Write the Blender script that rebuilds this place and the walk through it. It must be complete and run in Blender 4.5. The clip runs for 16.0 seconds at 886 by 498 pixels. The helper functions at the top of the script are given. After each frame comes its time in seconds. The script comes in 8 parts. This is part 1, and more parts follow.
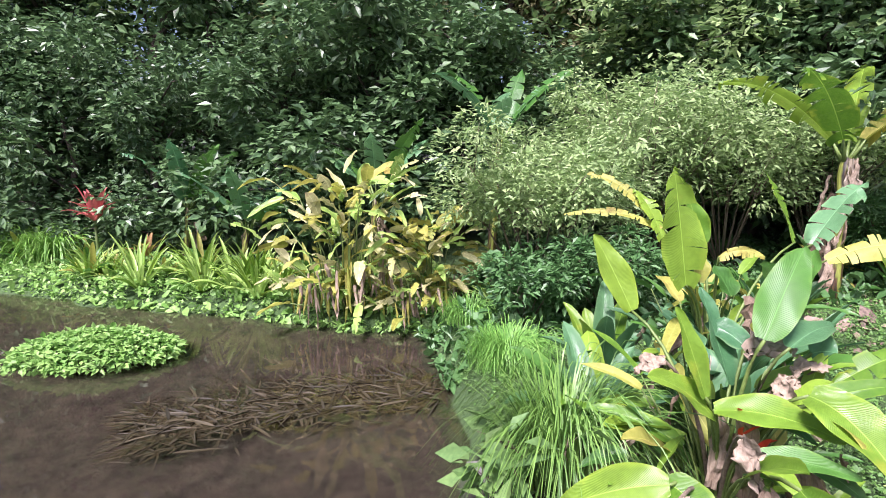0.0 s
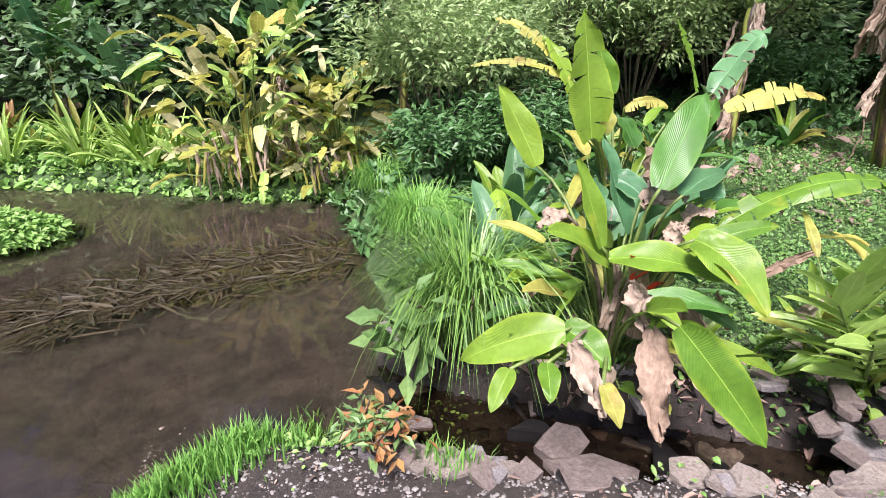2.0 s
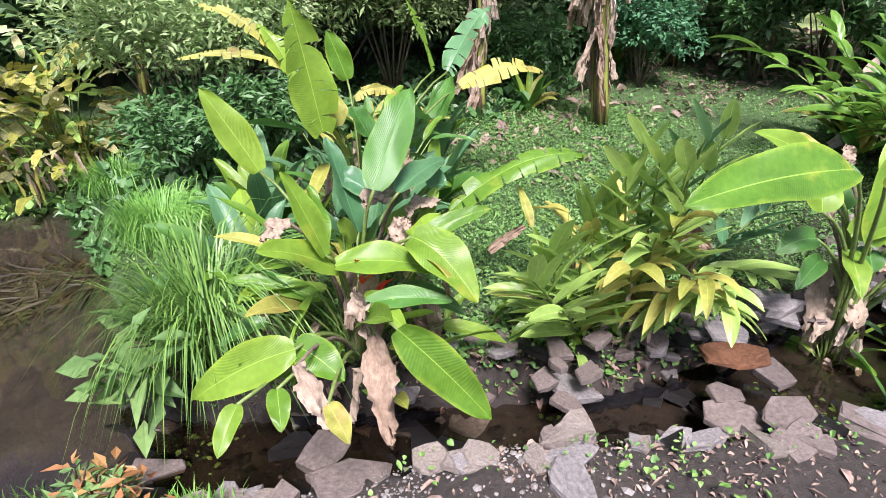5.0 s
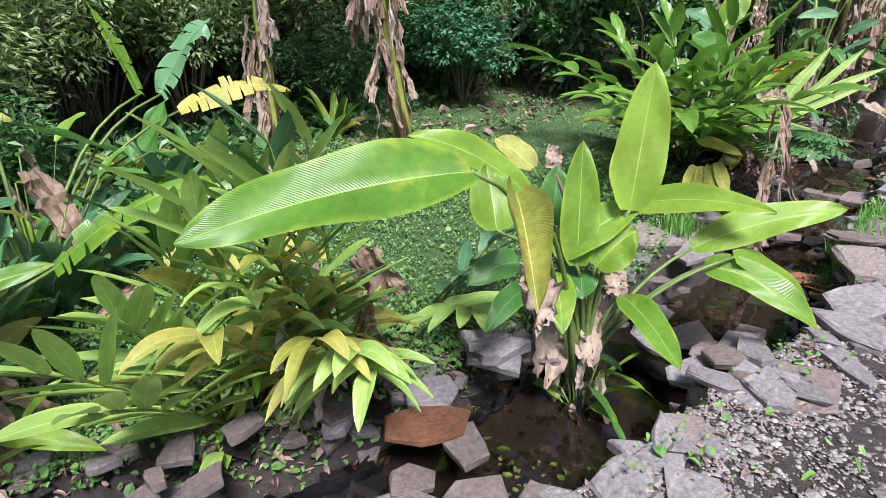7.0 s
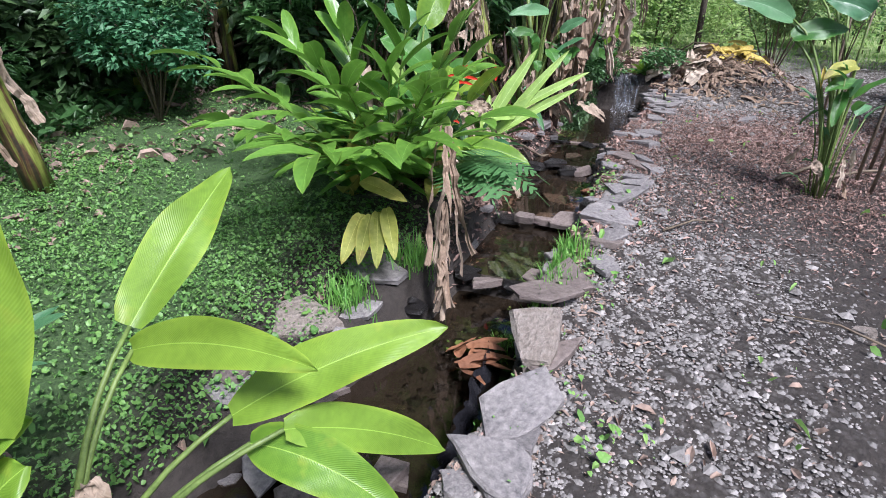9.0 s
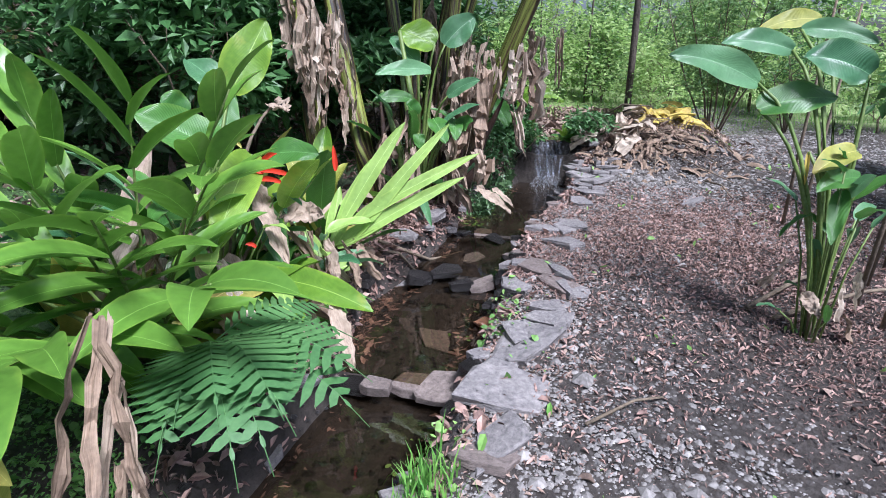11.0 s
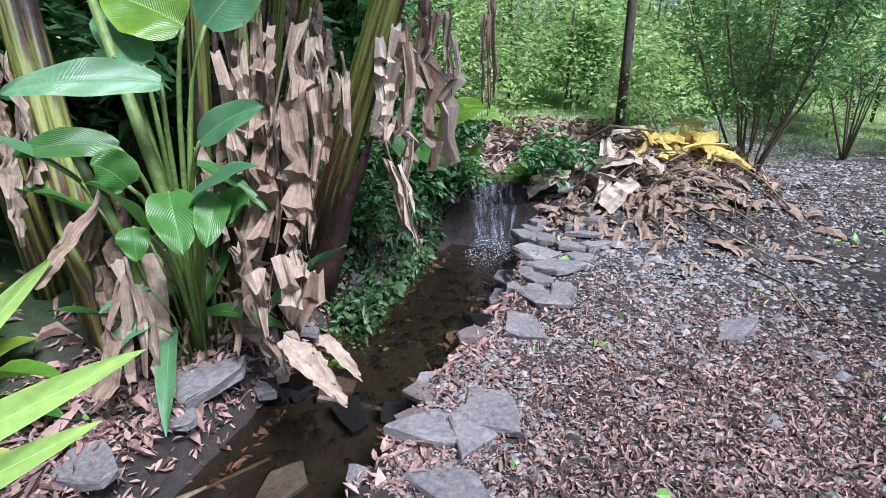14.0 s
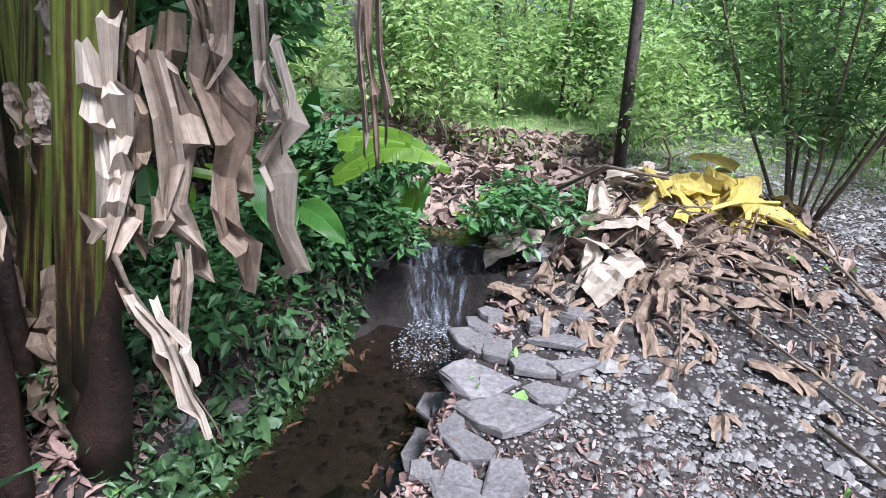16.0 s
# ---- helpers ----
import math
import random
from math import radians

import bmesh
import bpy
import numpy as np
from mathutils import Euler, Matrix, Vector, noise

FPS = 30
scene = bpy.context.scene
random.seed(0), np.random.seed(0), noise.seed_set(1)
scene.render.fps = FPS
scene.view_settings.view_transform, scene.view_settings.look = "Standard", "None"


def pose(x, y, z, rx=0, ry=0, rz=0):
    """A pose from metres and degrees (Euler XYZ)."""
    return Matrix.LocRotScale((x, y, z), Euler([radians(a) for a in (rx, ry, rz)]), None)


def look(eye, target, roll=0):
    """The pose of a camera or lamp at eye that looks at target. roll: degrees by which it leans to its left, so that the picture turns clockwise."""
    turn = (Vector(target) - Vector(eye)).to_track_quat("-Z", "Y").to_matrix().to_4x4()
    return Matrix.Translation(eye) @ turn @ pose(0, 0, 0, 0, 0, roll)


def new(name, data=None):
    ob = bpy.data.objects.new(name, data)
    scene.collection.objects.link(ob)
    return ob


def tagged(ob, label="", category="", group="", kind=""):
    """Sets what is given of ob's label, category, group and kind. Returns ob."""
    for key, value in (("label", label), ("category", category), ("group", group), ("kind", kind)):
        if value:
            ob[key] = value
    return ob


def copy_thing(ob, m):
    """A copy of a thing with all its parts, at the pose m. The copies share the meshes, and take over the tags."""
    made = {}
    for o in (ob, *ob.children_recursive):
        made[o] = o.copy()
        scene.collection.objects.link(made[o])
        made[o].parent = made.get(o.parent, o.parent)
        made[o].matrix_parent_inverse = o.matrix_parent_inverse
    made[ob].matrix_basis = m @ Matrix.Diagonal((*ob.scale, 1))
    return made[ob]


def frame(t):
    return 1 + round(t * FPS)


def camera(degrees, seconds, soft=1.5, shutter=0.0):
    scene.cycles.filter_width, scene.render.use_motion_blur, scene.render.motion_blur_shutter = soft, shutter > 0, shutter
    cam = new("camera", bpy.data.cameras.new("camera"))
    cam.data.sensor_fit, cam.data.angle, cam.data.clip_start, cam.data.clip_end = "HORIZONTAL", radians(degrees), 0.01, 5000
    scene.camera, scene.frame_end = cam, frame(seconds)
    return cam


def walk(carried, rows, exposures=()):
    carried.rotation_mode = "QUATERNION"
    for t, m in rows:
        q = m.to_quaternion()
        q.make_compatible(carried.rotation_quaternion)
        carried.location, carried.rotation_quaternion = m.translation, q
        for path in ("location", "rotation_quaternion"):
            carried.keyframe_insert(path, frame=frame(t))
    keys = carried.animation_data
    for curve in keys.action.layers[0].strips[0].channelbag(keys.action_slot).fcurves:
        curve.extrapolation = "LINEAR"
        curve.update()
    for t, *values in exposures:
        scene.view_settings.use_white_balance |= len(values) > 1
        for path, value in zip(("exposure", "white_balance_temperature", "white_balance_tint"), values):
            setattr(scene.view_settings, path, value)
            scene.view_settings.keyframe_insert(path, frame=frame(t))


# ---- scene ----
cam = camera(78.0, 16.0, 0.9)
ROWS = [
    (0.0, -0.160, 0.455, 1.562, -11.84, -9.09, 0.52),
    (0.5, -0.122, 0.528, 1.550, -14.94, -11.74, 0.28),
    (1.0, -0.120, 0.512, 1.578, -17.30, -19.75, 0.37),
    (1.5, -0.079, 0.538, 1.550, -19.04, -22.58, 0.37),
    (2.0, -0.033, 0.552, 1.517, -20.38, -23.26, 0.30),
    (2.5, 0.053, 0.616, 1.473, -21.24, -23.57, 0.27),
    (3.0, 0.130, 0.653, 1.453, -21.76, -23.77, 0.14),
    (3.2, 0.169, 0.654, 1.476, -21.75, -24.11, 0.01),
    (5.3, 0.491, 0.402, 1.672, -44.03, -26.38, 0.94),
    (5.5, 0.643, 0.343, 1.612, -44.93, -25.62, 0.69),
    (6.0, 1.021, 0.310, 1.467, -47.74, -24.80, 0.60),
    (6.5, 1.380, 0.267, 1.451, -50.06, -24.72, 0.15),
    (7.0, 1.727, 0.050, 1.416, -49.80, -23.09, -1.00),
    (7.5, 2.043, -0.043, 1.584, -52.65, -25.06, -0.82),
    (8.0, 2.544, -0.090, 1.441, -58.07, -23.74, -0.07),
    (8.5, 2.916, -0.136, 1.446, -65.28, -23.99, 0.33),
    (9.0, 3.272, -0.351, 1.519, -67.98, -25.06, 0.03),
    (9.5, 3.620, -0.404, 1.465, -69.56, -23.19, -0.34),
    (9.7, 3.798, -0.401, 1.459, -70.08, -22.36, -0.42),
    (11.8, 5.618, -0.476, 1.513, -74.02, -19.51, 0.52),
    (12.0, 5.761, -0.496, 1.507, -74.03, -19.48, 0.59),
    (12.5, 6.174, -0.550, 1.563, -73.83, -19.94, 0.61),
    (13.0, 6.585, -0.486, 1.538, -73.90, -20.24, 0.70),
    (13.5, 6.973, -0.480, 1.486, -73.84, -20.38, 0.48),
    (14.0, 7.399, -0.508, 1.477, -73.50, -20.59, 0.17),
    (14.5, 7.834, -0.456, 1.423, -73.65, -20.80, 0.70),
    (15.0, 8.190, -0.468, 1.453, -73.32, -21.02, 0.65),
    (15.5, 8.488, -0.518, 1.503, -73.25, -21.17, 0.79),
    (16.0, 8.702, -0.553, 1.515, -72.93, -21.27, 0.84),
]
walk(cam, [(t, pose(x, y, z, 0, 0, yaw) @ pose(0, 0, 0, 90 + pitch, 0, 0) @ pose(0, 0, 0, 0, 0, roll)) for t, x, y, z, yaw, pitch, roll in ROWS],
     [(0.0, 1.08, 5900, 32), (1.5, 0.98, 6050, 28), (5.0, 0.94, 5950, 26), (8.4, 0.50, 5620, 20), (9.6, 0.64, 5500, 20), (12.5, 0.68, 5200, 20), (14.0, 0.65, 5230, 19), (16.0, 0.86, 5300, 18)])

# ---- light ----
world = bpy.data.worlds.new("sky")
scene.world = world
world.use_nodes = True
wn = world.node_tree
sky = wn.nodes.new("ShaderNodeTexSky")
sky.sky_type, sky.sun_disc = "NISHITA", False
sky.sun_elevation, sky.sun_rotation = radians(58), radians(215)
sky.air_density, sky.dust_density, sky.ozone_density = 1.0, 4.0, 1.0
wn.links.new(sky.outputs[0], wn.nodes["Background"].inputs[0])
wn.nodes["Background"].inputs[1].default_value = 0.085
sun = new("sun", bpy.data.lights.new("sun", "SUN"))
sun.data.energy, sun.data.angle, sun.data.color = 5.0, radians(16), (1.0, 0.95, 0.86)
sun.matrix_world = look((0, 0, 20), (0 + 20 * math.cos(radians(58)) * math.sin(radians(35)), 20 * math.cos(radians(58)) * math.cos(radians(35)), 20 - 20 * math.sin(radians(58))))


# ---- materials ----
def shader(name):
    m = bpy.data.materials.new(name)
    m.use_nodes = True
    nt = m.node_tree
    return m, nt, nt.nodes["Principled BSDF"]


def node(nt, kind, **values):
    n = nt.nodes.new(kind)
    for k, v in values.items():
        n.inputs[k.replace("_", " ")].default_value = v
    return n


def ramp(nt, source, *stops):
    r = nt.nodes.new("ShaderNodeValToRGB")
    while len(r.color_ramp.elements) < len(stops):
        r.color_ramp.elements.new(0.5)
    for e, (at, c) in zip(r.color_ramp.elements, stops):
        e.position, e.color = at, (*c, 1)
    nt.links.new(source, r.inputs[0])
    return r.outputs[0]


def blend(nt, fac, a, b, how="MIX"):
    m = nt.nodes.new("ShaderNodeMix")
    m.data_type, m.blend_type = "RGBA", how
    for socket, v in ((m.inputs[0], fac), (m.inputs[6], a), (m.inputs[7], b)):
        if isinstance(v, (int, float)):
            socket.default_value = v
        elif isinstance(v, tuple):
            socket.default_value = (*v, 1)
        else:
            nt.links.new(v, socket)
    return m.outputs[2]


def math_node(nt, op, a, b=0.0):
    m = nt.nodes.new("ShaderNodeMath")
    m.operation = op
    for socket, v in ((m.inputs[0], a), (m.inputs[1], b)):
        if isinstance(v, (int, float)):
            socket.default_value = v
        else:
            nt.links.new(v, socket)
    return m.outputs[0]


def noise_of(nt, scale, detail=4, where=None, rough=0.55):
    n = node(nt, "ShaderNodeTexNoise", Scale=scale, Detail=detail, Roughness=rough)
    if where is None:
        tc = nt.nodes.new("ShaderNodeTexCoord")
        where = tc.outputs["Object"]
    nt.links.new(where, n.inputs["Vector"])
    return n.outputs[0]


def bump(nt, bsdf, height, strength=0.4, distance=0.02):
    b = node(nt, "ShaderNodeBump", Strength=strength, Distance=distance)
    nt.links.new(height, b.inputs["Height"])
    nt.links.new(b.outputs[0], bsdf.inputs["Normal"])


def rough_material(name, dark, light, scale, fine, rough=0.85, relief=0.5, depth=0.02, third=None):
    """Earth, stone, bark: two scales of mottling and a bump."""
    m, nt, p = shader(name)
    big, small = noise_of(nt, scale, 5), noise_of(nt, fine, 6, rough=0.7)
    mid = tuple((a + b) / 2 for a, b in zip(dark, light))
    c = ramp(nt, big, (0.3, dark), (0.52, third or mid), (0.72, light))
    c = blend(nt, 0.55, c, ramp(nt, small, (0.3, tuple(v * 0.45 for v in dark)), (0.75, tuple(min(1, v * 1.35) for v in light))), "MIX")
    info = nt.nodes.new("ShaderNodeObjectInfo")
    c = blend(nt, 0.35, c, ramp(nt, info.outputs["Random"], (0.0, (0.35, 0.35, 0.35)), (1.0, (1.0, 1.0, 1.0))), "MULTIPLY")
    nt.links.new(c, p.inputs["Base Color"])
    p.inputs["Roughness"].default_value = rough
    bump(nt, p, small, relief, depth)
    return m


def leaf_material(name, dark, light, edge=None, veins=0.0, through_light=0.35, rough=0.42, islands=True, patch=0.25, edge_at=0.62, fibre=False):
    """A leaf blade: shade differs from leaf to leaf, pale midrib, side veins, discoloured patches, and light passing through."""
    m, nt, p = shader(name)
    info, geo = nt.nodes.new("ShaderNodeObjectInfo"), nt.nodes.new("ShaderNodeNewGeometry")
    pick = geo.outputs["Random Per Island"] if islands else info.outputs["Random"]
    c = ramp(nt, pick, (0.0, dark), (1.0, light))
    mott = noise_of(nt, 5.0, 4)
    if edge:
        c = blend(nt, ramp(nt, mott, (edge_at, (0, 0, 0)), (edge_at + 0.18, (1, 1, 1))), c, edge)
    c = blend(nt, patch, c, ramp(nt, noise_of(nt, 38.0, 3), (0.3, tuple(v * 0.5 for v in dark)), (0.7, tuple(min(1.0, v * 1.25) for v in light))))
    height = noise_of(nt, 60.0, 2)
    if fibre:
        fu, fmp = nt.nodes.new("ShaderNodeUVMap"), nt.nodes.new("ShaderNodeMapping")
        fmp.inputs["Scale"].default_value = (9.0, 5.0, 1.0)
        nt.links.new(fu.outputs[0], fmp.inputs[0])
        height = noise_of(nt, 1.6, 5, fmp.outputs[0], 0.65)
        c = blend(nt, 0.6, c, ramp(nt, height, (0.32, (0.42, 0.34, 0.28)), (0.60, (1, 1, 1))), "MULTIPLY")
    if veins:
        uv = nt.nodes.new("ShaderNodeUVMap")
        sep = nt.nodes.new("ShaderNodeSeparateXYZ")
        nt.links.new(uv.outputs[0], sep.inputs[0])
        side = math_node(nt, "ABSOLUTE", math_node(nt, "SUBTRACT", sep.outputs[0], 0.5))
        rib = math_node(nt, "LESS_THAN", side, 0.011)
        line = math_node(nt, "SINE", math_node(nt, "SUBTRACT", math_node(nt, "MULTIPLY", sep.outputs[1], veins), math_node(nt, "MULTIPLY", side, veins * 0.22)))
        c = blend(nt, math_node(nt, "MULTIPLY", math_node(nt, "GREATER_THAN", line, 0.3), 0.05), c, tuple(v * 0.45 for v in dark))
        rim = ramp(nt, math_node(nt, "ADD", side, math_node(nt, "MULTIPLY", math_node(nt, "SUBTRACT", noise_of(nt, 9.0, 3), 0.5), 0.35)), (0.40, (0, 0, 0)), (0.56, (0.55, 0.55, 0.55)))
        c = blend(nt, rim, c, tuple(min(1.0, v * 1.35 + 0.06 * (i == 0)) for i, v in enumerate(light)))
        c = blend(nt, 0.55, c, ramp(nt, noise_of(nt, 3.2, 3), (0.32, (0.45, 0.5, 0.45)), (0.62, (1, 1, 1))), "MULTIPLY")
        c = blend(nt, math_node(nt, "MULTIPLY", rib, 0.5), c, tuple(min(1.0, v * 1.5 + 0.05) for v in light))
        height = line
    nt.links.new(c, p.inputs["Base Color"])
    p.inputs["Roughness"].default_value = rough
    bump(nt, p, height, 0.25, 0.003)
    tr = nt.nodes.new("ShaderNodeBsdfTranslucent")
    nt.links.new(c, tr.inputs[0])
    mix = nt.nodes.new("ShaderNodeMixShader")
    mix.inputs[0].default_value = through_light
    nt.links.new(p.outputs[0], mix.inputs[1])
    nt.links.new(tr.outputs[0], mix.inputs[2])
    nt.links.new(mix.outputs[0], nt.nodes["Material Output"].inputs[0])
    return m


def water_material(name, tint, ripple, clear, ior=1.36):
    m, nt, p = shader(name)
    p.inputs["Base Color"].default_value = (*tint, 1)
    p.inputs["Transmission Weight"].default_value = clear
    p.inputs["IOR"].default_value = ior
    p.inputs["Roughness"].default_value = 0.02
    bump(nt, p, noise_of(nt, 5.0, 3), ripple, 0.02)
    return m


M = {}
M["leaf_big"] = leaf_material("broad_leaf", (0.10, 0.25, 0.022), (0.27, 0.43, 0.045), (0.50, 0.50, 0.06), 640, 0.32, 0.33, False, 0.15, 0.6)
M["leaf_deep"] = leaf_material("deep_green_leaf", (0.05, 0.16, 0.03), (0.10, 0.26, 0.045), None, 450, 0.3, 0.36, False, 0.15)
M["leaf_blue"] = leaf_material("blue_green_leaf", (0.06, 0.19, 0.08), (0.15, 0.32, 0.14), None, 900, 0.25, 0.33, False, 0.15)
M["leaf_yellow"] = leaf_material("yellowing_leaf", (0.30, 0.36, 0.05), (0.54, 0.50, 0.12), (0.26, 0.13, 0.04), 510, 0.35, 0.5, False, 0.25, 0.58)
M["leaf_cream"] = leaf_material("cream_blotched_leaf", (0.42, 0.44, 0.14), (0.70, 0.66, 0.36), (0.40, 0.30, 0.16), 300, 0.3, 0.55, False, 0.3, 0.56)
M["leaf_gold"] = leaf_material("golden_leaf", (0.52, 0.38, 0.03), (0.72, 0.60, 0.16), (0.50, 0.36, 0.20), 0, 0.3, 0.6, True, 0.2, 0.56, True)
M["leaf_dry"] = leaf_material("dry_leaf", (0.12, 0.078, 0.052), (0.60, 0.49, 0.37), (0.12, 0.07, 0.042), 0, 0.15, 0.8, True, 0.25, 0.62, True)
M["leaf_pale"] = leaf_material("bleached_leaf", (0.38, 0.30, 0.22), (0.72, 0.63, 0.51), (0.26, 0.16, 0.10), 0, 0.2, 0.8, True, 0.2, 0.64, True)
M["leaf_ginger"] = leaf_material("ginger_leaf", (0.22, 0.42, 0.07), (0.46, 0.64, 0.17), (0.40, 0.42, 0.06), 60, 0.32, 0.4, True, 0.15, 0.66)
M["leaf_alpinia"] = leaf_material("shell_ginger_leaf", (0.06, 0.19, 0.025), (0.20, 0.38, 0.05), (0.32, 0.40, 0.06), 60, 0.3, 0.34, True, 0.15, 0.68)
M["leaf_forest"] = leaf_material("forest_leaf", (0.04, 0.10, 0.035), (0.21, 0.33, 0.11), None, 0, 0.3, 0.5)
M["leaf_forest_pale"] = leaf_material("olive_forest_leaf", (0.14, 0.17, 0.06), (0.36, 0.33, 0.16), None, 0, 0.22, 0.55)
# leaves of the clearing: sunlit brightness is put into their green
M["leaf_clearing_lit"] = leaf_material("clearing_leaf_lit_tone", (0.20, 0.36, 0.08), (0.55, 0.70, 0.28), None, 0, 0.55, 0.5)
M["leaf_shrub"] = leaf_material("shrub_leaf", (0.09, 0.20, 0.06), (0.22, 0.36, 0.11), None, 0, 0.3, 0.5)
M["leaf_blue_small"] = leaf_material("blue_green_shrub_leaf", (0.05, 0.18, 0.08), (0.14, 0.34, 0.16), None, 0, 0.3, 0.45)
M["leaf_brown"] = leaf_material("withered_leaf", (0.07, 0.042, 0.03), (0.44, 0.33, 0.23), (0.10, 0.06, 0.04), 0, 0.12, 0.8, True, 0.3, 0.6, True)
M["leaf_thicket"] = leaf_material("thicket_leaf", (0.19, 0.32, 0.10), (0.42, 0.55, 0.24), None, 0, 0.35, 0.5)
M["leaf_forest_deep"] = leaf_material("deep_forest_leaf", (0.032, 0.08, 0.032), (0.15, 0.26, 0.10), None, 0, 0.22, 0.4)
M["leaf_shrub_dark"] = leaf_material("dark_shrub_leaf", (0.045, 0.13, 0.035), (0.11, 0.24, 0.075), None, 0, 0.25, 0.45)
M["leaf_red"] = leaf_material("copper_leaf", (0.34, 0.10, 0.05), (0.42, 0.30, 0.10), None, 0, 0.3, 0.45)
M["petal_red"] = leaf_material("red_bract", (0.55, 0.03, 0.015), (0.70, 0.07, 0.03), None, 0, 0.2, 0.4)
M["petal_pink"] = leaf_material("pink_bract", (0.45, 0.08, 0.09), (0.60, 0.18, 0.16), None, 0, 0.25, 0.45)
M["grass"] = leaf_material("grass_blade", (0.08, 0.22, 0.03), (0.22, 0.42, 0.07), None, 0, 0.3, 0.45)
M["grass_bright"] = leaf_material("bright_grass_blade", (0.10, 0.30, 0.05), (0.26, 0.50, 0.10), None, 0, 0.35, 0.5)
M["reed"] = leaf_material("reed_blade", (0.04, 0.13, 0.022), (0.22, 0.40, 0.08), None, 0, 0.25, 0.45)
M["cover"] = leaf_material("ground_cover_leaf", (0.08, 0.21, 0.045), (0.20, 0.38, 0.09), None, 0, 0.3, 0.5)
M["cress"] = leaf_material("cress_leaf", (0.14, 0.32, 0.06), (0.32, 0.52, 0.14), None, 0, 0.3, 0.5)
M["fern"] = leaf_material("fern_frond", (0.06, 0.17, 0.05), (0.13, 0.28, 0.09), None, 0, 0.3, 0.5)
M["litter"] = leaf_material("leaf_litter", (0.06, 0.04, 0.032), (0.42, 0.31, 0.24), None, 0, 0.05, 0.75, True, 0.35)
M["litter_red"] = leaf_material("reddish_litter", (0.085, 0.046, 0.038), (0.47, 0.32, 0.26), None, 0, 0.05, 0.75, True, 0.35)
M["weed"] = leaf_material("drowned_weed", (0.012, 0.011, 0.006), (0.065, 0.052, 0.022), None, 0, 0.1, 0.6)
M["stalk"] = rough_material("green_stalk", (0.09, 0.16, 0.03), (0.20, 0.28, 0.07), 6, 40, 0.5, 0.2)
ps, pnt, pp = shader("banana_stem")
pt = pnt.nodes.new("ShaderNodeTexCoord")
pm = pnt.nodes.new("ShaderNodeMapping")
pm.inputs["Scale"].default_value = (2.6, 0.8, 1)
pnt.links.new(pt.outputs["UV"], pm.inputs[0])
streak = noise_of(pnt, 2.2, 6, pm.outputs[0], 0.6)
pc = ramp(pnt, streak, (0.44, (0.014, 0.010, 0.008)), (0.48, (0.075, 0.030, 0.016)), (0.52, (0.15, 0.19, 0.03)), (0.62, (0.36, 0.40, 0.08)))
pnt.links.new(blend(pnt, 0.12, pc, ramp(pnt, noise_of(pnt, 40, 4), (0.35, (0.03, 0.02, 0.015)), (0.7, (0.25, 0.24, 0.08)))), pp.inputs["Base Color"])
pp.inputs["Roughness"].default_value = 0.5
bump(pnt, pp, streak, 0.5, 0.01)
M["pseudostem"] = ps
M["sheath"] = rough_material("blackened_sheath", (0.010, 0.007, 0.006), (0.085, 0.042, 0.026), 3, 30, 0.6, 0.7)
M["bark"] = rough_material("bark", (0.035, 0.026, 0.02), (0.14, 0.115, 0.09), 5, 40, 0.9, 0.8)
M["pale_twig"] = rough_material("pale_bark", (0.22, 0.19, 0.17), (0.42, 0.38, 0.34), 6, 40, 0.85, 0.5)
M["twig"] = rough_material("twig_bark", (0.10, 0.075, 0.05), (0.24, 0.19, 0.13), 6, 40, 0.85, 0.5)
M["slate"] = rough_material("grey_flagstone", (0.085, 0.080, 0.084), (0.35, 0.325, 0.305), 1.2, 6, 0.7, 0.6, 0.02, (0.205, 0.19, 0.184))
M["slate_warm"] = rough_material("brown_flagstone", (0.095, 0.072, 0.064), (0.26, 0.215, 0.188), 1.2, 6, 0.75, 0.6, 0.02)
M["stone_pale"] = rough_material("pale_stone", (0.30, 0.24, 0.19), (0.52, 0.46, 0.40), 1.2, 7, 0.8, 0.8, 0.06)
M["rust"] = rough_material("rust_stone", (0.16, 0.06, 0.028), (0.36, 0.16, 0.07), 1.2, 7, 0.7, 0.8, 0.06)
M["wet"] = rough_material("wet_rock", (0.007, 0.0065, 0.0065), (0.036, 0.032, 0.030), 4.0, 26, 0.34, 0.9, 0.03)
M["liner"] = rough_material("pond_liner", (0.012, 0.012, 0.015), (0.03, 0.03, 0.035), 3.0, 20, 0.22, 0.6, 0.03)
M["gravel"] = rough_material("gravel_stone", (0.16, 0.15, 0.14), (0.42, 0.39, 0.36), 18, 80, 0.8, 0.3)
M["water_pond"] = water_material("pond_water", (0.42, 0.36, 0.30), 0.03, 1.0, 1.5)
M["water_pool"] = water_material("pool_water", (0.15, 0.105, 0.06), 0.08, 1.0, 1.5)
fm, fnt, fp = shader("falling_water")
fp.inputs["Base Color"].default_value = (0.62, 0.70, 0.82, 1)
fp.inputs["Roughness"].default_value = 0.15
fp.inputs["Transmission Weight"].default_value = 0.6
ft = fnt.nodes.new("ShaderNodeTexCoord")
fmap = fnt.nodes.new("ShaderNodeMapping")
fmap.inputs["Scale"].default_value = (40, 40, 3)
fnt.links.new(ft.outputs["Object"], fmap.inputs[0])
bump(fnt, fp, noise_of(fnt, 1.0, 5, fmap.outputs[0]), 0.9, 0.03)
fmask = ramp(fnt, noise_of(fnt, 0.9, 4, fmap.outputs[0], 0.7), (0.47, (0, 0, 0)), (0.66, (0.85, 0.85, 0.85)))
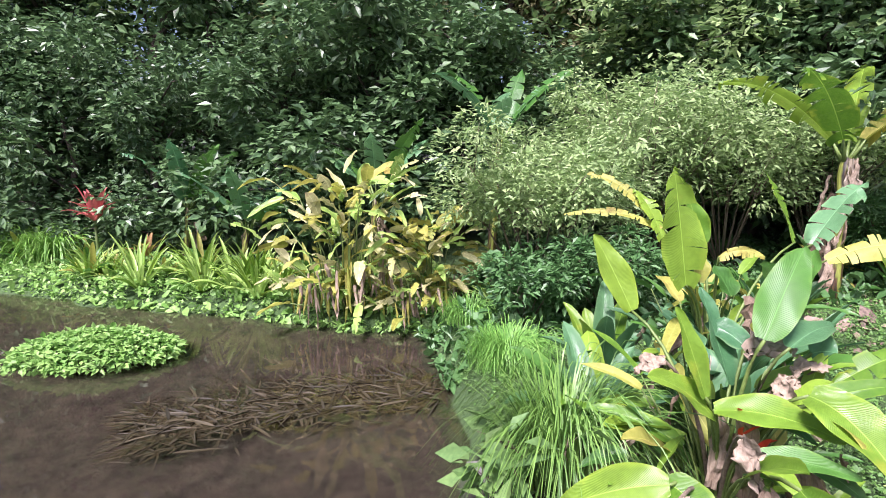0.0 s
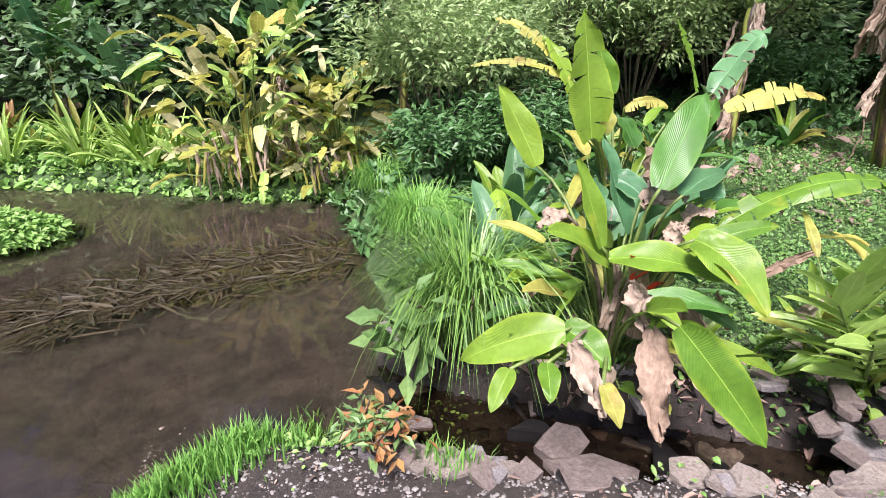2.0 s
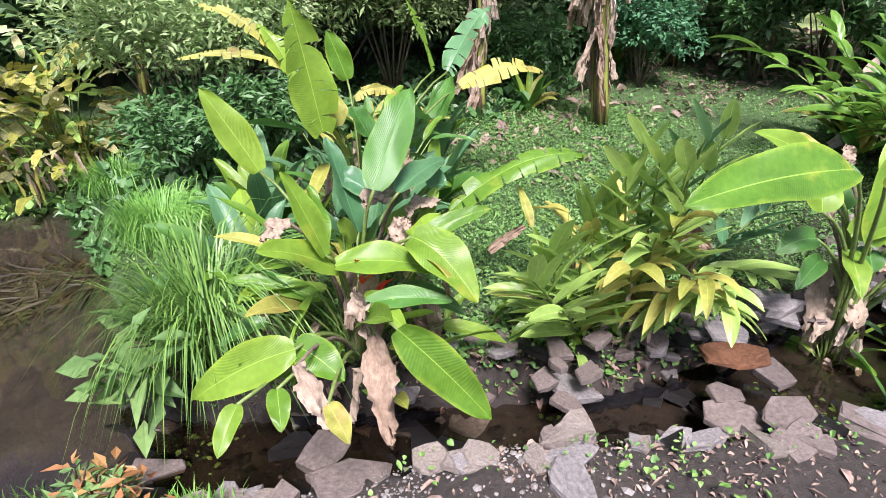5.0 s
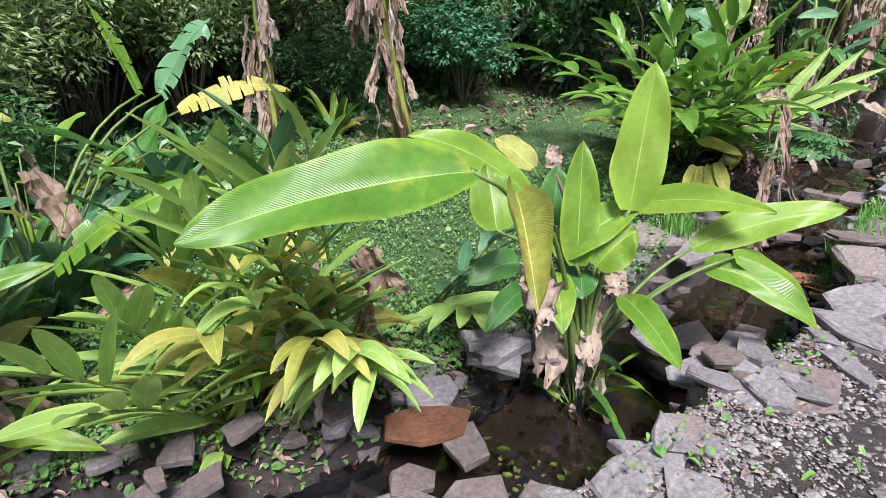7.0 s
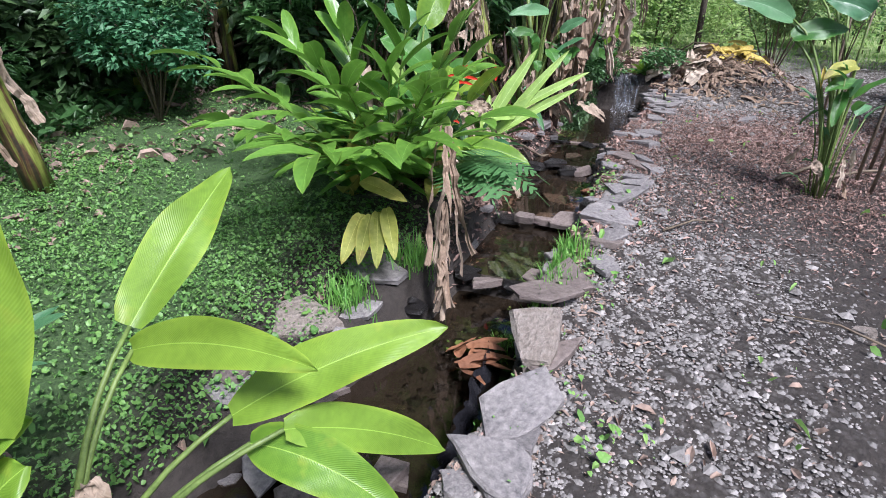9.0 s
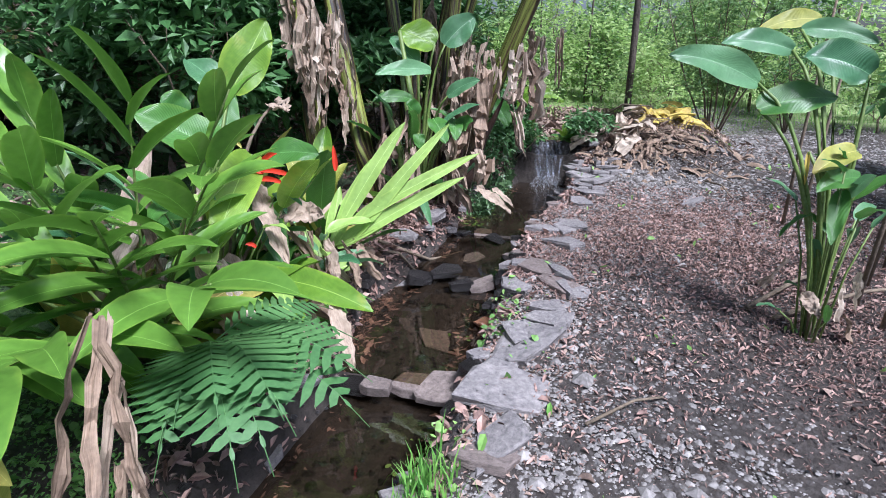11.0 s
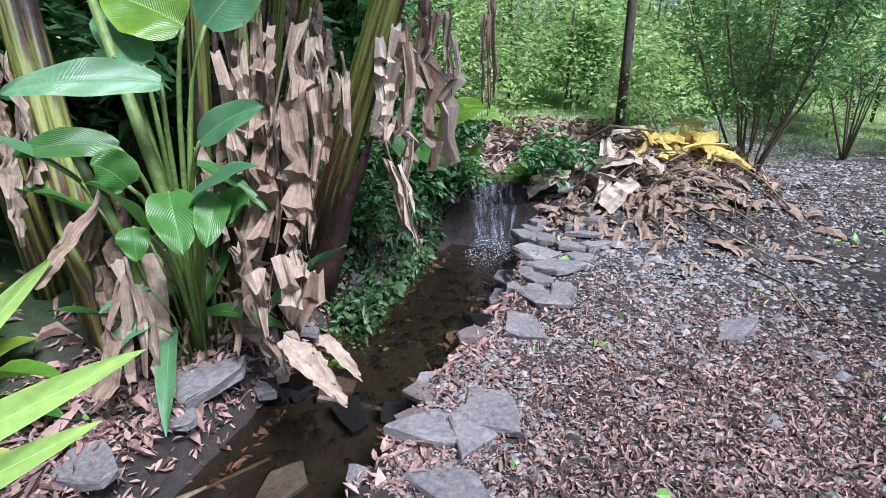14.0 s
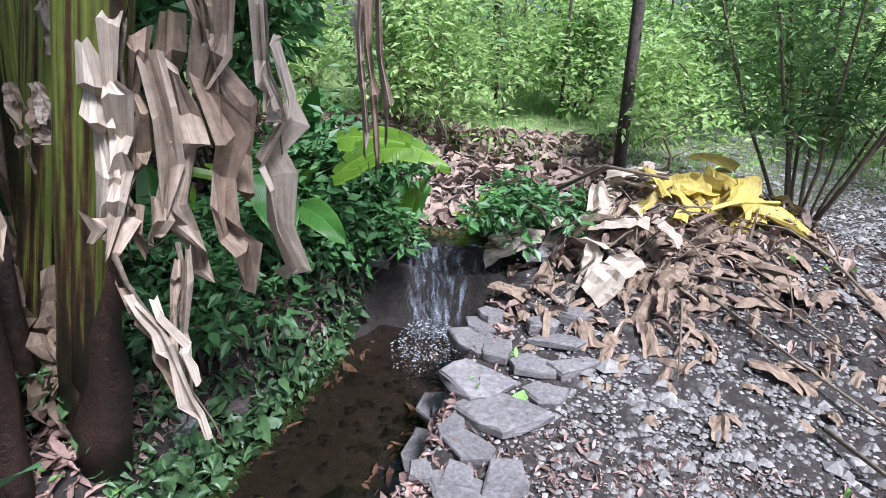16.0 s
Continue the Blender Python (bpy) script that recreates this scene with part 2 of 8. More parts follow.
fclear, fmix = fnt.nodes.new("ShaderNodeBsdfTransparent"), fnt.nodes.new("ShaderNodeMixShader")
fnt.links.new(fmask, fmix.inputs[0])
fnt.links.new(fclear.outputs[0], fmix.inputs[1])
fnt.links.new(fp.outputs[0], fmix.inputs[2])
fnt.links.new(fmix.outputs[0], fnt.nodes["Material Output"].inputs[0])
M["fall"] = fm
M["foam"] = rough_material("water_foam", (0.55, 0.6, 0.65), (0.85, 0.88, 0.9), 20, 60, 0.3, 0.6)


# ---- mesh building ----
class Mesh:
    """Points and faces gathered for one mesh."""

    def __init__(self):
        self.v, self.f, self.uv = [], [], []

    def add(self, verts, faces, uvs=None):
        o = len(self.v)
        self.v.extend(tuple(p) for p in verts)
        self.f.extend(tuple(i + o for i in face) for face in faces)
        self.uv.extend(uvs if uvs is not None else [(0.0, 0.0)] * len(verts))

    def data(self, name, material, smooth=True):
        me = bpy.data.meshes.new(name)
        me.from_pydata(self.v, [], self.f)
        if self.f:
            layer = me.uv_layers.new(name="UVMap")
            idx = np.empty(len(me.loops), dtype=np.int32)
            me.loops.foreach_get("vertex_index", idx)
            layer.data.foreach_set("uv", np.asarray(self.uv, dtype=np.float32)[idx].ravel())
            me.polygons.foreach_set("use_smooth", [smooth] * len(me.polygons))
        me.materials.append(material)
        me.update()
        return me


def part(name, mesh, material, parent=None, label="", smooth=True):
    ob = new(name, mesh.data(name, material, smooth))
    if parent is not None:
        ob.parent = parent
    if label:
        ob["label"] = label
    return ob


def thing(name, label, category, place=(0, 0, 0), group="", kind=""):
    ob = new(name)
    ob.location = place
    ob.empty_display_size = 0.1
    return tagged(ob, label, category, group, kind)


def tube(mesh, pts, r0, r1, sides=7, rough=0.0, rng=None):
    pts = [Vector(p) for p in pts]
    verts, faces, uvs = [], [], []
    n = len(pts)
    for i, p in enumerate(pts):
        d = (pts[min(i + 1, n - 1)] - pts[max(i - 1, 0)]).normalized()
        a = d.orthogonal().normalized() if abs(d.z) > 0.95 else d.cross(Vector((0, 0, 1))).normalized()
        b = d.cross(a)
        r = r0 + (r1 - r0) * i / (n - 1)
        for k in range(sides):
            w = 2 * math.pi * k / sides
            rr = r * (1 + (rng.uniform(-rough, rough) if rng else 0))
            verts.append(p + a * math.cos(w) * rr + b * math.sin(w) * rr)
            uvs.append((k / sides, i / (n - 1)))
    for i in range(n - 1):
        for k in range(sides):
            faces.append((i * sides + k, i * sides + (k + 1) % sides, (i + 1) * sides + (k + 1) % sides, (i + 1) * sides + k))
    faces.append(tuple(range(sides))[::-1])
    faces.append(tuple((n - 1) * sides + k for k in range(sides)))
    mesh.add(verts, faces, uvs)


def bez(a, c, b, t):
    return a * (1 - t) ** 2 + c * 2 * t * (1 - t) + b * t * t


def blade(mesh, a, b, width, sag=0.0, roll=0.0, fold=0.25, along=14, across=6, wave=0.05, torn=0, point=0.75, rng=random, bend=(0, 0, 0), face=None):
    """A leaf from its base a to its tip b: sag lifts the middle, roll turns the face about its length (degrees), face is the way its upper side looks, fold makes it a trough."""
    a, b = Vector(a), Vector(b)
    axis = b - a
    length = axis.length
    c = (a + b) / 2 + Vector((0, 0, sag)) + Vector(bend)
    phase, cuts = rng.uniform(0, 6), sorted(rng.uniform(0.12, 0.92) for _ in range(torn))
    rows, uvs, strip = [], [], []
    for i in range(along + 1):
        t = i / along
        p = bez(a, c, b, t)
        d = (bez(a, c, b, min(1, t + 0.02)) - bez(a, c, b, max(0, t - 0.02))).normalized()
        side = d.cross(Vector(face) if face else Vector((0, 0, 1)))
        side = side.normalized() if side.length > 0.05 else Vector((1, 0, 0))
        up = side.cross(d)
        q = Matrix.Rotation(radians(roll), 3, d)
        side, up = q @ side, q @ up
        w = width / 2 * (math.sin(math.pi * min(1, 0.03 + t * 0.97) ** point)) ** 0.62 if t < 1 else 0.002
        for k in range(across + 1):
            s = k / across * 2 - 1
            ripple = wave * width * math.sin(t * 11 + phase + s * 2) * abs(s)
            crease = width * 0.085 if wave > 0.07 else 0.0
            jolt = Vector((rng.uniform(-1, 1), rng.uniform(-1, 1), rng.uniform(-1, 1))) * crease
            rows.append(p + side * s * w * math.cos(fold * abs(s)) + up * (abs(s) * w * math.sin(fold) + ripple) + jolt)
            uvs.append((k / across, t * length))
    if not torn:
        faces = [(i * (across + 1) + k, i * (across + 1) + k + 1, (i + 1) * (across + 1) + k + 1, (i + 1) * (across + 1) + k)
                 for i in range(along) for k in range(across)]
        mesh.add(rows, faces, uvs)
        return
    # torn blade: strips hang apart from the midrib
    half = across // 2
    for s, ks in ((-1, range(half, -1, -1)), (1, range(half, across + 1))):
        ks = list(ks)
        j = 0
        while j < along:
            span = min(along - j, rng.choice((1, 2, 3, 5)))
            sink = rng.uniform(0, 0.30) * width
            pull = rng.uniform(0.0, 0.5)
            v, u = [], []
            for i in range(j, j + span + 1):
                lean = 1 if i == j else -1 if i == j + span else 0
                for m, k in enumerate(ks):
                    g = m / (len(ks) - 1)
                    q = rows[i * (across + 1) + k]
                    o = rows[min(along, max(0, i + lean)) * (across + 1) + k]
                    v.append(q.lerp(o, pull * g) - Vector((0, 0, sink * g * g)))
                    u.append(uvs[i * (across + 1) + k])
            j += span
            n = len(ks)
            mesh.add(v, [(i * n + m, i * n + m + 1, i * n + n + m + 1, i * n + n + m) for i in range(span) for m in range(n - 1)], u)


def scatter_leaves(mesh, centres, count, size, spread, rng, flat=0.4, slim=0.52):
    """Many small folded leaves round cluster centres (x, y, z, radius)."""
    cs = np.asarray(centres, dtype=float)
    pick = rng.integers(0, len(cs), count)
    d = rng.normal(size=(count, 3))
    d /= np.linalg.norm(d, axis=1)[:, None]
    r = cs[pick, 3] * rng.uniform(0.35, 1.0, count) ** 0.5 * spread
    p = cs[pick, :3] + d * r[:, None] * np.array([1, 1, 0.75])
    out = d + rng.normal(size=(count, 3)) * 0.7
    out[:, 2] = out[:, 2] * flat - 0.15
    out /= np.linalg.norm(out, axis=1)[:, None]
    up = rng.normal(size=(count, 3)) * 0.45 + np.array([0, 0, 1.0])
    side = np.cross(out, up)
    side /= np.linalg.norm(side, axis=1)[:, None] + 1e-9
    nrm = np.cross(side, out)
    s = size * rng.uniform(0.6, 1.35, count)[:, None]
    v = np.stack([p, p + out * s * 0.45 + side * s * slim / 2 + nrm * s * 0.06, p + out * s - nrm * s * 0.1, p + out * s * 0.45 - side * s * slim / 2 + nrm * s * 0.06], 1).reshape(-1, 3)
    i = np.arange(count)[:, None] * 4
    mesh.add(v.tolist(), np.concatenate([i + np.array([[0, 1, 2]]), i + np.array([[0, 2, 3]])], 1).reshape(-1, 3).tolist())


def smooth(a, b, x):
    t = np.clip((x - a) / (b - a), 0, 1)
    return t * t * (3 - 2 * t)


# ---- ground ----
STREAM_X = (-0.5, 0.3, 0.6, 1.0, 1.5, 1.9, 2.3, 2.7, 3.2, 3.8, 4.5, 5.2, 6.0, 7.0, 7.8, 8.6, 9.5, 10.5, 11.1, 13, 20)
STREAM_Y = (3.5, 3.0, 2.75, 2.45, 2.05, 1.7, 1.4, 1.15, 0.95, 0.85, 0.62, 0.48, 0.45, 0.42, 0.52, 0.45, 0.4, 0.3, 0.24, 0.5, 1.5)
POOLS = ((-0.5, 0.55, -0.45), (0.55, 1.15, -0.42), (1.15, 1.65, -0.38), (1.65, 2.75, -0.33), (2.75, 4.15, -0.27), (4.15, 6.15, -0.20), (6.15, 7.05, -0.06),
         (7.05, 8.25, 0.02), (8.25, 9.1, 0.08), (9.1, 11.08, 0.10), (11.08, 11.3, 0.58))


def stream_level(x):
    lev = np.full_like(x, POOLS[0][2])
    for a, b, z in POOLS[1:]:
        lev = np.where(x > a, z, lev)
    return lev


def ground_height(x, y):
    x, y = np.asarray(x, dtype=float), np.asarray(y, dtype=float)
    yc = np.interp(x, STREAM_X, STREAM_Y)
    path = np.interp(x, (-3, 2, 4.5, 6.2, 8, 9.5, 11.5, 14, 30), (0, 0, 0.0, 0.04, 0.22, 0.30, 0.42, 0.55, 1.2))
    lawn = np.interp(x, (0, 2, 4, 6, 8, 11, 14, 30), (-0.2, -0.16, -0.08, 0.12, 0.28, 0.5, 0.65, 1.2)) + 0.035 * np.clip(y - 2.5, 0, 30)
    h = path + (lawn - path) * smooth(-0.1, 0.9, y - yc)
    h = h + 0.03 * np.sin(1.7 * x + 0.6 * y) * np.sin(1.3 * y - 0.4 * x) * smooth(0.5, 2.0, np.abs(y - yc))
    # near bank falls towards the pond
    h = h - 0.3 * smooth(1.2, 2.2, y) * smooth(2.2, 1.0, x) * smooth(0.25, -0.2, y - yc)
    # mound of cut leaves
    h += 0.30 * np.exp(-(((x - 11.55) / 0.75) ** 2 + ((y + 1.05) / 0.62) ** 2) ** 2)
    h += 0.12 * np.exp(-(((x - 11.3) / 0.6) ** 2 + ((y + 0.5) / 0.45) ** 2))
    # channel
    half = np.interp(x, (0, 0.6, 1.4, 2.2, 3.3, 5, 6, 7, 7.7, 8.5, 10, 11, 12), (0.5, 0.38, 0.34, 0.36, 0.40, 0.38, 0.28, 0.3, 0.42, 0.30, 0.42, 0.3, 0.2))
    d = np.abs(y - yc)
    bed = stream_level(x) - 0.10
    k = smooth(1.18, 0.78, d / half) * (x > -0.4) * smooth(11.5, 11.3, x)
    h = h + (np.minimum(bed, h) - h) * k
    # pond
    near = np.interp(x, (-14, -2.65, -1.2, -0.6, -0.3, 0.05, 0.45, 0.8), (-0.5, 1.8, 2.3, 2.62, 2.86, 3.0, 2.9, 2.85))
    far = np.interp(x, (-18, -6.1, -5.1, -3.3, -1.36, 0.05, 1.2, 1.7), (18.5, 10.7, 9.85, 8.65, 7.75, 6.85, 6.55, 6.25))
    right = np.interp(y, (2.4, 3.2, 4.75, 6.45), (0.8, 0.62, 0.9, 1.05)) + 0.05 * np.sin(y * 5)
    sd = np.minimum(np.minimum(y - near, far - y), right - x) + 0.04 * np.sin(x * 4.1) * np.sin(y * 3.3)
    h = np.where(y > far - 0.6, np.maximum(h, -0.32 + 0.05 * (y - far)) * 0 + (-0.30 + 0.07 * np.clip(y - far, 0, 40)) * smooth(2.6, 1.1, x) + h * smooth(1.1, 2.6, x), h)
    inside = -0.47 - 0.30 * smooth(0.0, 1.3, sd) - 0.12 * smooth(1.5, 4, sd)
    h = h + (np.minimum(inside, h) - h) * smooth(-0.22, 0.04, sd)
    return h


def ground_at(x, y):
    return float(ground_height(np.array([x]), np.array([y]))[0])


def build_ground():
    fx, fy = np.arange(-6, 14.01, 0.07), np.arange(-2.6, 8.01, 0.07)
    xs = np.r_[-600, -150, -60, -30, -20, -14, -10, -8, -7, fx, 14.5, 15.5, 17, 20, 25, 32, 45, 70, 150, 600]
    ys = np.r_[-600, -150, -60, -25, -14, -8, -5, -4, -3.2, fy, 8.4, 9, 10, 11, 12.5, 14, 17, 22, 30, 50, 150, 600]
    gx, gy = np.meshgrid(xs, ys, indexing="ij")
    z = ground_height(np.clip(gx, -20, 32), np.clip(gy, -8, 22))
    rng = np.random.default_rng(5)
    near = (np.abs(gx - 4) < 10) & (np.abs(gy - 2.7) < 5.4)
    z = z + near * rng.normal(0, 0.006, z.shape)
    n, m = gx.shape
    v = np.stack([gx, gy, z], -1).reshape(-1, 3)
    i, j = np.meshgrid(np.arange(n - 1), np.arange(m - 1), indexing="ij")
    a = (i * m + j).ravel()
    f = np.stack([a, a + m, a + m + 1, a + 1], 1)
    mesh = Mesh()
    mesh.add(v.tolist(), f.tolist())
    return mesh


def ground_material():
    """Dark damp earth, gravel on the track, mud in the water, mossy green on the lawn, sunlight painted into the
    clearing's grass.
    """
    m, nt, p = shader("earth")
    geo = nt.nodes.new("ShaderNodeNewGeometry")
    where = geo.outputs["Position"]
    sep = nt.nodes.new("ShaderNodeSeparateXYZ")
    nt.links.new(where, sep.inputs[0])
    big, fine, grit = noise_of(nt, 1.3, 5, where), noise_of(nt, 22, 6, where, 0.7), noise_of(nt, 90, 4, where, 0.8)
    soil = blend(nt, 0.5, ramp(nt, big, (0.3, (0.030, 0.024, 0.020)), (0.7, (0.085, 0.070, 0.058))), ramp(nt, fine, (0.3, (0.022, 0.018, 0.015)), (0.72, (0.13, 0.11, 0.092))))
    vor = node(nt, "ShaderNodeTexVoronoi", Scale=34.0)
    nt.links.new(where, vor.inputs["Vector"])
    stones = blend(nt, ramp(nt, vor.outputs["Distance"], (0.25, (0, 0, 0)), (0.6, (1, 1, 1))), ramp(nt, vor.outputs["Color"], (0.1, (0.15, 0.14, 0.13)), (0.9, (0.36, 0.34, 0.31))), (0.06, 0.05, 0.042))
    # wheel-worn gravel band
    off = math_node(nt, "ADD", sep.outputs[1], math_node(nt, "MULTIPLY", math_node(nt, "SUBTRACT", big, 0.5), 1.2))
    band = ramp(nt, math_node(nt, "ABSOLUTE", math_node(nt, "ADD", off, 0.75)), (0.0, (1, 1, 1)), (0.75, (0, 0, 0)))
    ahead = ramp(nt, math_node(nt, "MULTIPLY", sep.outputs[0], 0.05), (0.02, (0, 0, 0)), (0.08, (1, 1, 1)))
    c = blend(nt, math_node(nt, "MULTIPLY", math_node(nt, "MULTIPLY", band, ahead), 0.4), soil, stones)
    # green on the far side
    shore = math_node(nt, "MAXIMUM", math_node(nt, "SUBTRACT", 3.65, math_node(nt, "MULTIPLY", sep.outputs[0], 0.62)), 1.35)
    lawn = math_node(nt, "ADD", math_node(nt, "SUBTRACT", sep.outputs[1], shore), math_node(nt, "MULTIPLY", math_node(nt, "SUBTRACT", big, 0.5), 1.2))
    greens = ramp(nt, fine, (0.3, (0.045, 0.115, 0.025)), (0.7, (0.12, 0.25, 0.06)))
    c = blend(nt, math_node(nt, "MULTIPLY", ramp(nt, lawn, (0.0, (0, 0, 0)), (0.6, (1, 1, 1))), 0.75), c, greens)
    # clearing up the slope: green ground with sunlit brightness painted in
    lit_field = ramp(nt, math_node(nt, "MULTIPLY", math_node(nt, "SUBTRACT", sep.outputs[0], math_node(nt, "MULTIPLY", big, 2.0)), 0.05), (0.60, (0, 0, 0)), (0.66, (1, 1, 1)))
    c = blend(nt, lit_field, c, ramp(nt, fine, (0.3, (0.16, 0.26, 0.07)), (0.7, (0.38, 0.45, 0.18))))
    # mud under water
    mud = ramp(nt, math_node(nt, "MULTIPLY", math_node(nt, "ADD", sep.outputs[2], 1.0), 1.0), (0.50, (1, 1, 1)), (0.57, (0, 0, 0)))
    c = blend(nt, mud, c, ramp(nt, noise_of(nt, 5, 6, where, 0.65), (0.3, (0.026, 0.022, 0.017)), (0.68, (0.10, 0.082, 0.062))))
    nt.links.new(c, p.inputs["Base Color"])
    p.inputs["Roughness"].default_value = 0.9
    bump(nt, p, blend(nt, 0.5, fine, grit), 1.0, 0.06)
    return m


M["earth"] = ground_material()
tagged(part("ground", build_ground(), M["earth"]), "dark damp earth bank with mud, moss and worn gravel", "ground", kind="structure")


def water_sheet(name, x0, x1, y0, y1, z, material, label, step=0.5):
    mesh = Mesh()
    mesh.add([(x0, y0, z), (x1, y0, z), (x1, y1, z), (x0, y1, z)], [(0, 1, 2, 3)])
    ob = tagged(part(name, mesh, material, smooth=False), label, "water", kind="structure")
    ob.visible_shadow = False
    return ob


water_sheet("pond_water", -40, 1.6, -1.5, 26, -0.45, M["water_pond"], "still murky brown pond water over a muddy bed")
for x0, x1, z in POOLS[1:]:
    yc = [float(np.interp(x, STREAM_X, STREAM_Y)) for x in (x0, (x0 + x1) / 2, x1)]
    water_sheet("pool_water", x0, x1, min(yc) - 0.45, max(yc) + 0.45, z, M["water_pool"], "shallow clear brown stream pool between stones")


# ---- woodland ----
def tree(name, label, seed, height, crown, leaves, size, leaf_mat, trunk=0.12, low=0.25, bark="bark", lean=0.06):
    rng = np.random.default_rng(seed)
    r = random.Random(seed)
    root = thing(name, label, "tree")
    wood = Mesh()
    pts = [Vector((r.uniform(-lean, lean) * height * i / 6, r.uniform(-lean, lean) * height * i / 6, height * 0.85 * i / 6)) for i in range(7)]
    tube(wood, pts, trunk, trunk * 0.3, 9, 0.08, r)
    centres = []
    for i in range(15):
        t = low + (1 - low) * (i + r.random()) / 15
        base = pts[0].lerp(pts[-1], t)
        w = 2.4 * i + r.uniform(-0.5, 0.5)
        reach = crown * (1.05 - 0.55 * t) * r.uniform(0.55, 1.05)
        tip = base + Vector((math.cos(w) * reach, math.sin(w) * reach, r.uniform(0.1, 0.45) * crown))
        tube(wood, [base, base.lerp(tip, 0.5) + Vector((0, 0, 0.08 * crown)), tip], trunk * 0.3, trunk * 0.06, 5)
        for k in range(3):
            q = base.lerp(tip, 0.5 + 0.25 * k)
            centres.append((q.x + r.uniform(-.2, .2) * crown, q.y + r.uniform(-.2, .2) * crown, q.z + r.uniform(-.08, .16) * crown, crown * r.uniform(0.16, 0.34)))
    centres.append((pts[-1].x, pts[-1].y, height * 0.92, crown * 0.35))
    part("trunk", wood, M[bark], root)
    fol = Mesh()
    scatter_leaves(fol, centres, leaves, size, 1.15, rng)
    part("crown", fol, M[leaf_mat], root, "uneven leafy crown", smooth=False)
    return root


def plant_out(master, spots, group, seed, scale=(0.8, 1.25)):
    r = random.Random(seed)
    for n, (x, y) in enumerate(spots):
        s = r.uniform(*scale) * (0.72 if x < -9 else 1.0)
        m = pose(x, y, ground_at(min(max(x, -19), 31), min(y, 21)) - 0.05, 0, 0, r.uniform(0, 360))
        if n == 0:
            ob = master
            ob.matrix_basis = m
        else:
            ob = copy_thing(master, m)
        ob.scale = (s, s, s * r.uniform(0.9, 1.15))
        ob["group"] = group


rw = random.Random(11)


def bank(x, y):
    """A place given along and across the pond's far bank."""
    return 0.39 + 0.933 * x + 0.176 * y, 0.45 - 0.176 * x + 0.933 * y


dark_a = tree("forest_tree", "tall dark broadleaf forest tree", 1, 7.5, 2.6, 9000, 0.20, "leaf_forest", 0.16, 0.12)
dark_b = tree("forest_tree", "dense dark green forest tree", 2, 6.0, 2.3, 9000, 0.17, "leaf_forest_deep", 0.13, 0.08)
olive = tree("forest_tree", "olive and tan leaved forest tree", 3, 6.8, 2.4, 9000, 0.14, "leaf_forest_pale", 0.15, 0.3)
low_a = tree("understorey_tree", "low dark understorey tree at the wood's edge", 4, 3.4, 1.7, 7000, 0.15, "leaf_forest_deep", 0.08, 0.05)
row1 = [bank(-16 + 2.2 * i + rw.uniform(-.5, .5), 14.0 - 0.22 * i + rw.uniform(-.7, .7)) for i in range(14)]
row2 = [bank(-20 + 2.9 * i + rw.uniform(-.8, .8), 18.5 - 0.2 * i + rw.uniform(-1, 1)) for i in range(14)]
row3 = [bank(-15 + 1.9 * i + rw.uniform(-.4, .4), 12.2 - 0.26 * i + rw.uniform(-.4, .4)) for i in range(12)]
right_rows = [(7.5 + 2.2 * i + rw.uniform(-.5, .5), 8.5 - 0.35 * i + rw.uniform(-.6, .6)) for i in range(6)]
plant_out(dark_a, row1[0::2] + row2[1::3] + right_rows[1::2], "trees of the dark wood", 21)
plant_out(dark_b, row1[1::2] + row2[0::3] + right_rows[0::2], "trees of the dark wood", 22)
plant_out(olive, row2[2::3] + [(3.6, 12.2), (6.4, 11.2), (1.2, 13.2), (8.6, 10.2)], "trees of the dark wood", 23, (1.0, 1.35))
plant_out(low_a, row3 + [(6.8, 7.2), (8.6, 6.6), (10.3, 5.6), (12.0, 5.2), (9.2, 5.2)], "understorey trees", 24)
# clearing: crowns get the leaf colour raised to look sunlit
slim = tree("slim_tree", "slim woodland tree with light green crown", 5, 7.0, 1.7, 900, 0.15, "leaf_clearing_lit", 0.08, 0.6)
bushy = tree("woodland_bush", "light green bush in the sunlit clearing", 6, 2.2, 1.1, 1500, 0.10, "leaf_clearing_lit", 0.02, 0.1, "twig", 0.15)
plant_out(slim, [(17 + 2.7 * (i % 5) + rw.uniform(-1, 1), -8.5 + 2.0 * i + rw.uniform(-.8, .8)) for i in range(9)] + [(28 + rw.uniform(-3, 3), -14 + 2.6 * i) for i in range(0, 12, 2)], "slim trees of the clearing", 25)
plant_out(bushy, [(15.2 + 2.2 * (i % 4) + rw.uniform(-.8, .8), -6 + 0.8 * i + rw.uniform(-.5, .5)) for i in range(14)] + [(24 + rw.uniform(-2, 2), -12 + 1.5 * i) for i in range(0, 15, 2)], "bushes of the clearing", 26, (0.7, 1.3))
low_bush = tree("clearing_bush", "low light green bush at the clearing's edge", 12, 1.3, 0.75, 1500, 0.08, "leaf_clearing_lit", 0.015, 0.1, "twig", 0.2)
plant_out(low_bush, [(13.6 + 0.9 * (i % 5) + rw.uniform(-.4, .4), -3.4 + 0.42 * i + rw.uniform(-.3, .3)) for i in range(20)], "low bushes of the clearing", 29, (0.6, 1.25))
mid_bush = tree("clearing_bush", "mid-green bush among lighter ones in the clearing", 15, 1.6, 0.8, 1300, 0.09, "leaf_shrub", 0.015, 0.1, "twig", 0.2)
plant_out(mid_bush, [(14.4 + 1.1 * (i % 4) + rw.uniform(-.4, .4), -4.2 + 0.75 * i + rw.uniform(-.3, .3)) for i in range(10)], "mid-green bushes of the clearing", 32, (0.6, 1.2))
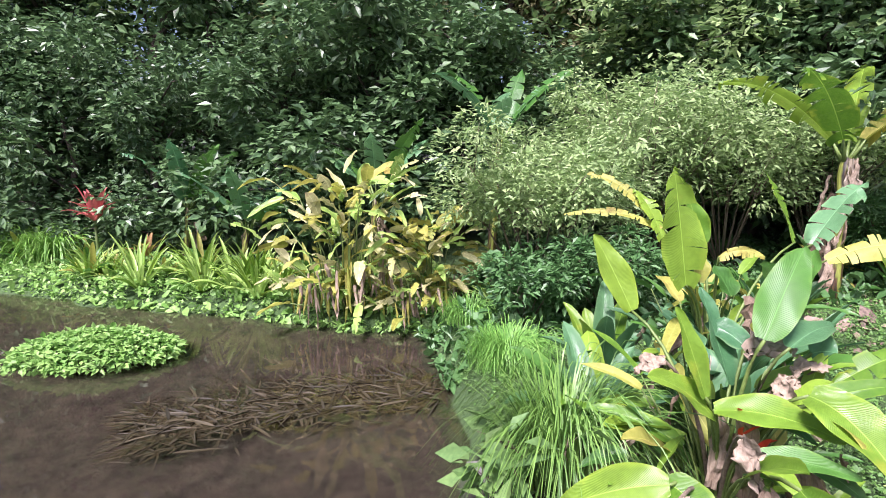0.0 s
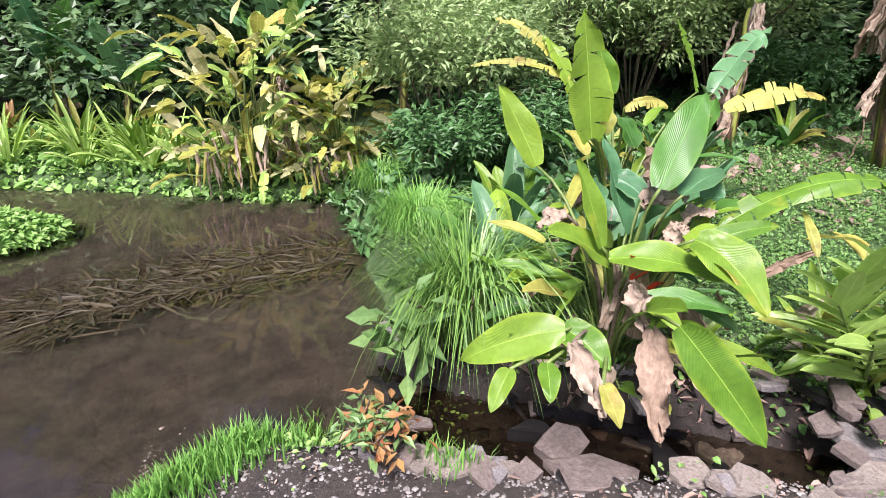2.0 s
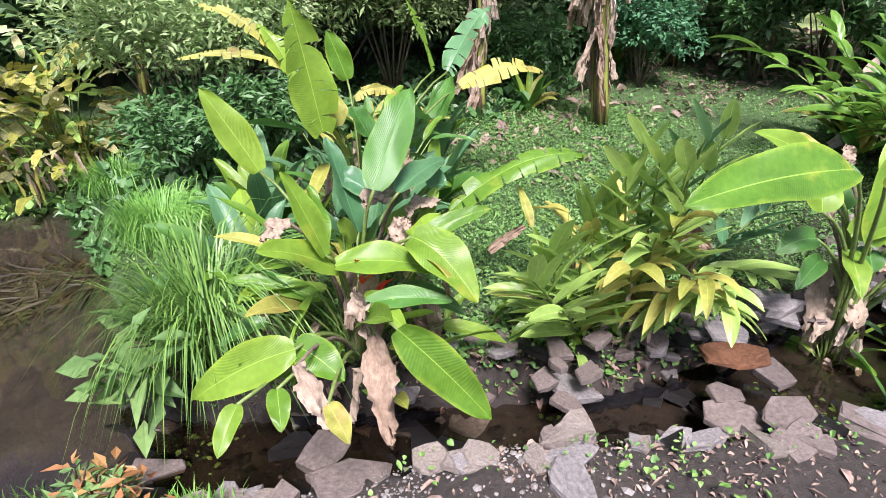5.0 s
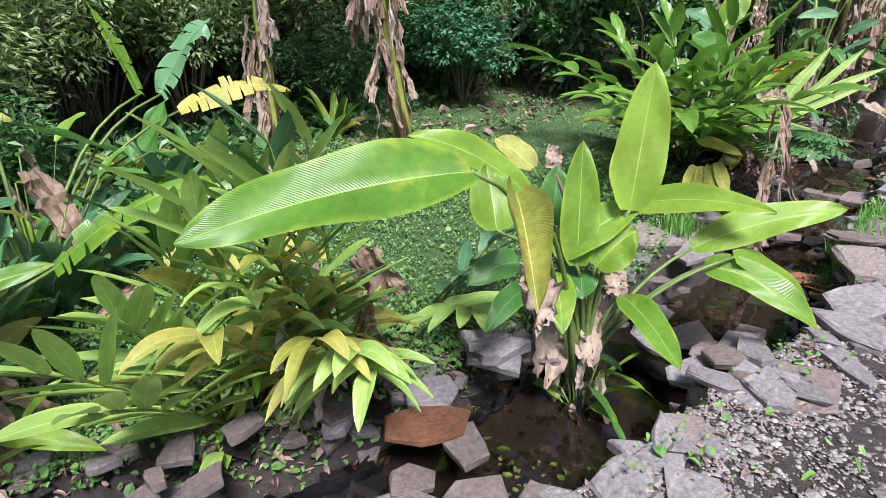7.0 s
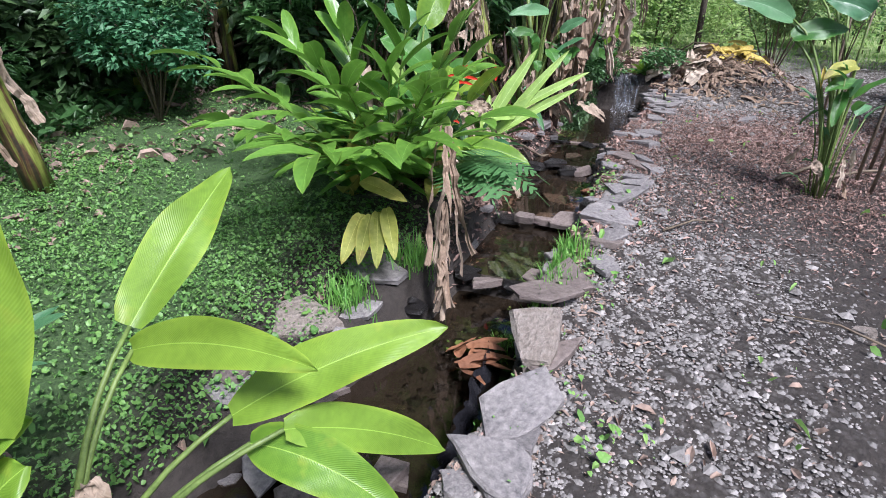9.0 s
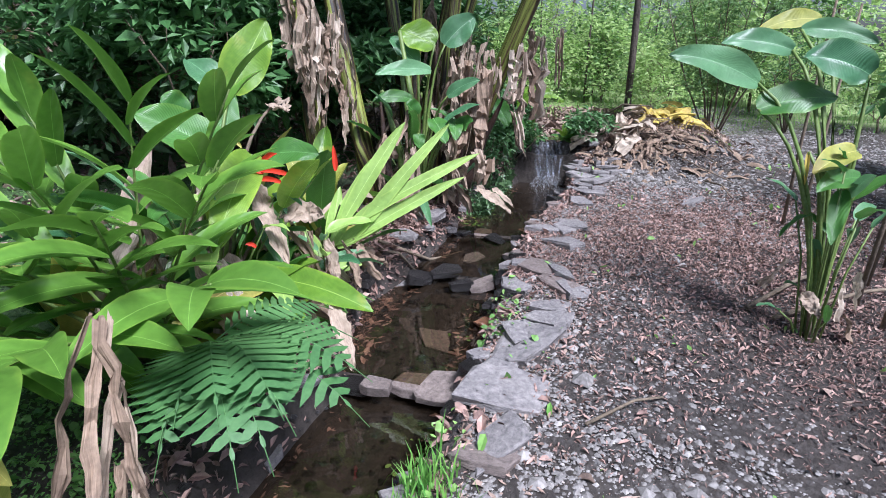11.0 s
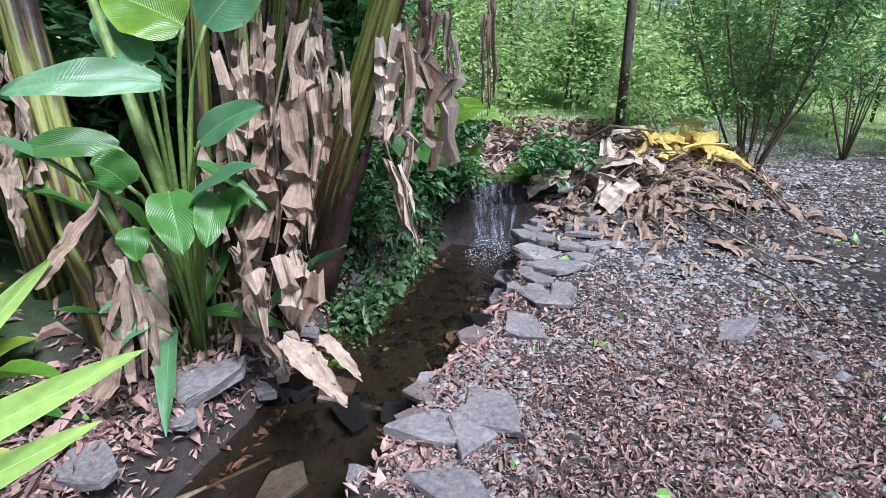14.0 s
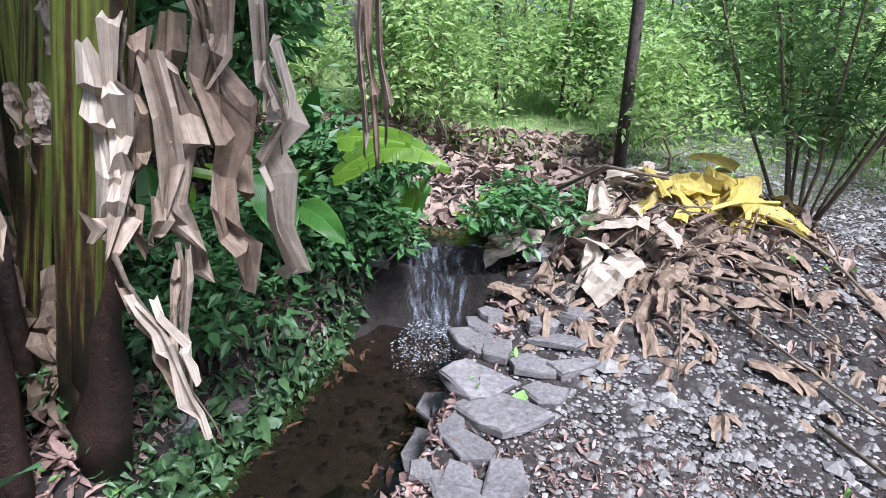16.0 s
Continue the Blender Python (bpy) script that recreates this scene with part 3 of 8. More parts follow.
pole = tree("sapling", "thin bare-stemmed sapling in the clearing", 16, 5.5, 0.9, 260, 0.12, "leaf_clearing_lit", 0.020, 0.65, lean=0.03)
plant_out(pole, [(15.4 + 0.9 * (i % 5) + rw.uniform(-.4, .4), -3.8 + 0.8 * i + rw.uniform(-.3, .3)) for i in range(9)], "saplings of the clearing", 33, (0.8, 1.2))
airy = tree("pale_tree", "airy light green tree at the wood's edge", 14, 5.0, 1.8, 5000, 0.13, "leaf_thicket", 0.07, 0.2)
plant_out(airy, [(6.49, 7.97), (7.76, 7.75), (5.22, 8.57)], "pale trees", 31, (0.99, 1.37))
post = tree("woodland_tree", "slender dark trunk standing behind the leaf pile", 8, 6.5, 1.2, 500, 0.14, "leaf_clearing_lit", 0.050, 0.75, lean=0.012)
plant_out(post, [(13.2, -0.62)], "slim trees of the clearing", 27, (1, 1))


# ---- plants by the water ----
def shrub(name, label, place, seed, radius, height, leaves, size, mat, stems=7, slim=0.4, group=""):
    r, rng = random.Random(seed), np.random.default_rng(seed)
    root = thing(name, label, "shrub", place, group)
    centres = []
    for i in range(stems):
        w = 2 * math.pi * i / stems + r.uniform(-.4, .4)
        reach = radius * r.uniform(0.3, 0.95)
        tip = Vector((math.cos(w) * reach, math.sin(w) * reach, height * r.uniform(0.55, 1.0)))
        mesh = Mesh()
        mid = tip * 0.5 + Vector((r.uniform(-.1, .1), r.uniform(-.1, .1), height * 0.12))
        tube(mesh, [(0, 0, -0.05), mid, tip], 0.007 + 0.004 * height, 0.003, 5)
        for k in range(3):
            q = mid.lerp(tip, k / 3)
            side = q + Vector((r.uniform(-.4, .4) * radius, r.uniform(-.4, .4) * radius, r.uniform(0, .3) * height))
            tube(mesh, [q, side], 0.006, 0.002, 4)
            centres.append((*side, radius * r.uniform(0.18, 0.34)))
        centres.append((*tip, radius * 0.3))
        part("stem", mesh, M["twig"], root)
    fol = Mesh()
    scatter_leaves(fol, centres, leaves, size, 1.1, rng, 0.5, slim)
    part("foliage", fol, M[mat], root, smooth=False)
    return root


def grass_tuft(name, label, place, seed, blades, length, spread, mat, width=0.010, lean=0.5):
    r = random.Random(seed)
    mesh = Mesh()
    for _ in range(blades):
        w, d = r.uniform(0, 6.283), r.uniform(0, spread) ** 1.0
        a = Vector((math.cos(w) * d * 0.35, math.sin(w) * d * 0.35, -0.02))
        L = length * r.uniform(0.6, 1.1)
        out = L * r.uniform(0.25, lean + 0.3)
        w2 = w + r.uniform(-.6, .6)
        b = a + Vector((math.cos(w2) * out, math.sin(w2) * out, L * r.uniform(-0.1, 0.6)))
        c = a + Vector((math.cos(w2) * out * 0.35, math.sin(w2) * out * 0.35, L * r.uniform(0.75, 1.05)))
        side = Vector((-math.sin(w2), math.cos(w2), 0)) * width * r.uniform(0.6, 1.2)
        v = []
        for i in range(7):
            t = i / 6
            p = bez(a, c, b, t)
            s = side * (1 - t) ** 0.5
            v += [p - s, p + s + Vector((0, 0, width * 0.4))]
        mesh.add(v, [(2 * i, 2 * i + 1, 2 * i + 3, 2 * i + 2) for i in range(6)])
    ob = part(name, mesh, M[mat])
    ob.location = place
    return tagged(ob, label, "grass", kind="stuff")


def ginger_shoot(root, a, tip, seed, leaves, length, width, mat, lean=0.5, droop=0.1, stem_r=0.012, plane=None):
    """An arching cane with leaves in two ranks."""
    r = random.Random(seed)
    a, tip = Vector(a), Vector(tip)
    c = a.lerp(tip, 0.5) + Vector((0, 0, (tip - a).length * 0.12))
    stem = Mesh()
    tube(stem, [bez(a, c, tip, i / 6) for i in range(7)], stem_r, stem_r * 0.35, 6)
    part("cane", stem, M["stalk"], root)
    for i in range(leaves):
        t = 0.25 + 0.75 * (i + 0.5) / leaves
        p = bez(a, c, tip, t)
        d = (bez(a, c, tip, min(1, t + 0.05)) - bez(a, c, tip, t - 0.05)).normalized()
        side = d.cross(Vector((0, 0, 1)))
        if plane is not None:
            side = Vector((math.cos(radians(plane)), math.sin(radians(plane)), 0))
        elif side.length < 0.3:
            side = Vector((math.cos(seed), math.sin(seed), 0))
        side.normalize()
        s = 1 if i % 2 else -1
        spread = 1.0 - 0.55 * (i / leaves)
        out = (side * s * spread + d * (0.55 + 0.8 * (i / leaves)) + Vector((r.uniform(-.2, .2), r.uniform(-.2, .2), r.uniform(-.1, .1)))).normalized()
        L = length * r.uniform(0.8, 1.15) * (0.75 + 0.25 * math.sin(math.pi * t))
        mesh = Mesh()
        blade(mesh, p, p + out * L - Vector((0, 0, droop * L * r.uniform(0.3, 1.6))), width * r.uniform(0.85, 1.1), 0.16 * L * droop * 4, r.uniform(-25, 25), 0.3, 9, 4, 0.02, 0, 0.72, r)
        part("leaf", mesh, mat if not isinstance(mat, str) else M[mat], root)


def big_leaf(root, a, b, width, mat, sag=0.0, roll=0.0, fold=0.25, torn=0, stalk=None, wave=0.06, point=0.75, bend=(0, 0, 0), seed=None, label="", face=None):
    """A broad blade in world coordinates, on a stalk from the plant's foot."""
    o = root.location
    r = random.Random(seed if seed is not None else int(abs(a[0] * 977 + a[2] * 313 + b[1] * 71)))
    mesh = Mesh()
    blade(mesh, Vector(a) - o, Vector(b) - o, width, sag, roll, fold, 26 if torn else 18, 8, wave, torn, point, r, bend, face)
    leaf = part("leaf", mesh, M[mat], root, label)
    if stalk is not None:
        s, e = Vector(stalk) - o, Vector(a) - o
        c = Vector((s.x * 0.7 + e.x * 0.3, s.y * 0.7 + e.y * 0.3, max(s.z, e.z) * 0.6 + e.z * 0.25))
        m2 = Mesh()
        tube(m2, [bez(s, c, e, i / 7) for i in range(8)], 0.014, 0.007, 6)
        part("stalk", m2, M["stalk"] if "dry" not in mat else M["twig"], root)
    return leaf


def crumpled(mesh, a, b, width, r, wander=0.10, pleat=0.16, rows=9, cols=6, face=None, droop=0.0):
    """A dried, creased sheet of leaf from a to b with ragged hems."""
    a, b = Vector(a), Vector(b)
    axis = b - a
    L = axis.length
    d = axis.normalized()
    base = d.cross(Vector(face)) if face is not None else d.cross(Vector((r.uniform(-1, 1), r.uniform(-1, 1), 0.1)))
    base = base.normalized() if base.length > 0.05 else d.orthogonal().normalized()
    turn, off = 0.0, Vector((0, 0, 0))
    zig = [r.uniform(-1, 1) for _ in range(cols + 1)]
    v, uv = [], []
    fat = r.uniform(0.35, 0.8)
    for i in range(rows + 1):
        t = i / rows
        if i:
            turn += r.uniform(-0.5, 0.5) * (0.35 if face is not None else 1.0)
            off += Vector((r.uniform(-1, 1), r.uniform(-1, 1), r.uniform(-.5, .5))) * wander * L / rows * 1.6
        side = Matrix.Rotation(turn, 3, d) @ base
        up = side.cross(d)
        w = width * 0.5 * (0.25 + 0.75 * math.sin(math.pi * min(1.0, 0.12 + t * fat * 1.05)) ** 0.7) * r.uniform(0.75, 1.1)
        for k in range(cols + 1):
            s = k / cols * 2 - 1
            z = (zig[k] + r.uniform(-.45, .45)) * pleat * width
            v.append(a + axis * t + off + side * s * w + up * z + d * r.uniform(-.03, .03) * L * abs(s) - Vector((0, 0, droop * (2 * t - 1) ** 2 + droop * 0.6 * s * s)))
            uv.append((k / cols + zig[0], t * L))
    n = cols + 1
    mesh.add(v, [(i * n + k, i * n + k + 1, i * n + n + k + 1, i * n + n + k) for i in range(rows) for k in range(cols)], uv)


def hanging_dry(root, a, length, width, seed, mat="leaf_dry", drift=(0, 0)):
    """A dead leaf hanging in creased, folded strips from the stem."""
    r = random.Random(seed)
    a = Vector(a)
    for i in range(8):
        mesh = Mesh()
        p = a + Vector((r.uniform(-.4, .4) * width, r.uniform(-.4, .4) * width, 0.06 - length * r.choice((0, 0, 0.1, 0.3, 0.45))))
        L = min(length * r.uniform(0.35, 0.85), max(0.1, p.z - (a.z - length)))
        q = p + Vector((r.uniform(-.12, .12) * length + drift[0] * 0.5, r.uniform(-.12, .12) * length + drift[1] * 0.5, -L))
        crumpled(mesh, p, q, width * r.uniform(0.18, 0.62), r, 0.24, 0.15, 11, 5)
        part("dead_leaf", mesh, M[r.choice((mat, "leaf_dry", "leaf_brown", "leaf_brown"))], root, smooth=False)


def draped(root, top, foot, width, mat, seed):
    """A dead leaf hanging in broad pleated plates from a dry midrib, split into strips of uneven length."""
    r = random.Random(seed)
    a, b = Vector(top) - root.location, Vector(foot) - root.location
    L = (b - a).length
    turn = r.uniform(-0.7, 0.7)
    out = Vector((-0.75 * math.cos(turn) - 0.65 * math.sin(turn), -0.65 * math.cos(turn) + 0.75 * math.sin(turn), 0)).normalized()
    side = Vector((-out.y, out.x, 0))
    rib = Mesh()
    bow = [a.lerp(b, i / 8) + out * (0.10 * width * math.sin(i * 1.9 + seed)) + side * (0.14 * width * math.sin(i * 1.3 + seed * 2)) for i in range(9)]
    tube(rib, bow, 0.006, 0.002, 5)
    part("midrib", rib, M["twig"], root)
    for k in range(4 if width > 0.07 else 3):
        mesh = Mesh()
        s0 = (k - 1.5 if width > 0.07 else k - 1) * 0.6
        start, end = r.uniform(0.0, 0.3), r.uniform(0.6, 1.0)
        at, creases = start, [start]
        while at < end - 0.04:
            at += r.choice((0.02, 0.035, 0.05, 0.08, 0.11)) / max(L, 0.25)
            creases.append(min(end, at))
        cols = 4
        v, uv = [], []
        lean, depth, shift = r.uniform(-0.5, 0.5), 0.0, 0.0
        tilt = [r.uniform(-0.16, 0.16) for _ in range(cols + 1)]
        for i, t in enumerate(creases):
            g = min(7.999, t * 8)
            p = bow[int(g)].lerp(bow[int(g) + 1], g - int(g))
            depth = width * (r.uniform(0.1, 0.38) if i % 2 else r.uniform(-0.15, 0.1))
            shift += width * r.uniform(-0.13, 0.13)
            taper = 1.0 - 0.75 * max(0.0, (i / max(1, len(creases) - 1) - 0.7) / 0.3)
            w = width * r.uniform(0.25, 0.72) * taper
            slant = width * r.uniform(-0.35, 0.35)
            for c in range(cols + 1):
                q = c / cols - 0.5
                z = depth + width * (tilt[c] + r.uniform(-.07, .07)) + 0.5 * width * abs(q) * (1 if k % 2 else -1)
                v.append(p + side * (s0 * width * 0.75 + q * w + shift + lean * width * (t - start)) + out * z + Vector((0, 0, slant * q + r.uniform(-.008, .008))))
                uv.append((c / cols + 0.3 * k, t * L))
        rows = len(creases) - 1
        n = cols + 1
        mesh.add(v, [(i * n + c, i * n + c + 1, i * n + n + c + 1, i * n + n + c) for i in range(rows) for c in range(cols)], uv)
        part("dead_leaf", mesh, M[r.choice((mat, mat, "leaf_brown", "leaf_dry"))], root, smooth=False)


def undergrowth(root, radius, height, greens, dead, mats, seed, size=0.26, arc=(0, 360), withered=("leaf_dry", "leaf_brown", "leaf_pale")):
    """Crowded lower leaves and withered ones round a plant's foot."""
    r = random.Random(seed)
    for i in range(greens + dead):
        w = radians(r.uniform(*arc))
        d = radius * r.random() ** 0.6
        a = Vector((math.cos(w) * d * 0.6, math.sin(w) * d * 0.6, height * r.uniform(0.1, 0.9)))
        L = size * r.uniform(0.6, 1.4)
        if i < greens:
            b = a + Vector((math.cos(w + r.uniform(-.8, .8)) * L * 0.85, math.sin(w + r.uniform(-.8, .8)) * L * 0.85, L * r.uniform(-0.5, 0.8)))
            mesh = Mesh()
            blade(mesh, a, b, L * r.uniform(0.2, 0.34), L * 0.15, r.uniform(-40, 40), 0.35, 10, 4, 0.06, 0, 0.7, r)
            part("leaf", mesh, M[r.choice(mats)], root)
            st = Mesh()
            tube(st, [(a.x * 0.3, a.y * 0.3, -0.04), (a.x * 0.6, a.y * 0.6, a.z * 0.6), a], 0.006, 0.004, 5)
            part("stalk", st, M["stalk"], root)
        else:
            mesh = Mesh()
            a.z = max(a.z, 0.14)
            b = Vector((a.x * r.uniform(1.0, 1.8), a.y * r.uniform(1.0, 1.8), max(0.01, a.z - L)))
            crumpled(mesh, a, b, L * r.uniform(0.18, 0.42), r, 0.2, 0.13, 9, 5)
            part("dead_leaf", mesh, M[r.choice(withered)], root, smooth=False)


def banana(name, label, place, seed, height, radius, top, lean=(0, 0), leaves=6, leaf_len=1.3, dry=4, dry_len=0.8, torn=12, mats=("leaf_big", "leaf_deep"), group="banana plants"):
    r = random.Random(seed)
    root = thing(name, label, "banana plant", place, group)
    mesh = Mesh()
    head = Vector((lean[0], lean[1], height))
    tube(mesh, [head * (i / 8) + Vector((r.uniform(-.01, .01), r.uniform(-.01, .01), -0.05 if i == 0 else 0)) for i in range(9)], radius, radius * 0.6, 12, 0.06, r)
    part("stem", mesh, M["pseudostem"], root)
    for i in range(leaves):
        w = 2.4 * i + r.uniform(-.4, .4)
        up = r.uniform(0.15, 0.9) * leaf_len
        a = head + Vector((math.cos(w) * 0.15, math.sin(w) * 0.15, 0.18))
        b = a + Vector((math.cos(w) * leaf_len * 0.75, math.sin(w) * leaf_len * 0.75, up))
        st = Mesh()
        tube(st, [head - Vector((0, 0, 0.1)), a], radius * 0.3, 0.012, 6)
        part("stalk", st, M["stalk"], root)
        lm = Mesh()
        blade(lm, a, b, leaf_len * r.uniform(0.22, 0.3), leaf_len * r.uniform(0.15, 0.3), r.uniform(-30, 30), 0.3, 26, 8, 0.03, torn, 0.7, r)
        part("leaf", lm, M[mats[i % len(mats)]], root)
    for i in range(dry):
        w = r.uniform(0, 6.283)
        z = height * r.uniform(0.6, 1.0)
        at = head * (z / height) + Vector((math.cos(w), math.sin(w), 0)) * radius
        hanging_dry(root, at, dry_len * r.uniform(0.7, 1.2), r.uniform(0.10, 0.18), seed * 31 + i, r.choice(("leaf_dry", "leaf_dry", "leaf_pale")), (math.cos(w) * 0.12, math.sin(w) * 0.12))
    return root


def fern(name, label, place, seed, fronds, length, mat="fern", arc=(0, 360), rise=0.35):
    r = random.Random(seed)
    root = thing(name, label, "fern", place)
    for i in range(fronds):
        w = radians(r.uniform(*arc))
        L = length * r.uniform(0.7, 1.1)
        a = Vector((0, 0, 0))
        b = Vector((math.cos(w) * L, math.sin(w) * L, L * r.uniform(-0.25, rise)))
        c = (a + b) / 2 + Vector((0, 0, L * 0.35))
        mesh = Mesh()
        n = 16
        side = Vector((-math.sin(w), math.cos(w), 0))
        for k in range(2, n):
            t = k / n
            p = bez(a, c, b, t)
            d = (bez(a, c, b, t + 0.03) - p).normalized()
            for s in (-1, 1):
                pl = L * 0.30 * math.sin(math.pi * min(1, t + 0.12)) ** 0.8
                q = p + side * s * pl + d * pl * 0.35 - Vector((0, 0, pl * 0.15))
                e = d * L * 0.022
                mesh.add([p - e, p + e, p.lerp(q, 0.55) + e * 1.3, q, p.lerp(q, 0.55) - e * 1.1], [(0, 1, 2, 4), (2, 3, 4)])
        tube(mesh, [bez(a, c, b, k / 6) for k in range(7)], 0.004, 0.0015, 4)
        part("frond", mesh, M[mat], root)
    return root


heliconia_a = thing("broad_leaved_plant", "large pleated green-leaved plant with dry brown leaves beside the pond", "plant", (1.57, 2.47, ground_at(1.57, 2.47)))
big_leaf(heliconia_a, (1.38, 2.97, 0.80), (1.21, 3.10, 1.19), 0.17, "leaf_big", 0.02, 5, face=(-0.2, -0.8, 0.5), stalk=(1.57, 2.47, -0.19))
big_leaf(heliconia_a, (1.60, 2.32, 0.84), (1.98, 2.55, 1.19), 0.19, "leaf_deep", 0.02, -5, face=(-0.5, -0.7, 0.5), stalk=(1.57, 2.47, -0.19))
big_leaf(heliconia_a, (1.36, 2.34, 0.60), (1.23, 2.40, 0.98), 0.12, "leaf_big", 0.03, 25, face=(-0.3, -0.7, 0.6), stalk=(1.57, 2.47, -0.19))
big_leaf(heliconia_a, (1.41, 2.45, 0.57), (1.47, 2.65, 0.80), 0.12, "leaf_big", 0.03, 40, face=(-0.3, -0.7, 0.6), stalk=(1.57, 2.47, -0.19))
big_leaf(heliconia_a, (1.42, 2.36, 0.50), (1.05, 2.29, 0.74), 0.15, "leaf_big", 0.06, 20, face=(-0.3, -0.7, 0.7), stalk=(1.57, 2.47, -0.19))
big_leaf(heliconia_a, (1.39, 2.32, 0.55), (1.74, 2.03, 0.52), 0.18, "leaf_big", 0.08, -25, face=(-0.4, -0.6, 0.7), stalk=(1.57, 2.47, -0.19))
big_leaf(heliconia_a, (1.66, 2.14, 0.67), (1.73, 1.80, 0.48), 0.21, "leaf_big", 0.1, -10, face=(-0.4, -0.6, 0.7), stalk=(1.57, 2.47, -0.19))
big_leaf(heliconia_a, (1.69, 2.13, 0.64), (1.72, 1.82, 0.50), 0.17, "leaf_yellow", 0.06, -35, face=(-0.5, -0.6, 0.7), stalk=(1.57, 2.47, -0.19))
big_leaf(heliconia_a, (1.37, 1.86, 0.48), (1.66, 1.62, 0.03), 0.185, "leaf_big", 0.03, 0, face=(-0.6, -0.5, 0.6), stalk=(1.57, 2.47, -0.19))
big_leaf(heliconia_a, (1.10, 2.17, 0.34), (0.75, 2.42, 0.11), 0.19, "leaf_big", 0.06, 0, face=(-0.4, -0.7, 0.6), stalk=(1.57, 2.47, -0.19))
big_leaf(heliconia_a, (1.12, 2.22, 0.32), (1.21, 2.00, 0.23), 0.16, "leaf_big", 0.04, -5, face=(-0.3, -0.6, 0.8), stalk=(1.57, 2.47, -0.19))
big_leaf(heliconia_a, (1.42, 2.15, 0.43), (1.70, 1.92, 0.44), 0.11, "leaf_deep", 0.05, -20, face=(-0.4, -0.6, 0.7), stalk=(1.57, 2.47, -0.19))
big_leaf(heliconia_a, (0.97, 2.08, 0.27), (0.91, 1.94, 0.20), 0.09, "leaf_big", 0.02, 0, face=(-0.2, -0.6, 0.8), stalk=(1.57, 2.47, -0.19))
big_leaf(heliconia_a, (0.83, 2.12, 0.25), (0.70, 2.01, 0.16), 0.09, "leaf_big", 0.02, 20, face=(-0.1, -0.6, 0.8), stalk=(1.57, 2.47, -0.19))
big_leaf(heliconia_a, (1.66, 2.56, 0.54), (1.69, 2.86, 0.94), 0.19, "leaf_blue", 0.02, 50, face=(-0.4, -0.7, 0.6), stalk=(1.57, 2.47, -0.19))
big_leaf(heliconia_a, (1.73, 2.32, 0.80), (2.20, 2.55, 0.80), 0.14, "leaf_blue", 0.05, -20, face=(-0.5, -0.7, 0.6), stalk=(1.57, 2.47, -0.19))
big_leaf(heliconia_a, (1.73, 2.29, 0.49), (2.00, 2.35, 0.62), 0.15, "leaf_big", 0.03, -40, face=(-0.4, -0.6, 0.6), stalk=(1.57, 2.47, -0.19))
big_leaf(heliconia_a, (1.80, 2.28, 0.55), (2.18, 2.18, 0.65), 0.10, "leaf_big", 0.05, -10, face=(-0.5, -0.6, 0.6), stalk=(1.57, 2.47, -0.19))
big_leaf(heliconia_a, (1.77, 2.61, 0.70), (1.68, 2.79, 0.77), 0.14, "leaf_blue", 0.04, 10, face=(-0.4, -0.7, 0.6), stalk=(1.57, 2.47, -0.19))
big_leaf(heliconia_a, (2.11, 2.57, 0.66), (2.13, 2.46, 0.70), 0.19, "leaf_blue", 0.02, 0, face=(-0.5, -0.6, 0.6), stalk=(1.57, 2.47, -0.19))
big_leaf(heliconia_a, (1.04, 2.03, 0.38), (1.03, 1.80, 0.24), 0.11, "leaf_dry", 0.02, 40, wave=0.12, face=(-0.3, -0.6, 0.8), stalk=(1.57, 2.47, -0.19))
big_leaf(heliconia_a, (1.05, 1.84, 0.32), (1.06, 1.73, 0.21), 0.09, "leaf_yellow", 0.01, -20, face=(-0.3, -0.5, 0.8), stalk=(1.57, 2.47, -0.19))
big_leaf(heliconia_a, (1.33, 2.08, 0.56), (1.30, 1.95, 0.42), 0.11, "leaf_dry", 0.02, 60, wave=0.14, face=(-0.3, -0.6, 0.7), stalk=(1.57, 2.47, -0.19))
big_leaf(heliconia_a, (1.31, 1.93, 0.44), (1.21, 1.69, 0.12), 0.125, "leaf_brown", 0.01, 10, wave=0.14, face=(-0.6, -0.6, 0.5), stalk=(1.57, 2.47, -0.19))
big_leaf(heliconia_a, (1.87, 2.46, 0.75), (1.60, 2.40, 0.74), 0.18, "leaf_dry", 0.05, 30, wave=0.14, face=(-0.4, -0.7, 0.6), stalk=(1.57, 2.47, -0.19))
big_leaf(heliconia_a, (1.77, 2.34, 0.66), (1.70, 2.31, 0.53), 0.11, "leaf_dry", 0.03, 30, wave=0.14, face=(-0.4, -0.6, 0.6), stalk=(1.57, 2.47, -0.19))
big_leaf(heliconia_a, (2.06, 2.46, 0.64), (1.82, 2.38, 0.65), 0.12, "leaf_dry", 0.03, 30, wave=0.14, face=(-0.5, -0.6, 0.6), stalk=(1.57, 2.47, -0.19))
big_leaf(heliconia_a, (1.33, 2.59, 0.67), (1.20, 2.62, 0.61), 0.11, "leaf_dry", 0.02, 30, wave=0.14, face=(-0.3, -0.7, 0.6), stalk=(1.57, 2.47, -0.19))
big_leaf(heliconia_a, (2.25, 2.55, 0.50), (3.01, 2.24, 0.75), 0.17, "leaf_big", 0.22, -30, torn=10, face=(-0.6, -0.6, 0.6), stalk=(1.57, 2.47, -0.19))
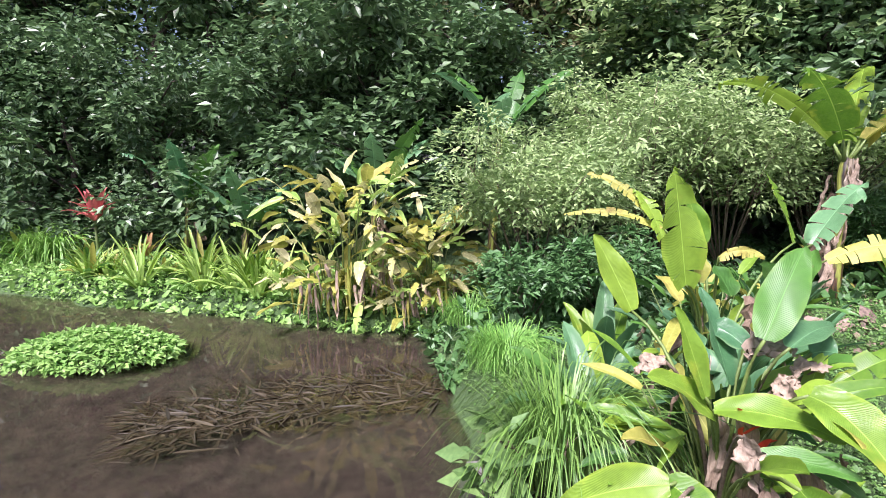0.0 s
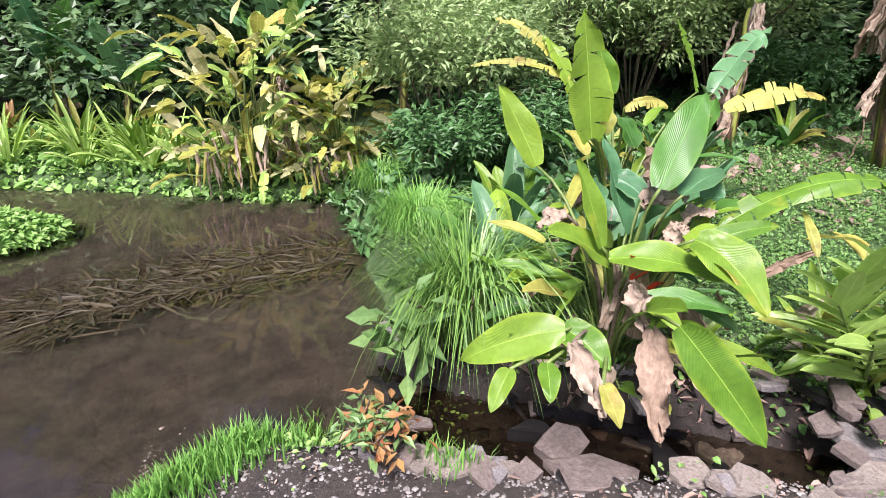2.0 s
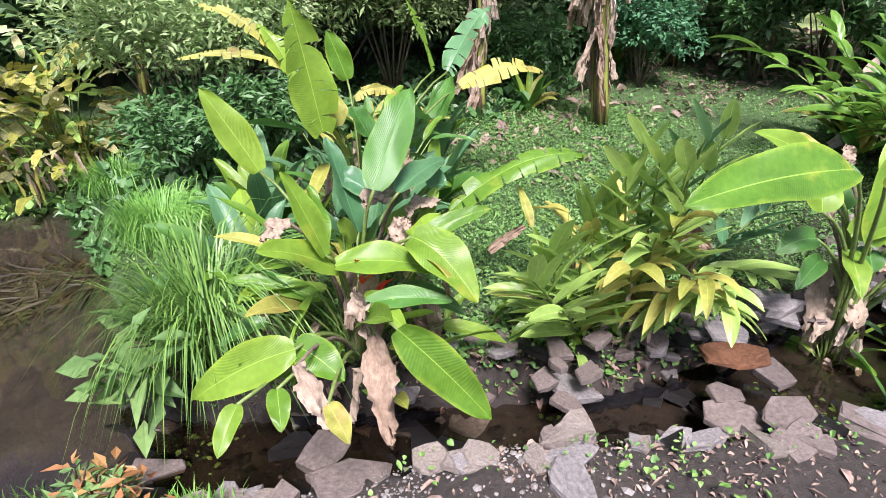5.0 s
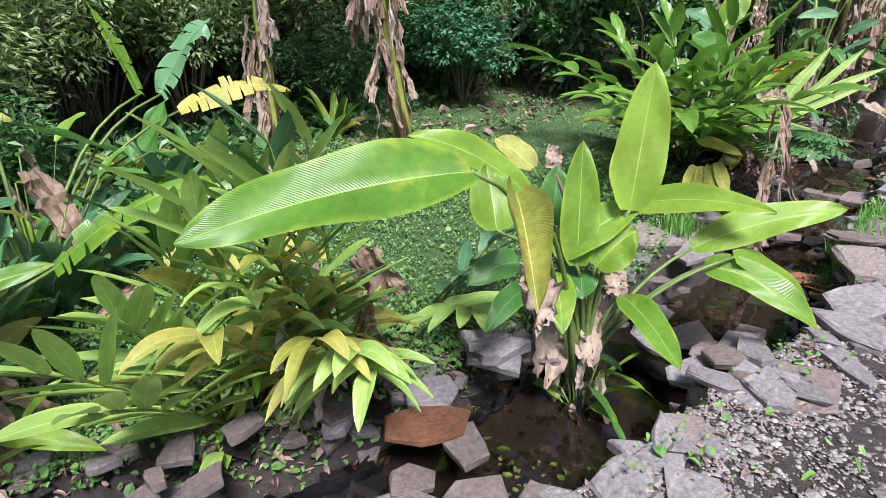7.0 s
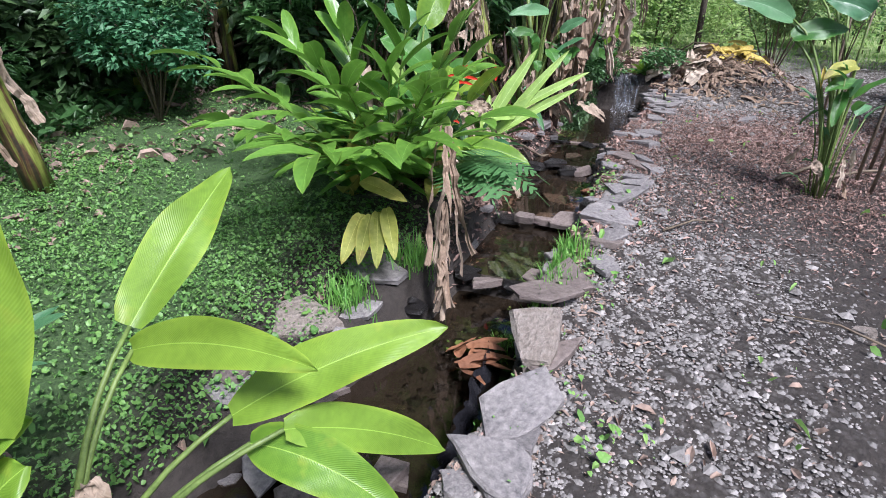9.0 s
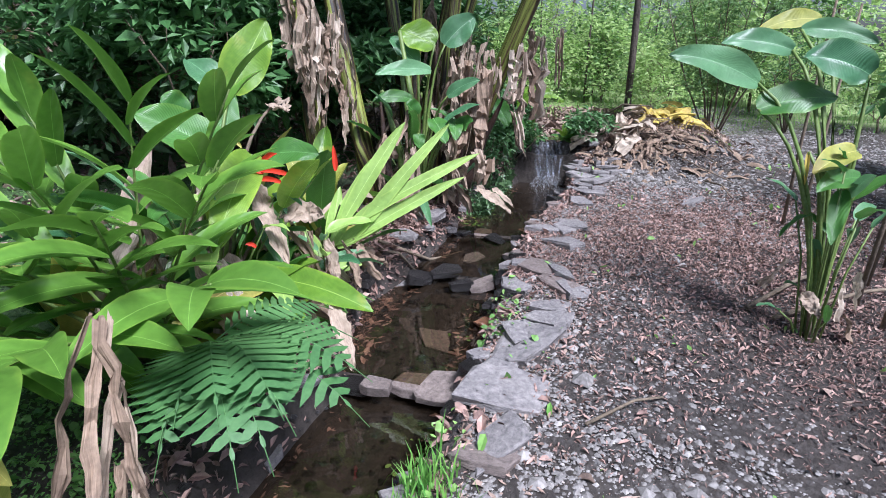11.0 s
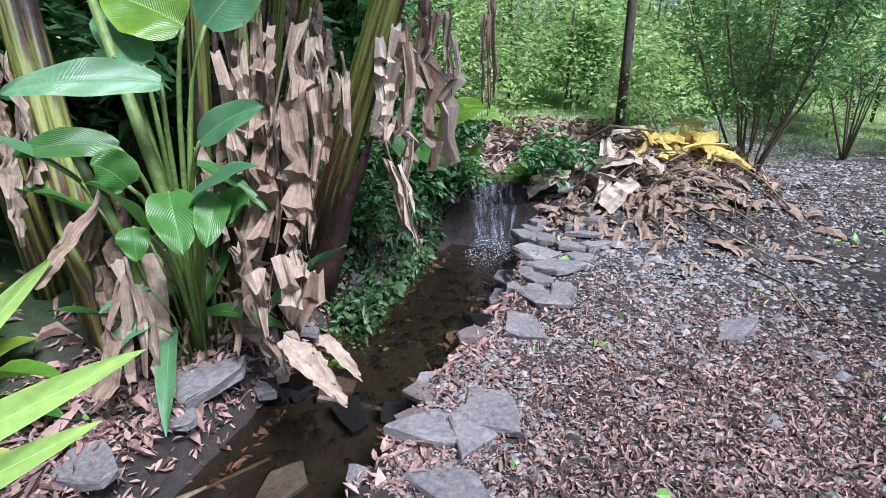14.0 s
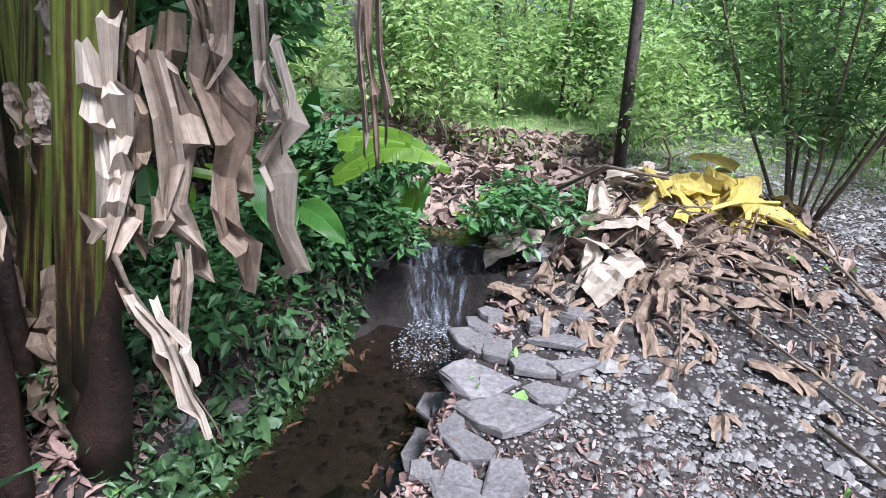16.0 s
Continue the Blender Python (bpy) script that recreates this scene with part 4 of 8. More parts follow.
for k, (dx, dy, dz) in enumerate(((-0.05, 0.02, 0.62), (-0.08, 0.0, 0.55), (-0.02, -0.03, 0.5))):
    bract = Mesh()
    blade(bract, (dx, dy - 0.2, dz), (dx - 0.08 + 0.05 * k, dy - 0.24, dz + 0.07), 0.035, 0.01, 40 * k, 0.7, 6, 4)
    blade(bract, (dx, dy - 0.2, dz), (dx + 0.07, dy - 0.22, dz + 0.05), 0.03, 0.01, -30 * k, 0.7, 6, 4)
    part("bract", bract, M["petal_red"], heliconia_a, "red pointed flower bract")
heliconia_d = thing("tall_broad_leaved_plant", "tall torn yellow-green broad-leaved plant behind the pond", "plant", (2.37, 3.60, ground_at(2.37, 3.60)))
big_leaf(heliconia_d, (1.90, 3.26, 0.85), (1.77, 3.27, 1.55), 0.27, "leaf_big", 0.03, 10, torn=9, face=(-0.3, -0.8, 0.5), stalk=(2.37, 3.60, -0.17))
big_leaf(heliconia_d, (2.45, 3.86, 1.00), (2.35, 3.92, 1.32), 0.17, "leaf_big", 0.02, 0, face=(-0.4, -0.8, 0.5), stalk=(2.37, 3.60, -0.17))
big_leaf(heliconia_d, (1.89, 3.51, 1.10), (1.77, 3.69, 1.40), 0.14, "leaf_big", 0.1, 30, torn=6, face=(-0.3, -0.8, 0.4), stalk=(2.37, 3.60, -0.17))
big_leaf(heliconia_d, (1.83, 3.60, 1.25), (1.52, 3.84, 1.49), 0.09, "leaf_yellow", 0.12, 30, torn=9, face=(-0.3, -0.9, 0.4), stalk=(2.37, 3.60, -0.17))
big_leaf(heliconia_d, (1.90, 3.53, 1.16), (1.34, 3.79, 1.23), 0.06, "leaf_yellow", 0.12, 10, torn=9, face=(-0.2, -0.9, 0.5), stalk=(2.37, 3.60, -0.17))
big_leaf(heliconia_d, (2.03, 3.32, 0.85), (2.08, 3.38, 1.01), 0.13, "leaf_yellow", 0.05, 30, face=(-0.4, -0.8, 0.5), stalk=(2.37, 3.60, -0.17))
big_leaf(heliconia_d, (2.17, 3.34, 1.00), (2.42, 3.25, 1.01), 0.07, "leaf_yellow", 0.08, 10, torn=6, face=(-0.4, -0.8, 0.5), stalk=(2.37, 3.60, -0.17))
big_leaf(heliconia_d, (2.19, 3.23, 0.78), (2.14, 3.34, 0.95), 0.20, "leaf_deep", 0.02, 40, face=(-0.4, -0.8, 0.5), stalk=(2.37, 3.60, -0.17))
big_leaf(heliconia_d, (3.20, 3.78, 0.63), (3.40, 3.84, 0.94), 0.25, "leaf_deep", 0.02, -40, face=(-0.5, -0.7, 0.5), stalk=(2.37, 3.60, -0.17))
big_leaf(heliconia_d, (3.28, 3.92, 0.98), (3.20, 4.22, 1.54), 0.13, "leaf_big", 0.1, 60, torn=10, face=(-0.5, -0.8, 0.4), stalk=(2.37, 3.60, -0.17))
big_leaf(heliconia_d, (3.39, 3.87, 0.97), (3.86, 3.90, 1.44), 0.26, "leaf_blue", 0.12, -40, torn=6, face=(-0.5, -0.7, 0.4), stalk=(2.37, 3.60, -0.17))
big_leaf(heliconia_d, (3.45, 3.79, 0.86), (4.17, 3.54, 0.94), 0.19, "leaf_yellow", 0.18, -20, torn=12, face=(-0.6, -0.7, 0.5), stalk=(2.37, 3.60, -0.17))
big_leaf(heliconia_d, (3.08, 3.82, 0.62), (2.42, 3.23, 0.98), 0.20, "leaf_deep", 0.02, 30, face=(-0.5, -0.7, 0.5), stalk=(2.37, 3.60, -0.17))
heliconia_c = thing("broad_leaved_plant", "large pleated green-leaved plant growing in the stream pool", "plant", (3.73, 0.92, ground_at(3.73, 0.92)))
big_leaf(heliconia_c, (3.70, 0.78, 0.72), (3.84, 0.80, 1.25), 0.2, "leaf_big", 0.0, 0, face=(-0.6, -0.4, 0.6), stalk=(3.73, 0.92, -0.11))
big_leaf(heliconia_c, (4.20, 1.03, 0.62), (4.80, 1.12, 0.93), 0.2, "leaf_big", 0.03, 0, face=(-0.7, -0.4, 0.6), stalk=(3.73, 0.92, -0.11))
big_leaf(heliconia_c, (3.56, 0.91, 0.50), (3.67, 0.98, 0.97), 0.16, "leaf_big", 0.0, 0, face=(-0.5, -0.4, 0.7), stalk=(3.73, 0.92, -0.11))
big_leaf(heliconia_c, (4.18, 1.02, 0.55), (4.19, 0.36, 0.66), 0.15, "leaf_big", 0.1, 0, face=(-0.7, -0.3, 0.7), stalk=(3.73, 0.92, -0.11))
big_leaf(heliconia_c, (4.16, 0.65, 0.44), (4.55, 0.15, 0.62), 0.17, "leaf_big", 0.08, 0, face=(-0.7, -0.2, 0.7), stalk=(3.73, 0.92, -0.11))
big_leaf(heliconia_c, (4.14, 0.58, 0.38), (4.20, 0.12, 0.20), 0.16, "leaf_big", 0.12, 0, face=(-0.6, -0.1, 0.8), stalk=(3.73, 0.92, -0.11))
big_leaf(heliconia_c, (4.17, 0.48, 0.44), (4.60, 0.18, 0.08), 0.15, "leaf_big", 0.08, 0, face=(-0.6, -0.1, 0.8), stalk=(3.73, 0.92, -0.11))
big_leaf(heliconia_c, (3.80, 0.80, 0.30), (3.53, 0.46, 0.22), 0.14, "leaf_big", 0.06, 0, face=(-0.5, -0.3, 0.8), stalk=(3.73, 0.92, -0.11))
big_leaf(heliconia_c, (3.55, 0.99, 0.45), (3.34, 0.84, 0.32), 0.13, "leaf_big", 0.04, 0, face=(-0.4, -0.4, 0.8), stalk=(3.73, 0.92, -0.11))
big_leaf(heliconia_c, (3.45, 1.06, 0.40), (3.18, 1.07, 0.32), 0.11, "leaf_deep", 0.06, 0, face=(-0.4, -0.4, 0.8), stalk=(3.73, 0.92, -0.11))
big_leaf(heliconia_c, (3.57, 1.16, 0.75), (3.19, 1.45, 1.01), 0.15, "leaf_big", 0.1, 0, face=(-0.4, -0.6, 0.7), stalk=(3.73, 0.92, -0.11))
big_leaf(heliconia_c, (3.26, 1.09, 0.70), (3.33, 1.19, 0.91), 0.20, "leaf_big", 0.02, 0, face=(-0.4, -0.6, 0.7), stalk=(3.73, 0.92, -0.11))
big_leaf(heliconia_c, (3.54, 1.00, 0.53), (3.76, 0.75, 0.73), 0.17, "leaf_big", 0.04, 0, face=(-0.5, -0.4, 0.8), stalk=(3.73, 0.92, -0.11))
big_leaf(heliconia_c, (3.60, 0.85, 0.50), (3.72, 0.75, 0.64), 0.19, "leaf_big", 0.03, 0, face=(-0.5, -0.4, 0.8), stalk=(3.73, 0.92, -0.11))
big_leaf(heliconia_c, (3.47, 1.12, 0.49), (3.27, 1.23, 0.43), 0.14, "leaf_deep", 0.05, 0, face=(-0.4, -0.5, 0.8), stalk=(3.73, 0.92, -0.11))
big_leaf(heliconia_c, (3.64, 0.93, 0.45), (3.53, 0.86, 0.38), 0.14, "leaf_deep", 0.02, 0, face=(-0.5, -0.4, 0.8), stalk=(3.73, 0.92, -0.11))
big_leaf(heliconia_c, (3.73, 1.12, 0.58), (3.82, 1.16, 0.81), 0.15, "leaf_deep", 0.02, 0, face=(-0.5, -0.5, 0.7), stalk=(3.73, 0.92, -0.11))
big_leaf(heliconia_c, (3.85, 1.30, 0.77), (3.82, 1.49, 0.89), 0.13, "leaf_yellow", 0.03, 0, face=(-0.5, -0.6, 0.6), stalk=(3.73, 0.92, -0.11))
big_leaf(heliconia_c, (3.81, 1.17, 0.79), (3.84, 1.21, 0.89), 0.08, "leaf_dry", 0.03, 0, wave=0.14, face=(-0.6, -0.5, 0.7), stalk=(3.73, 0.92, -0.11))
big_leaf(heliconia_c, (3.70, 1.23, 0.61), (3.61, 1.10, 0.54), 0.08, "leaf_dry", 0.03, 0, wave=0.14, face=(-0.5, -0.5, 0.7), stalk=(3.73, 0.92, -0.11))
big_leaf(heliconia_c, (2.96, 0.98, 1.00), (2.22, 1.28, 0.94), 0.24, "leaf_big", 0.06, 0, face=(-0.4, -0.5, 0.75), stalk=(3.67, 0.95, -0.11))
big_leaf(heliconia_c, (3.03, 0.87, 0.94), (2.59, 0.53, 0.86), 0.17, "leaf_yellow", 0.05, 0, face=(-0.4, -0.5, 0.75), stalk=(3.67, 0.93, -0.11), fold=0.9)
big_leaf(heliconia_c, (2.68, 0.60, 0.87), (2.55, 0.50, 0.85), 0.12, "leaf_dry", 0.0, 0, face=(-0.4, -0.5, 0.75), fold=0.8, wave=0.12)
big_leaf(heliconia_c, (3.79, 0.95, 0.24), (3.66, 0.84, -0.01), 0.11, "leaf_dry", 0.0, 0, wave=0.14, face=(-0.4, -0.3, 0.8), stalk=(3.73, 0.92, -0.11))
big_leaf(heliconia_c, (3.75, 0.99, 0.19), (3.53, 0.99, -0.11), 0.11, "leaf_dry", 0.0, 0, wave=0.14, face=(-0.4, -0.4, 0.8), stalk=(3.73, 0.92, -0.11))
big_leaf(heliconia_c, (3.89, 0.89, 0.36), (3.81, 0.82, 0.27), 0.11, "leaf_dry", 0.0, 0, wave=0.14, face=(-0.5, -0.3, 0.8), stalk=(3.73, 0.92, -0.11))
big_leaf(heliconia_c, (3.71, 1.02, 0.16), (3.66, 0.87, 0.01), 0.11, "leaf_dry", 0.0, 0, wave=0.14, face=(-0.4, -0.3, 0.8), stalk=(3.73, 0.92, -0.11))
big_leaf(heliconia_c, (3.74, 1.09, 0.27), (3.53, 1.04, -0.07), 0.11, "leaf_dry", 0.0, 0, wave=0.14, face=(-0.4, -0.4, 0.8), stalk=(3.73, 0.92, -0.11))

# ---- far bank of the pond ----
def rosette(name, label, place, seed, leaves, length, width, mat, rise=(0.2, 0.9), group="", category="plant", droop=0.25):
    r = random.Random(seed)
    root = thing(name, label, category, place, group)
    for i in range(leaves):
        w = 2.4 * i + r.uniform(-.3, .3)
        L = length * r.uniform(0.7, 1.15)
        up = r.uniform(*rise)
        b = Vector((math.cos(w) * L * (1 - 0.6 * up), math.sin(w) * L * (1 - 0.6 * up), L * up))
        mesh = Mesh()
        blade(mesh, (math.cos(w) * 0.03, math.sin(w) * 0.03, 0), b, width * r.uniform(0.8, 1.2), L * droop, r.uniform(-20, 20), 0.4, 8, 4, 0.03, 0, 0.65, r)
        part("leaf", mesh, M[mat if not isinstance(mat, tuple) else r.choice(mat)], root)
    return root


def copies(master, spots, seed, scale=(0.8, 1.2)):
    r = random.Random(seed)
    for n, (x, y) in enumerate(spots):
        m = pose(x, y, ground_at(x, y) - 0.03, 0, 0, r.uniform(0, 360))
        ob = copy_thing(master, m) if n else master
        ob.matrix_basis = m
        s = r.uniform(*scale)
        ob.scale = (s, s, s)


def far_shore(x):
    return float(np.interp(x, (-18, -6.1, -5.1, -3.3, -1.36, 0.05, 1.2, 1.7), (18.5, 10.7, 9.85, 8.65, 7.75, 6.85, 6.55, 6.25)))


rb = random.Random(40)
strap = rosette("strap_leaved_lily", "clump of green strap-leaved lilies on the far bank", (0, 0, 0), 1, 26, 0.75, 0.06, ("leaf_ginger", "leaf_big", "leaf_ginger"), (0.3, 0.95), "lilies on the far bank")
copies(strap, [(x + rb.uniform(-.2, .2), far_shore(x) + rb.uniform(0.25, 1.0)) for x in (-3.06, -2.63, -2.2, -1.77, -1.35, -1.0, -0.66, -3.49, -3.92, -1.17, -1.6, -2.03, 1.65)], 41, (0.8, 1.15))
broad = rosette("bromeliad", "broad-leaved green bromeliad on the far bank", (0, 0, 0), 2, 18, 0.62, 0.10, ("leaf_big", "leaf_ginger", "leaf_yellow", "leaf_deep"), (0.3, 0.9), "bromeliads on the far bank")
copies(broad, [(x + rb.uniform(-.2, .2), far_shore(x) + rb.uniform(0.5, 1.6)) for x in (-4.52, -4.0, -3.57, -3.23, -2.8, -2.37, -1.86, -5.12, -0.49, -0.92)], 42, (0.85, 1.3))
tuft_mesh_spots = [(-7.02, 12.69), (-6.38, 11.99), (-5.69, 11.57), (-5.12, 10.98), (-4.62, 10.60), (-7.83, 13.52)]
for n, (x, y) in enumerate(tuft_mesh_spots):
    grass_tuft("bank_grass", "arching blue-green grass tuft on the far bank", (x, y, ground_at(x, y)), 50 + n, 260, 0.95, 0.5, "grass", 0.016, 0.5)
pink = rosette("pink_bromeliad", "pink flowering bromeliad above the far bank", (-3.96, 10.47, ground_at(-3.96, 10.47) + 0.75), 5, 26, 0.55, 0.10, "petal_pink", (0.2, 1.0))
stem = Mesh()
tube(stem, [(0, 0, -1.1), (0, 0, 0.05)], 0.03, 0.02, 6)
part("stem", stem, M["stalk"], pink)
rosette("orange_bromeliad", "orange-tipped bromeliad among lilies", (-3.08, 10.02, ground_at(-3.08, 10.02) + 0.2), 6, 12, 0.4, 0.07, ("leaf_red", "leaf_yellow"), (0.3, 0.95))

# yellowing clump at the water's edge
clump = thing("yellow_heliconia", "yellowing heliconia clump with brown stalks at the water", "plant", (0.05, 7.15, ground_at(0.05, 7.15)))
rc = random.Random(61)
for i in range(190):
    w, d = rc.uniform(0, 6.283), rc.uniform(0, 0.75)
    z = rc.uniform(0.15, 1.0) ** 1.2 * 1.7
    a = Vector((math.cos(w) * d * 1.3, math.sin(w) * d * 0.7, z))
    w2 = w + rc.uniform(-.7, .7)
    L = rc.uniform(0.3, 0.55)
    b = a + Vector((math.cos(w2) * L * 0.8, math.sin(w2) * L * 0.8, rc.uniform(-0.55, 0.7) * L))
    mesh = Mesh()
    blade(mesh, a, b, rc.uniform(0.09, 0.16), 0.06, rc.uniform(-50, 50), 0.35, 12, 6, 0.07, rc.choice((0, 8, 8)), 0.7, rc)
    part("leaf", mesh, M[rc.choice(("leaf_yellow", "leaf_cream", "leaf_yellow", "leaf_ginger", "leaf_cream", "leaf_ginger"))], clump)
    if i % 5 == 0:
        st = Mesh()
        tube(st, [(a.x * 0.4, a.y * 0.4, -0.1), (a.x * 0.6, a.y * 0.6, z * 0.6), a], 0.012, 0.006, 5)
        part("stalk", st, M["stalk"], clump)
for i in range(48):
    w = rc.uniform(3.3, 6.2)
    a = Vector((math.cos(w) * rc.uniform(.2, .75), math.sin(w) * rc.uniform(.1, .4), rc.uniform(0.25, 0.7)))
    mesh = Mesh()
    blade(mesh, a, a + Vector((rc.uniform(-.1, .1), rc.uniform(-.15, 0), -rc.uniform(.25, .55))), 0.06, 0, rc.uniform(0, 180), 0.8, 8, 4, 0.1, 0, 0.7, rc)
    part("dead_leaf", mesh, M[rc.choice(("leaf_dry", "leaf_dry", "leaf_yellow"))], clump)
second = copy_thing(clump, pose(1.04, 7.01, ground_at(1.04, 7.01) - 0.1, 0, 0, 30))
second.scale = (0.85, 0.85, 0.75)
second["label"] = "lower yellow-green heliconia clump with a red flower"

shrub("pond_shrub", "fine-leaved light green shrub with pale dead leaves", (2.12, 6.33, ground_at(2.12, 6.33)), 71, 1.2, 1.9, 8000, 0.085, "leaf_thicket", 12)
shrub("pond_shrub", "tall light green willow-leaved thicket behind the pond", (4.09, 7.12, ground_at(4.09, 7.12)), 72, 1.5, 2.4, 7000, 0.10, "leaf_thicket", 15, 0.32)
shrub("pond_shrub", "light green thicket beside the tall torn plant", (2.96, 6.94, ground_at(2.96, 6.94)), 73, 1.1, 1.9, 5200, 0.085, "leaf_thicket", 12, 0.36)
shrub("low_shrub", "small green shrub under the thicket", (1.77, 5.52, ground_at(1.77, 5.52)), 74, 0.6, 0.7, 2600, 0.09, "leaf_shrub_dark", 8, 0.4)
shrub("low_shrub", "small green shrub under the thicket", (2.60, 5.36, ground_at(2.60, 5.36)), 75, 0.7, 0.8, 2600, 0.09, "leaf_shrub_dark", 8, 0.4)
for n, (x, y, h) in enumerate(((2.06, 7.79, 1.9), (0.44, 8.67, 1.2), (-2.60, 10.51, 0.9), (-1.57, 9.83, 0.6))):
    banana("banana_plant", "young green banana plant under the trees", (x, y, ground_at(x, y)), 80 + n, h, 0.07, 0, (0.1, 0), 7, 1.1, 1, 0.5, 10, ("leaf_blue", "leaf_deep"))
banana("banana_plant", "banana plant with torn leaves and dead skirt", (5.00, 5.13, ground_at(5.00, 5.13)), 90, 1.5, 0.09, 0, (0.1, 0.1), 6, 1.5, 5, 0.8, 12, ("leaf_big", "leaf_big", "leaf_yellow"))
banana("banana_plant", "tall banana plant with brown dead skirt", (5.82, 3.99, ground_at(5.82, 3.99)), 91, 2.2, 0.10, 0, (-0.3, 0.1), 6, 1.6, 9, 1.1, 14, ("leaf_deep", "leaf_blue"))
banana("banana_plant", "tall banana plant with brown dead skirt", (10.40, 4.30, ground_at(10.40, 4.30)), 92, 2.4, 0.12, 0, (0.1, 0.1), 5, 1.5, 9, 1.2, 14, ("leaf_deep", "leaf_blue"))
banana("banana_plant", "banana plant at the wood's edge", (9.00, 4.90, ground_at(9.00, 4.90)), 93, 2.2, 0.11, 0, (0.1, 0.1), 5, 1.5, 7, 1.1, 14, ("leaf_deep", "leaf_blue"))
shrub("round_shrub", "round dense blue-green shrub at the wood's edge", (7.69, 4.75, ground_at(7.69, 4.75)), 95, 0.7, 1.4, 5000, 0.085, "leaf_shrub_dark", 12, 0.4)
shrub("round_shrub", "dark green shrub at the wood's edge", (6.06, 5.37, ground_at(6.06, 5.37)), 96, 0.6, 1.0, 3000, 0.085, "leaf_shrub_dark", 9, 0.4)
shrub("round_shrub", "dark green shrub at the wood's edge", (8.60, 5.60, ground_at(8.60, 5.60)), 97, 0.8, 1.2, 3600, 0.09, "leaf_shrub_dark", 9, 0.4)
for n, (x, y) in enumerate(((4.16, 5.23), (5.66, 4.91), (5.55, 5.77), (7.96, 5.26), (3.66, 5.43))):
    rosette("understorey_plant", "yellow-green broad-leaved undergrowth at the wood's edge", (x, y, ground_at(x, y)), 100 + n, 16, 0.6, 0.13, ("leaf_deep", "leaf_big", "leaf_yellow", "leaf_deep"), (0.1, 0.9), "undergrowth at the wood's edge")


for n, (x, y, k) in enumerate(((1.41, 3.37, 1.0), (1.99, 3.06, 1.0), (2.46, 3.46, 1.1), (3.07, 3.67, 1.0), (1.77, 3.97, 1.0), (3.53, 4.30, 1.0))):
    rosette("broad_leaved_clump", "clump of broad blue-green leaves behind the grass tuft", (x, y, ground_at(x, y)), 110 + n, 14, 0.75 * k, 0.20, ("leaf_blue", "leaf_deep", "leaf_big", "leaf_blue"), (0.4, 0.95), "broad-leaved clumps")
for n, (x, y) in enumerate(((9.6, 2.2), (10.6, 2.0), (11.4, 1.7), (8.6, 2.6), (12.3, 2.2), (11.0, 2.8), (10.0, 3.2), (8.9, 3.6))):
    shrub("stream_thicket", "dark leafy thicket behind the banana plants", (x, y, ground_at(x, y)), 220 + n, 0.75, 1.9 if n > 1 else 1.2, 2600, 0.13, "leaf_shrub_dark", 8, 0.45)
for n, (x, y, k) in enumerate(((6.95, 1.15, 0.7), (7.35, 1.5, 0.9), (7.75, 1.75, 1.0), (7.0, 1.9, 1.0), (7.9, 1.25, 0.6), (8.3, 1.5, 0.8), (6.6, 1.7, 0.8))):
    rosette("broad_leaved_clump", "clump of broad green and dying leaves above the stream", (x, y, ground_at(x, y)), 260 + n, 15, 0.8 * k, 0.19, ("leaf_deep", "leaf_big", "leaf_dry", "leaf_deep", "leaf_yellow", "leaf_big"), (0.1, 0.95), "broad-leaved clumps")
bare = tree("bare_tree", "grey twiggy nearly leafless tree above the thicket", 9, 6.2, 2.4, 260, 0.10, "leaf_forest_pale", 0.09, 0.35, "pale_twig")
plant_out(bare, [(5.2, 9.2), (7.4, 8.6)], "bare trees", 28, (1.0, 1.1))
for n, (x, y, k) in enumerate(((10.9, 0.95, 0.7), (11.3, 1.1, 0.9), (10.5, 1.3, 0.8), (11.5, 0.55, 0.45), (11.45, 0.0, 0.35))):
    rosette("stream_plant", "long green leaves arching over the waterfall", (x, y, ground_at(x, y)), 240 + n, 12, k, 0.14, ("leaf_deep", "leaf_big"), (0.3, 0.95), "plants by the waterfall")


# ---- plants along the stream ----
grass_tuft("reed_grass", "tall arching dark green grass tuft beside the pond", (1.03, 3.00, ground_at(1.03, 3.00)), 120, 900, 0.92, 0.6, "reed", 0.0055, 0.5)
grass_tuft("soft_grass", "fine soft light green grass at the pond's edge", (1.25, 4.56, ground_at(1.25, 4.56)), 121, 900, 0.5, 0.9, "grass_bright", 0.005, 0.4)
grass_tuft("soft_grass", "fine soft light green grass at the pond's edge", (1.25, 5.81, ground_at(1.25, 5.81)), 122, 500, 0.4, 0.8, "grass_bright", 0.005, 0.4)
shrub("herb", "broad-leaved light green herb leaning over the water", (0.82, 2.95, ground_at(0.82, 2.95)), 123, 0.34, 0.62, 130, 0.17, "leaf_shrub", 7, 0.5)
shrub("copper_bush", "small bush with coppery red and green leaves", (0.36, 2.39, ground_at(0.36, 2.39)), 124, 0.13, 0.30, 90, 0.07, "leaf_red", 6, 0.42)
shrub("copper_bush", "small green bush with coppery tips", (0.33, 2.41, ground_at(0.33, 2.41)), 125, 0.14, 0.26, 150, 0.07, "leaf_shrub", 6, 0.42)

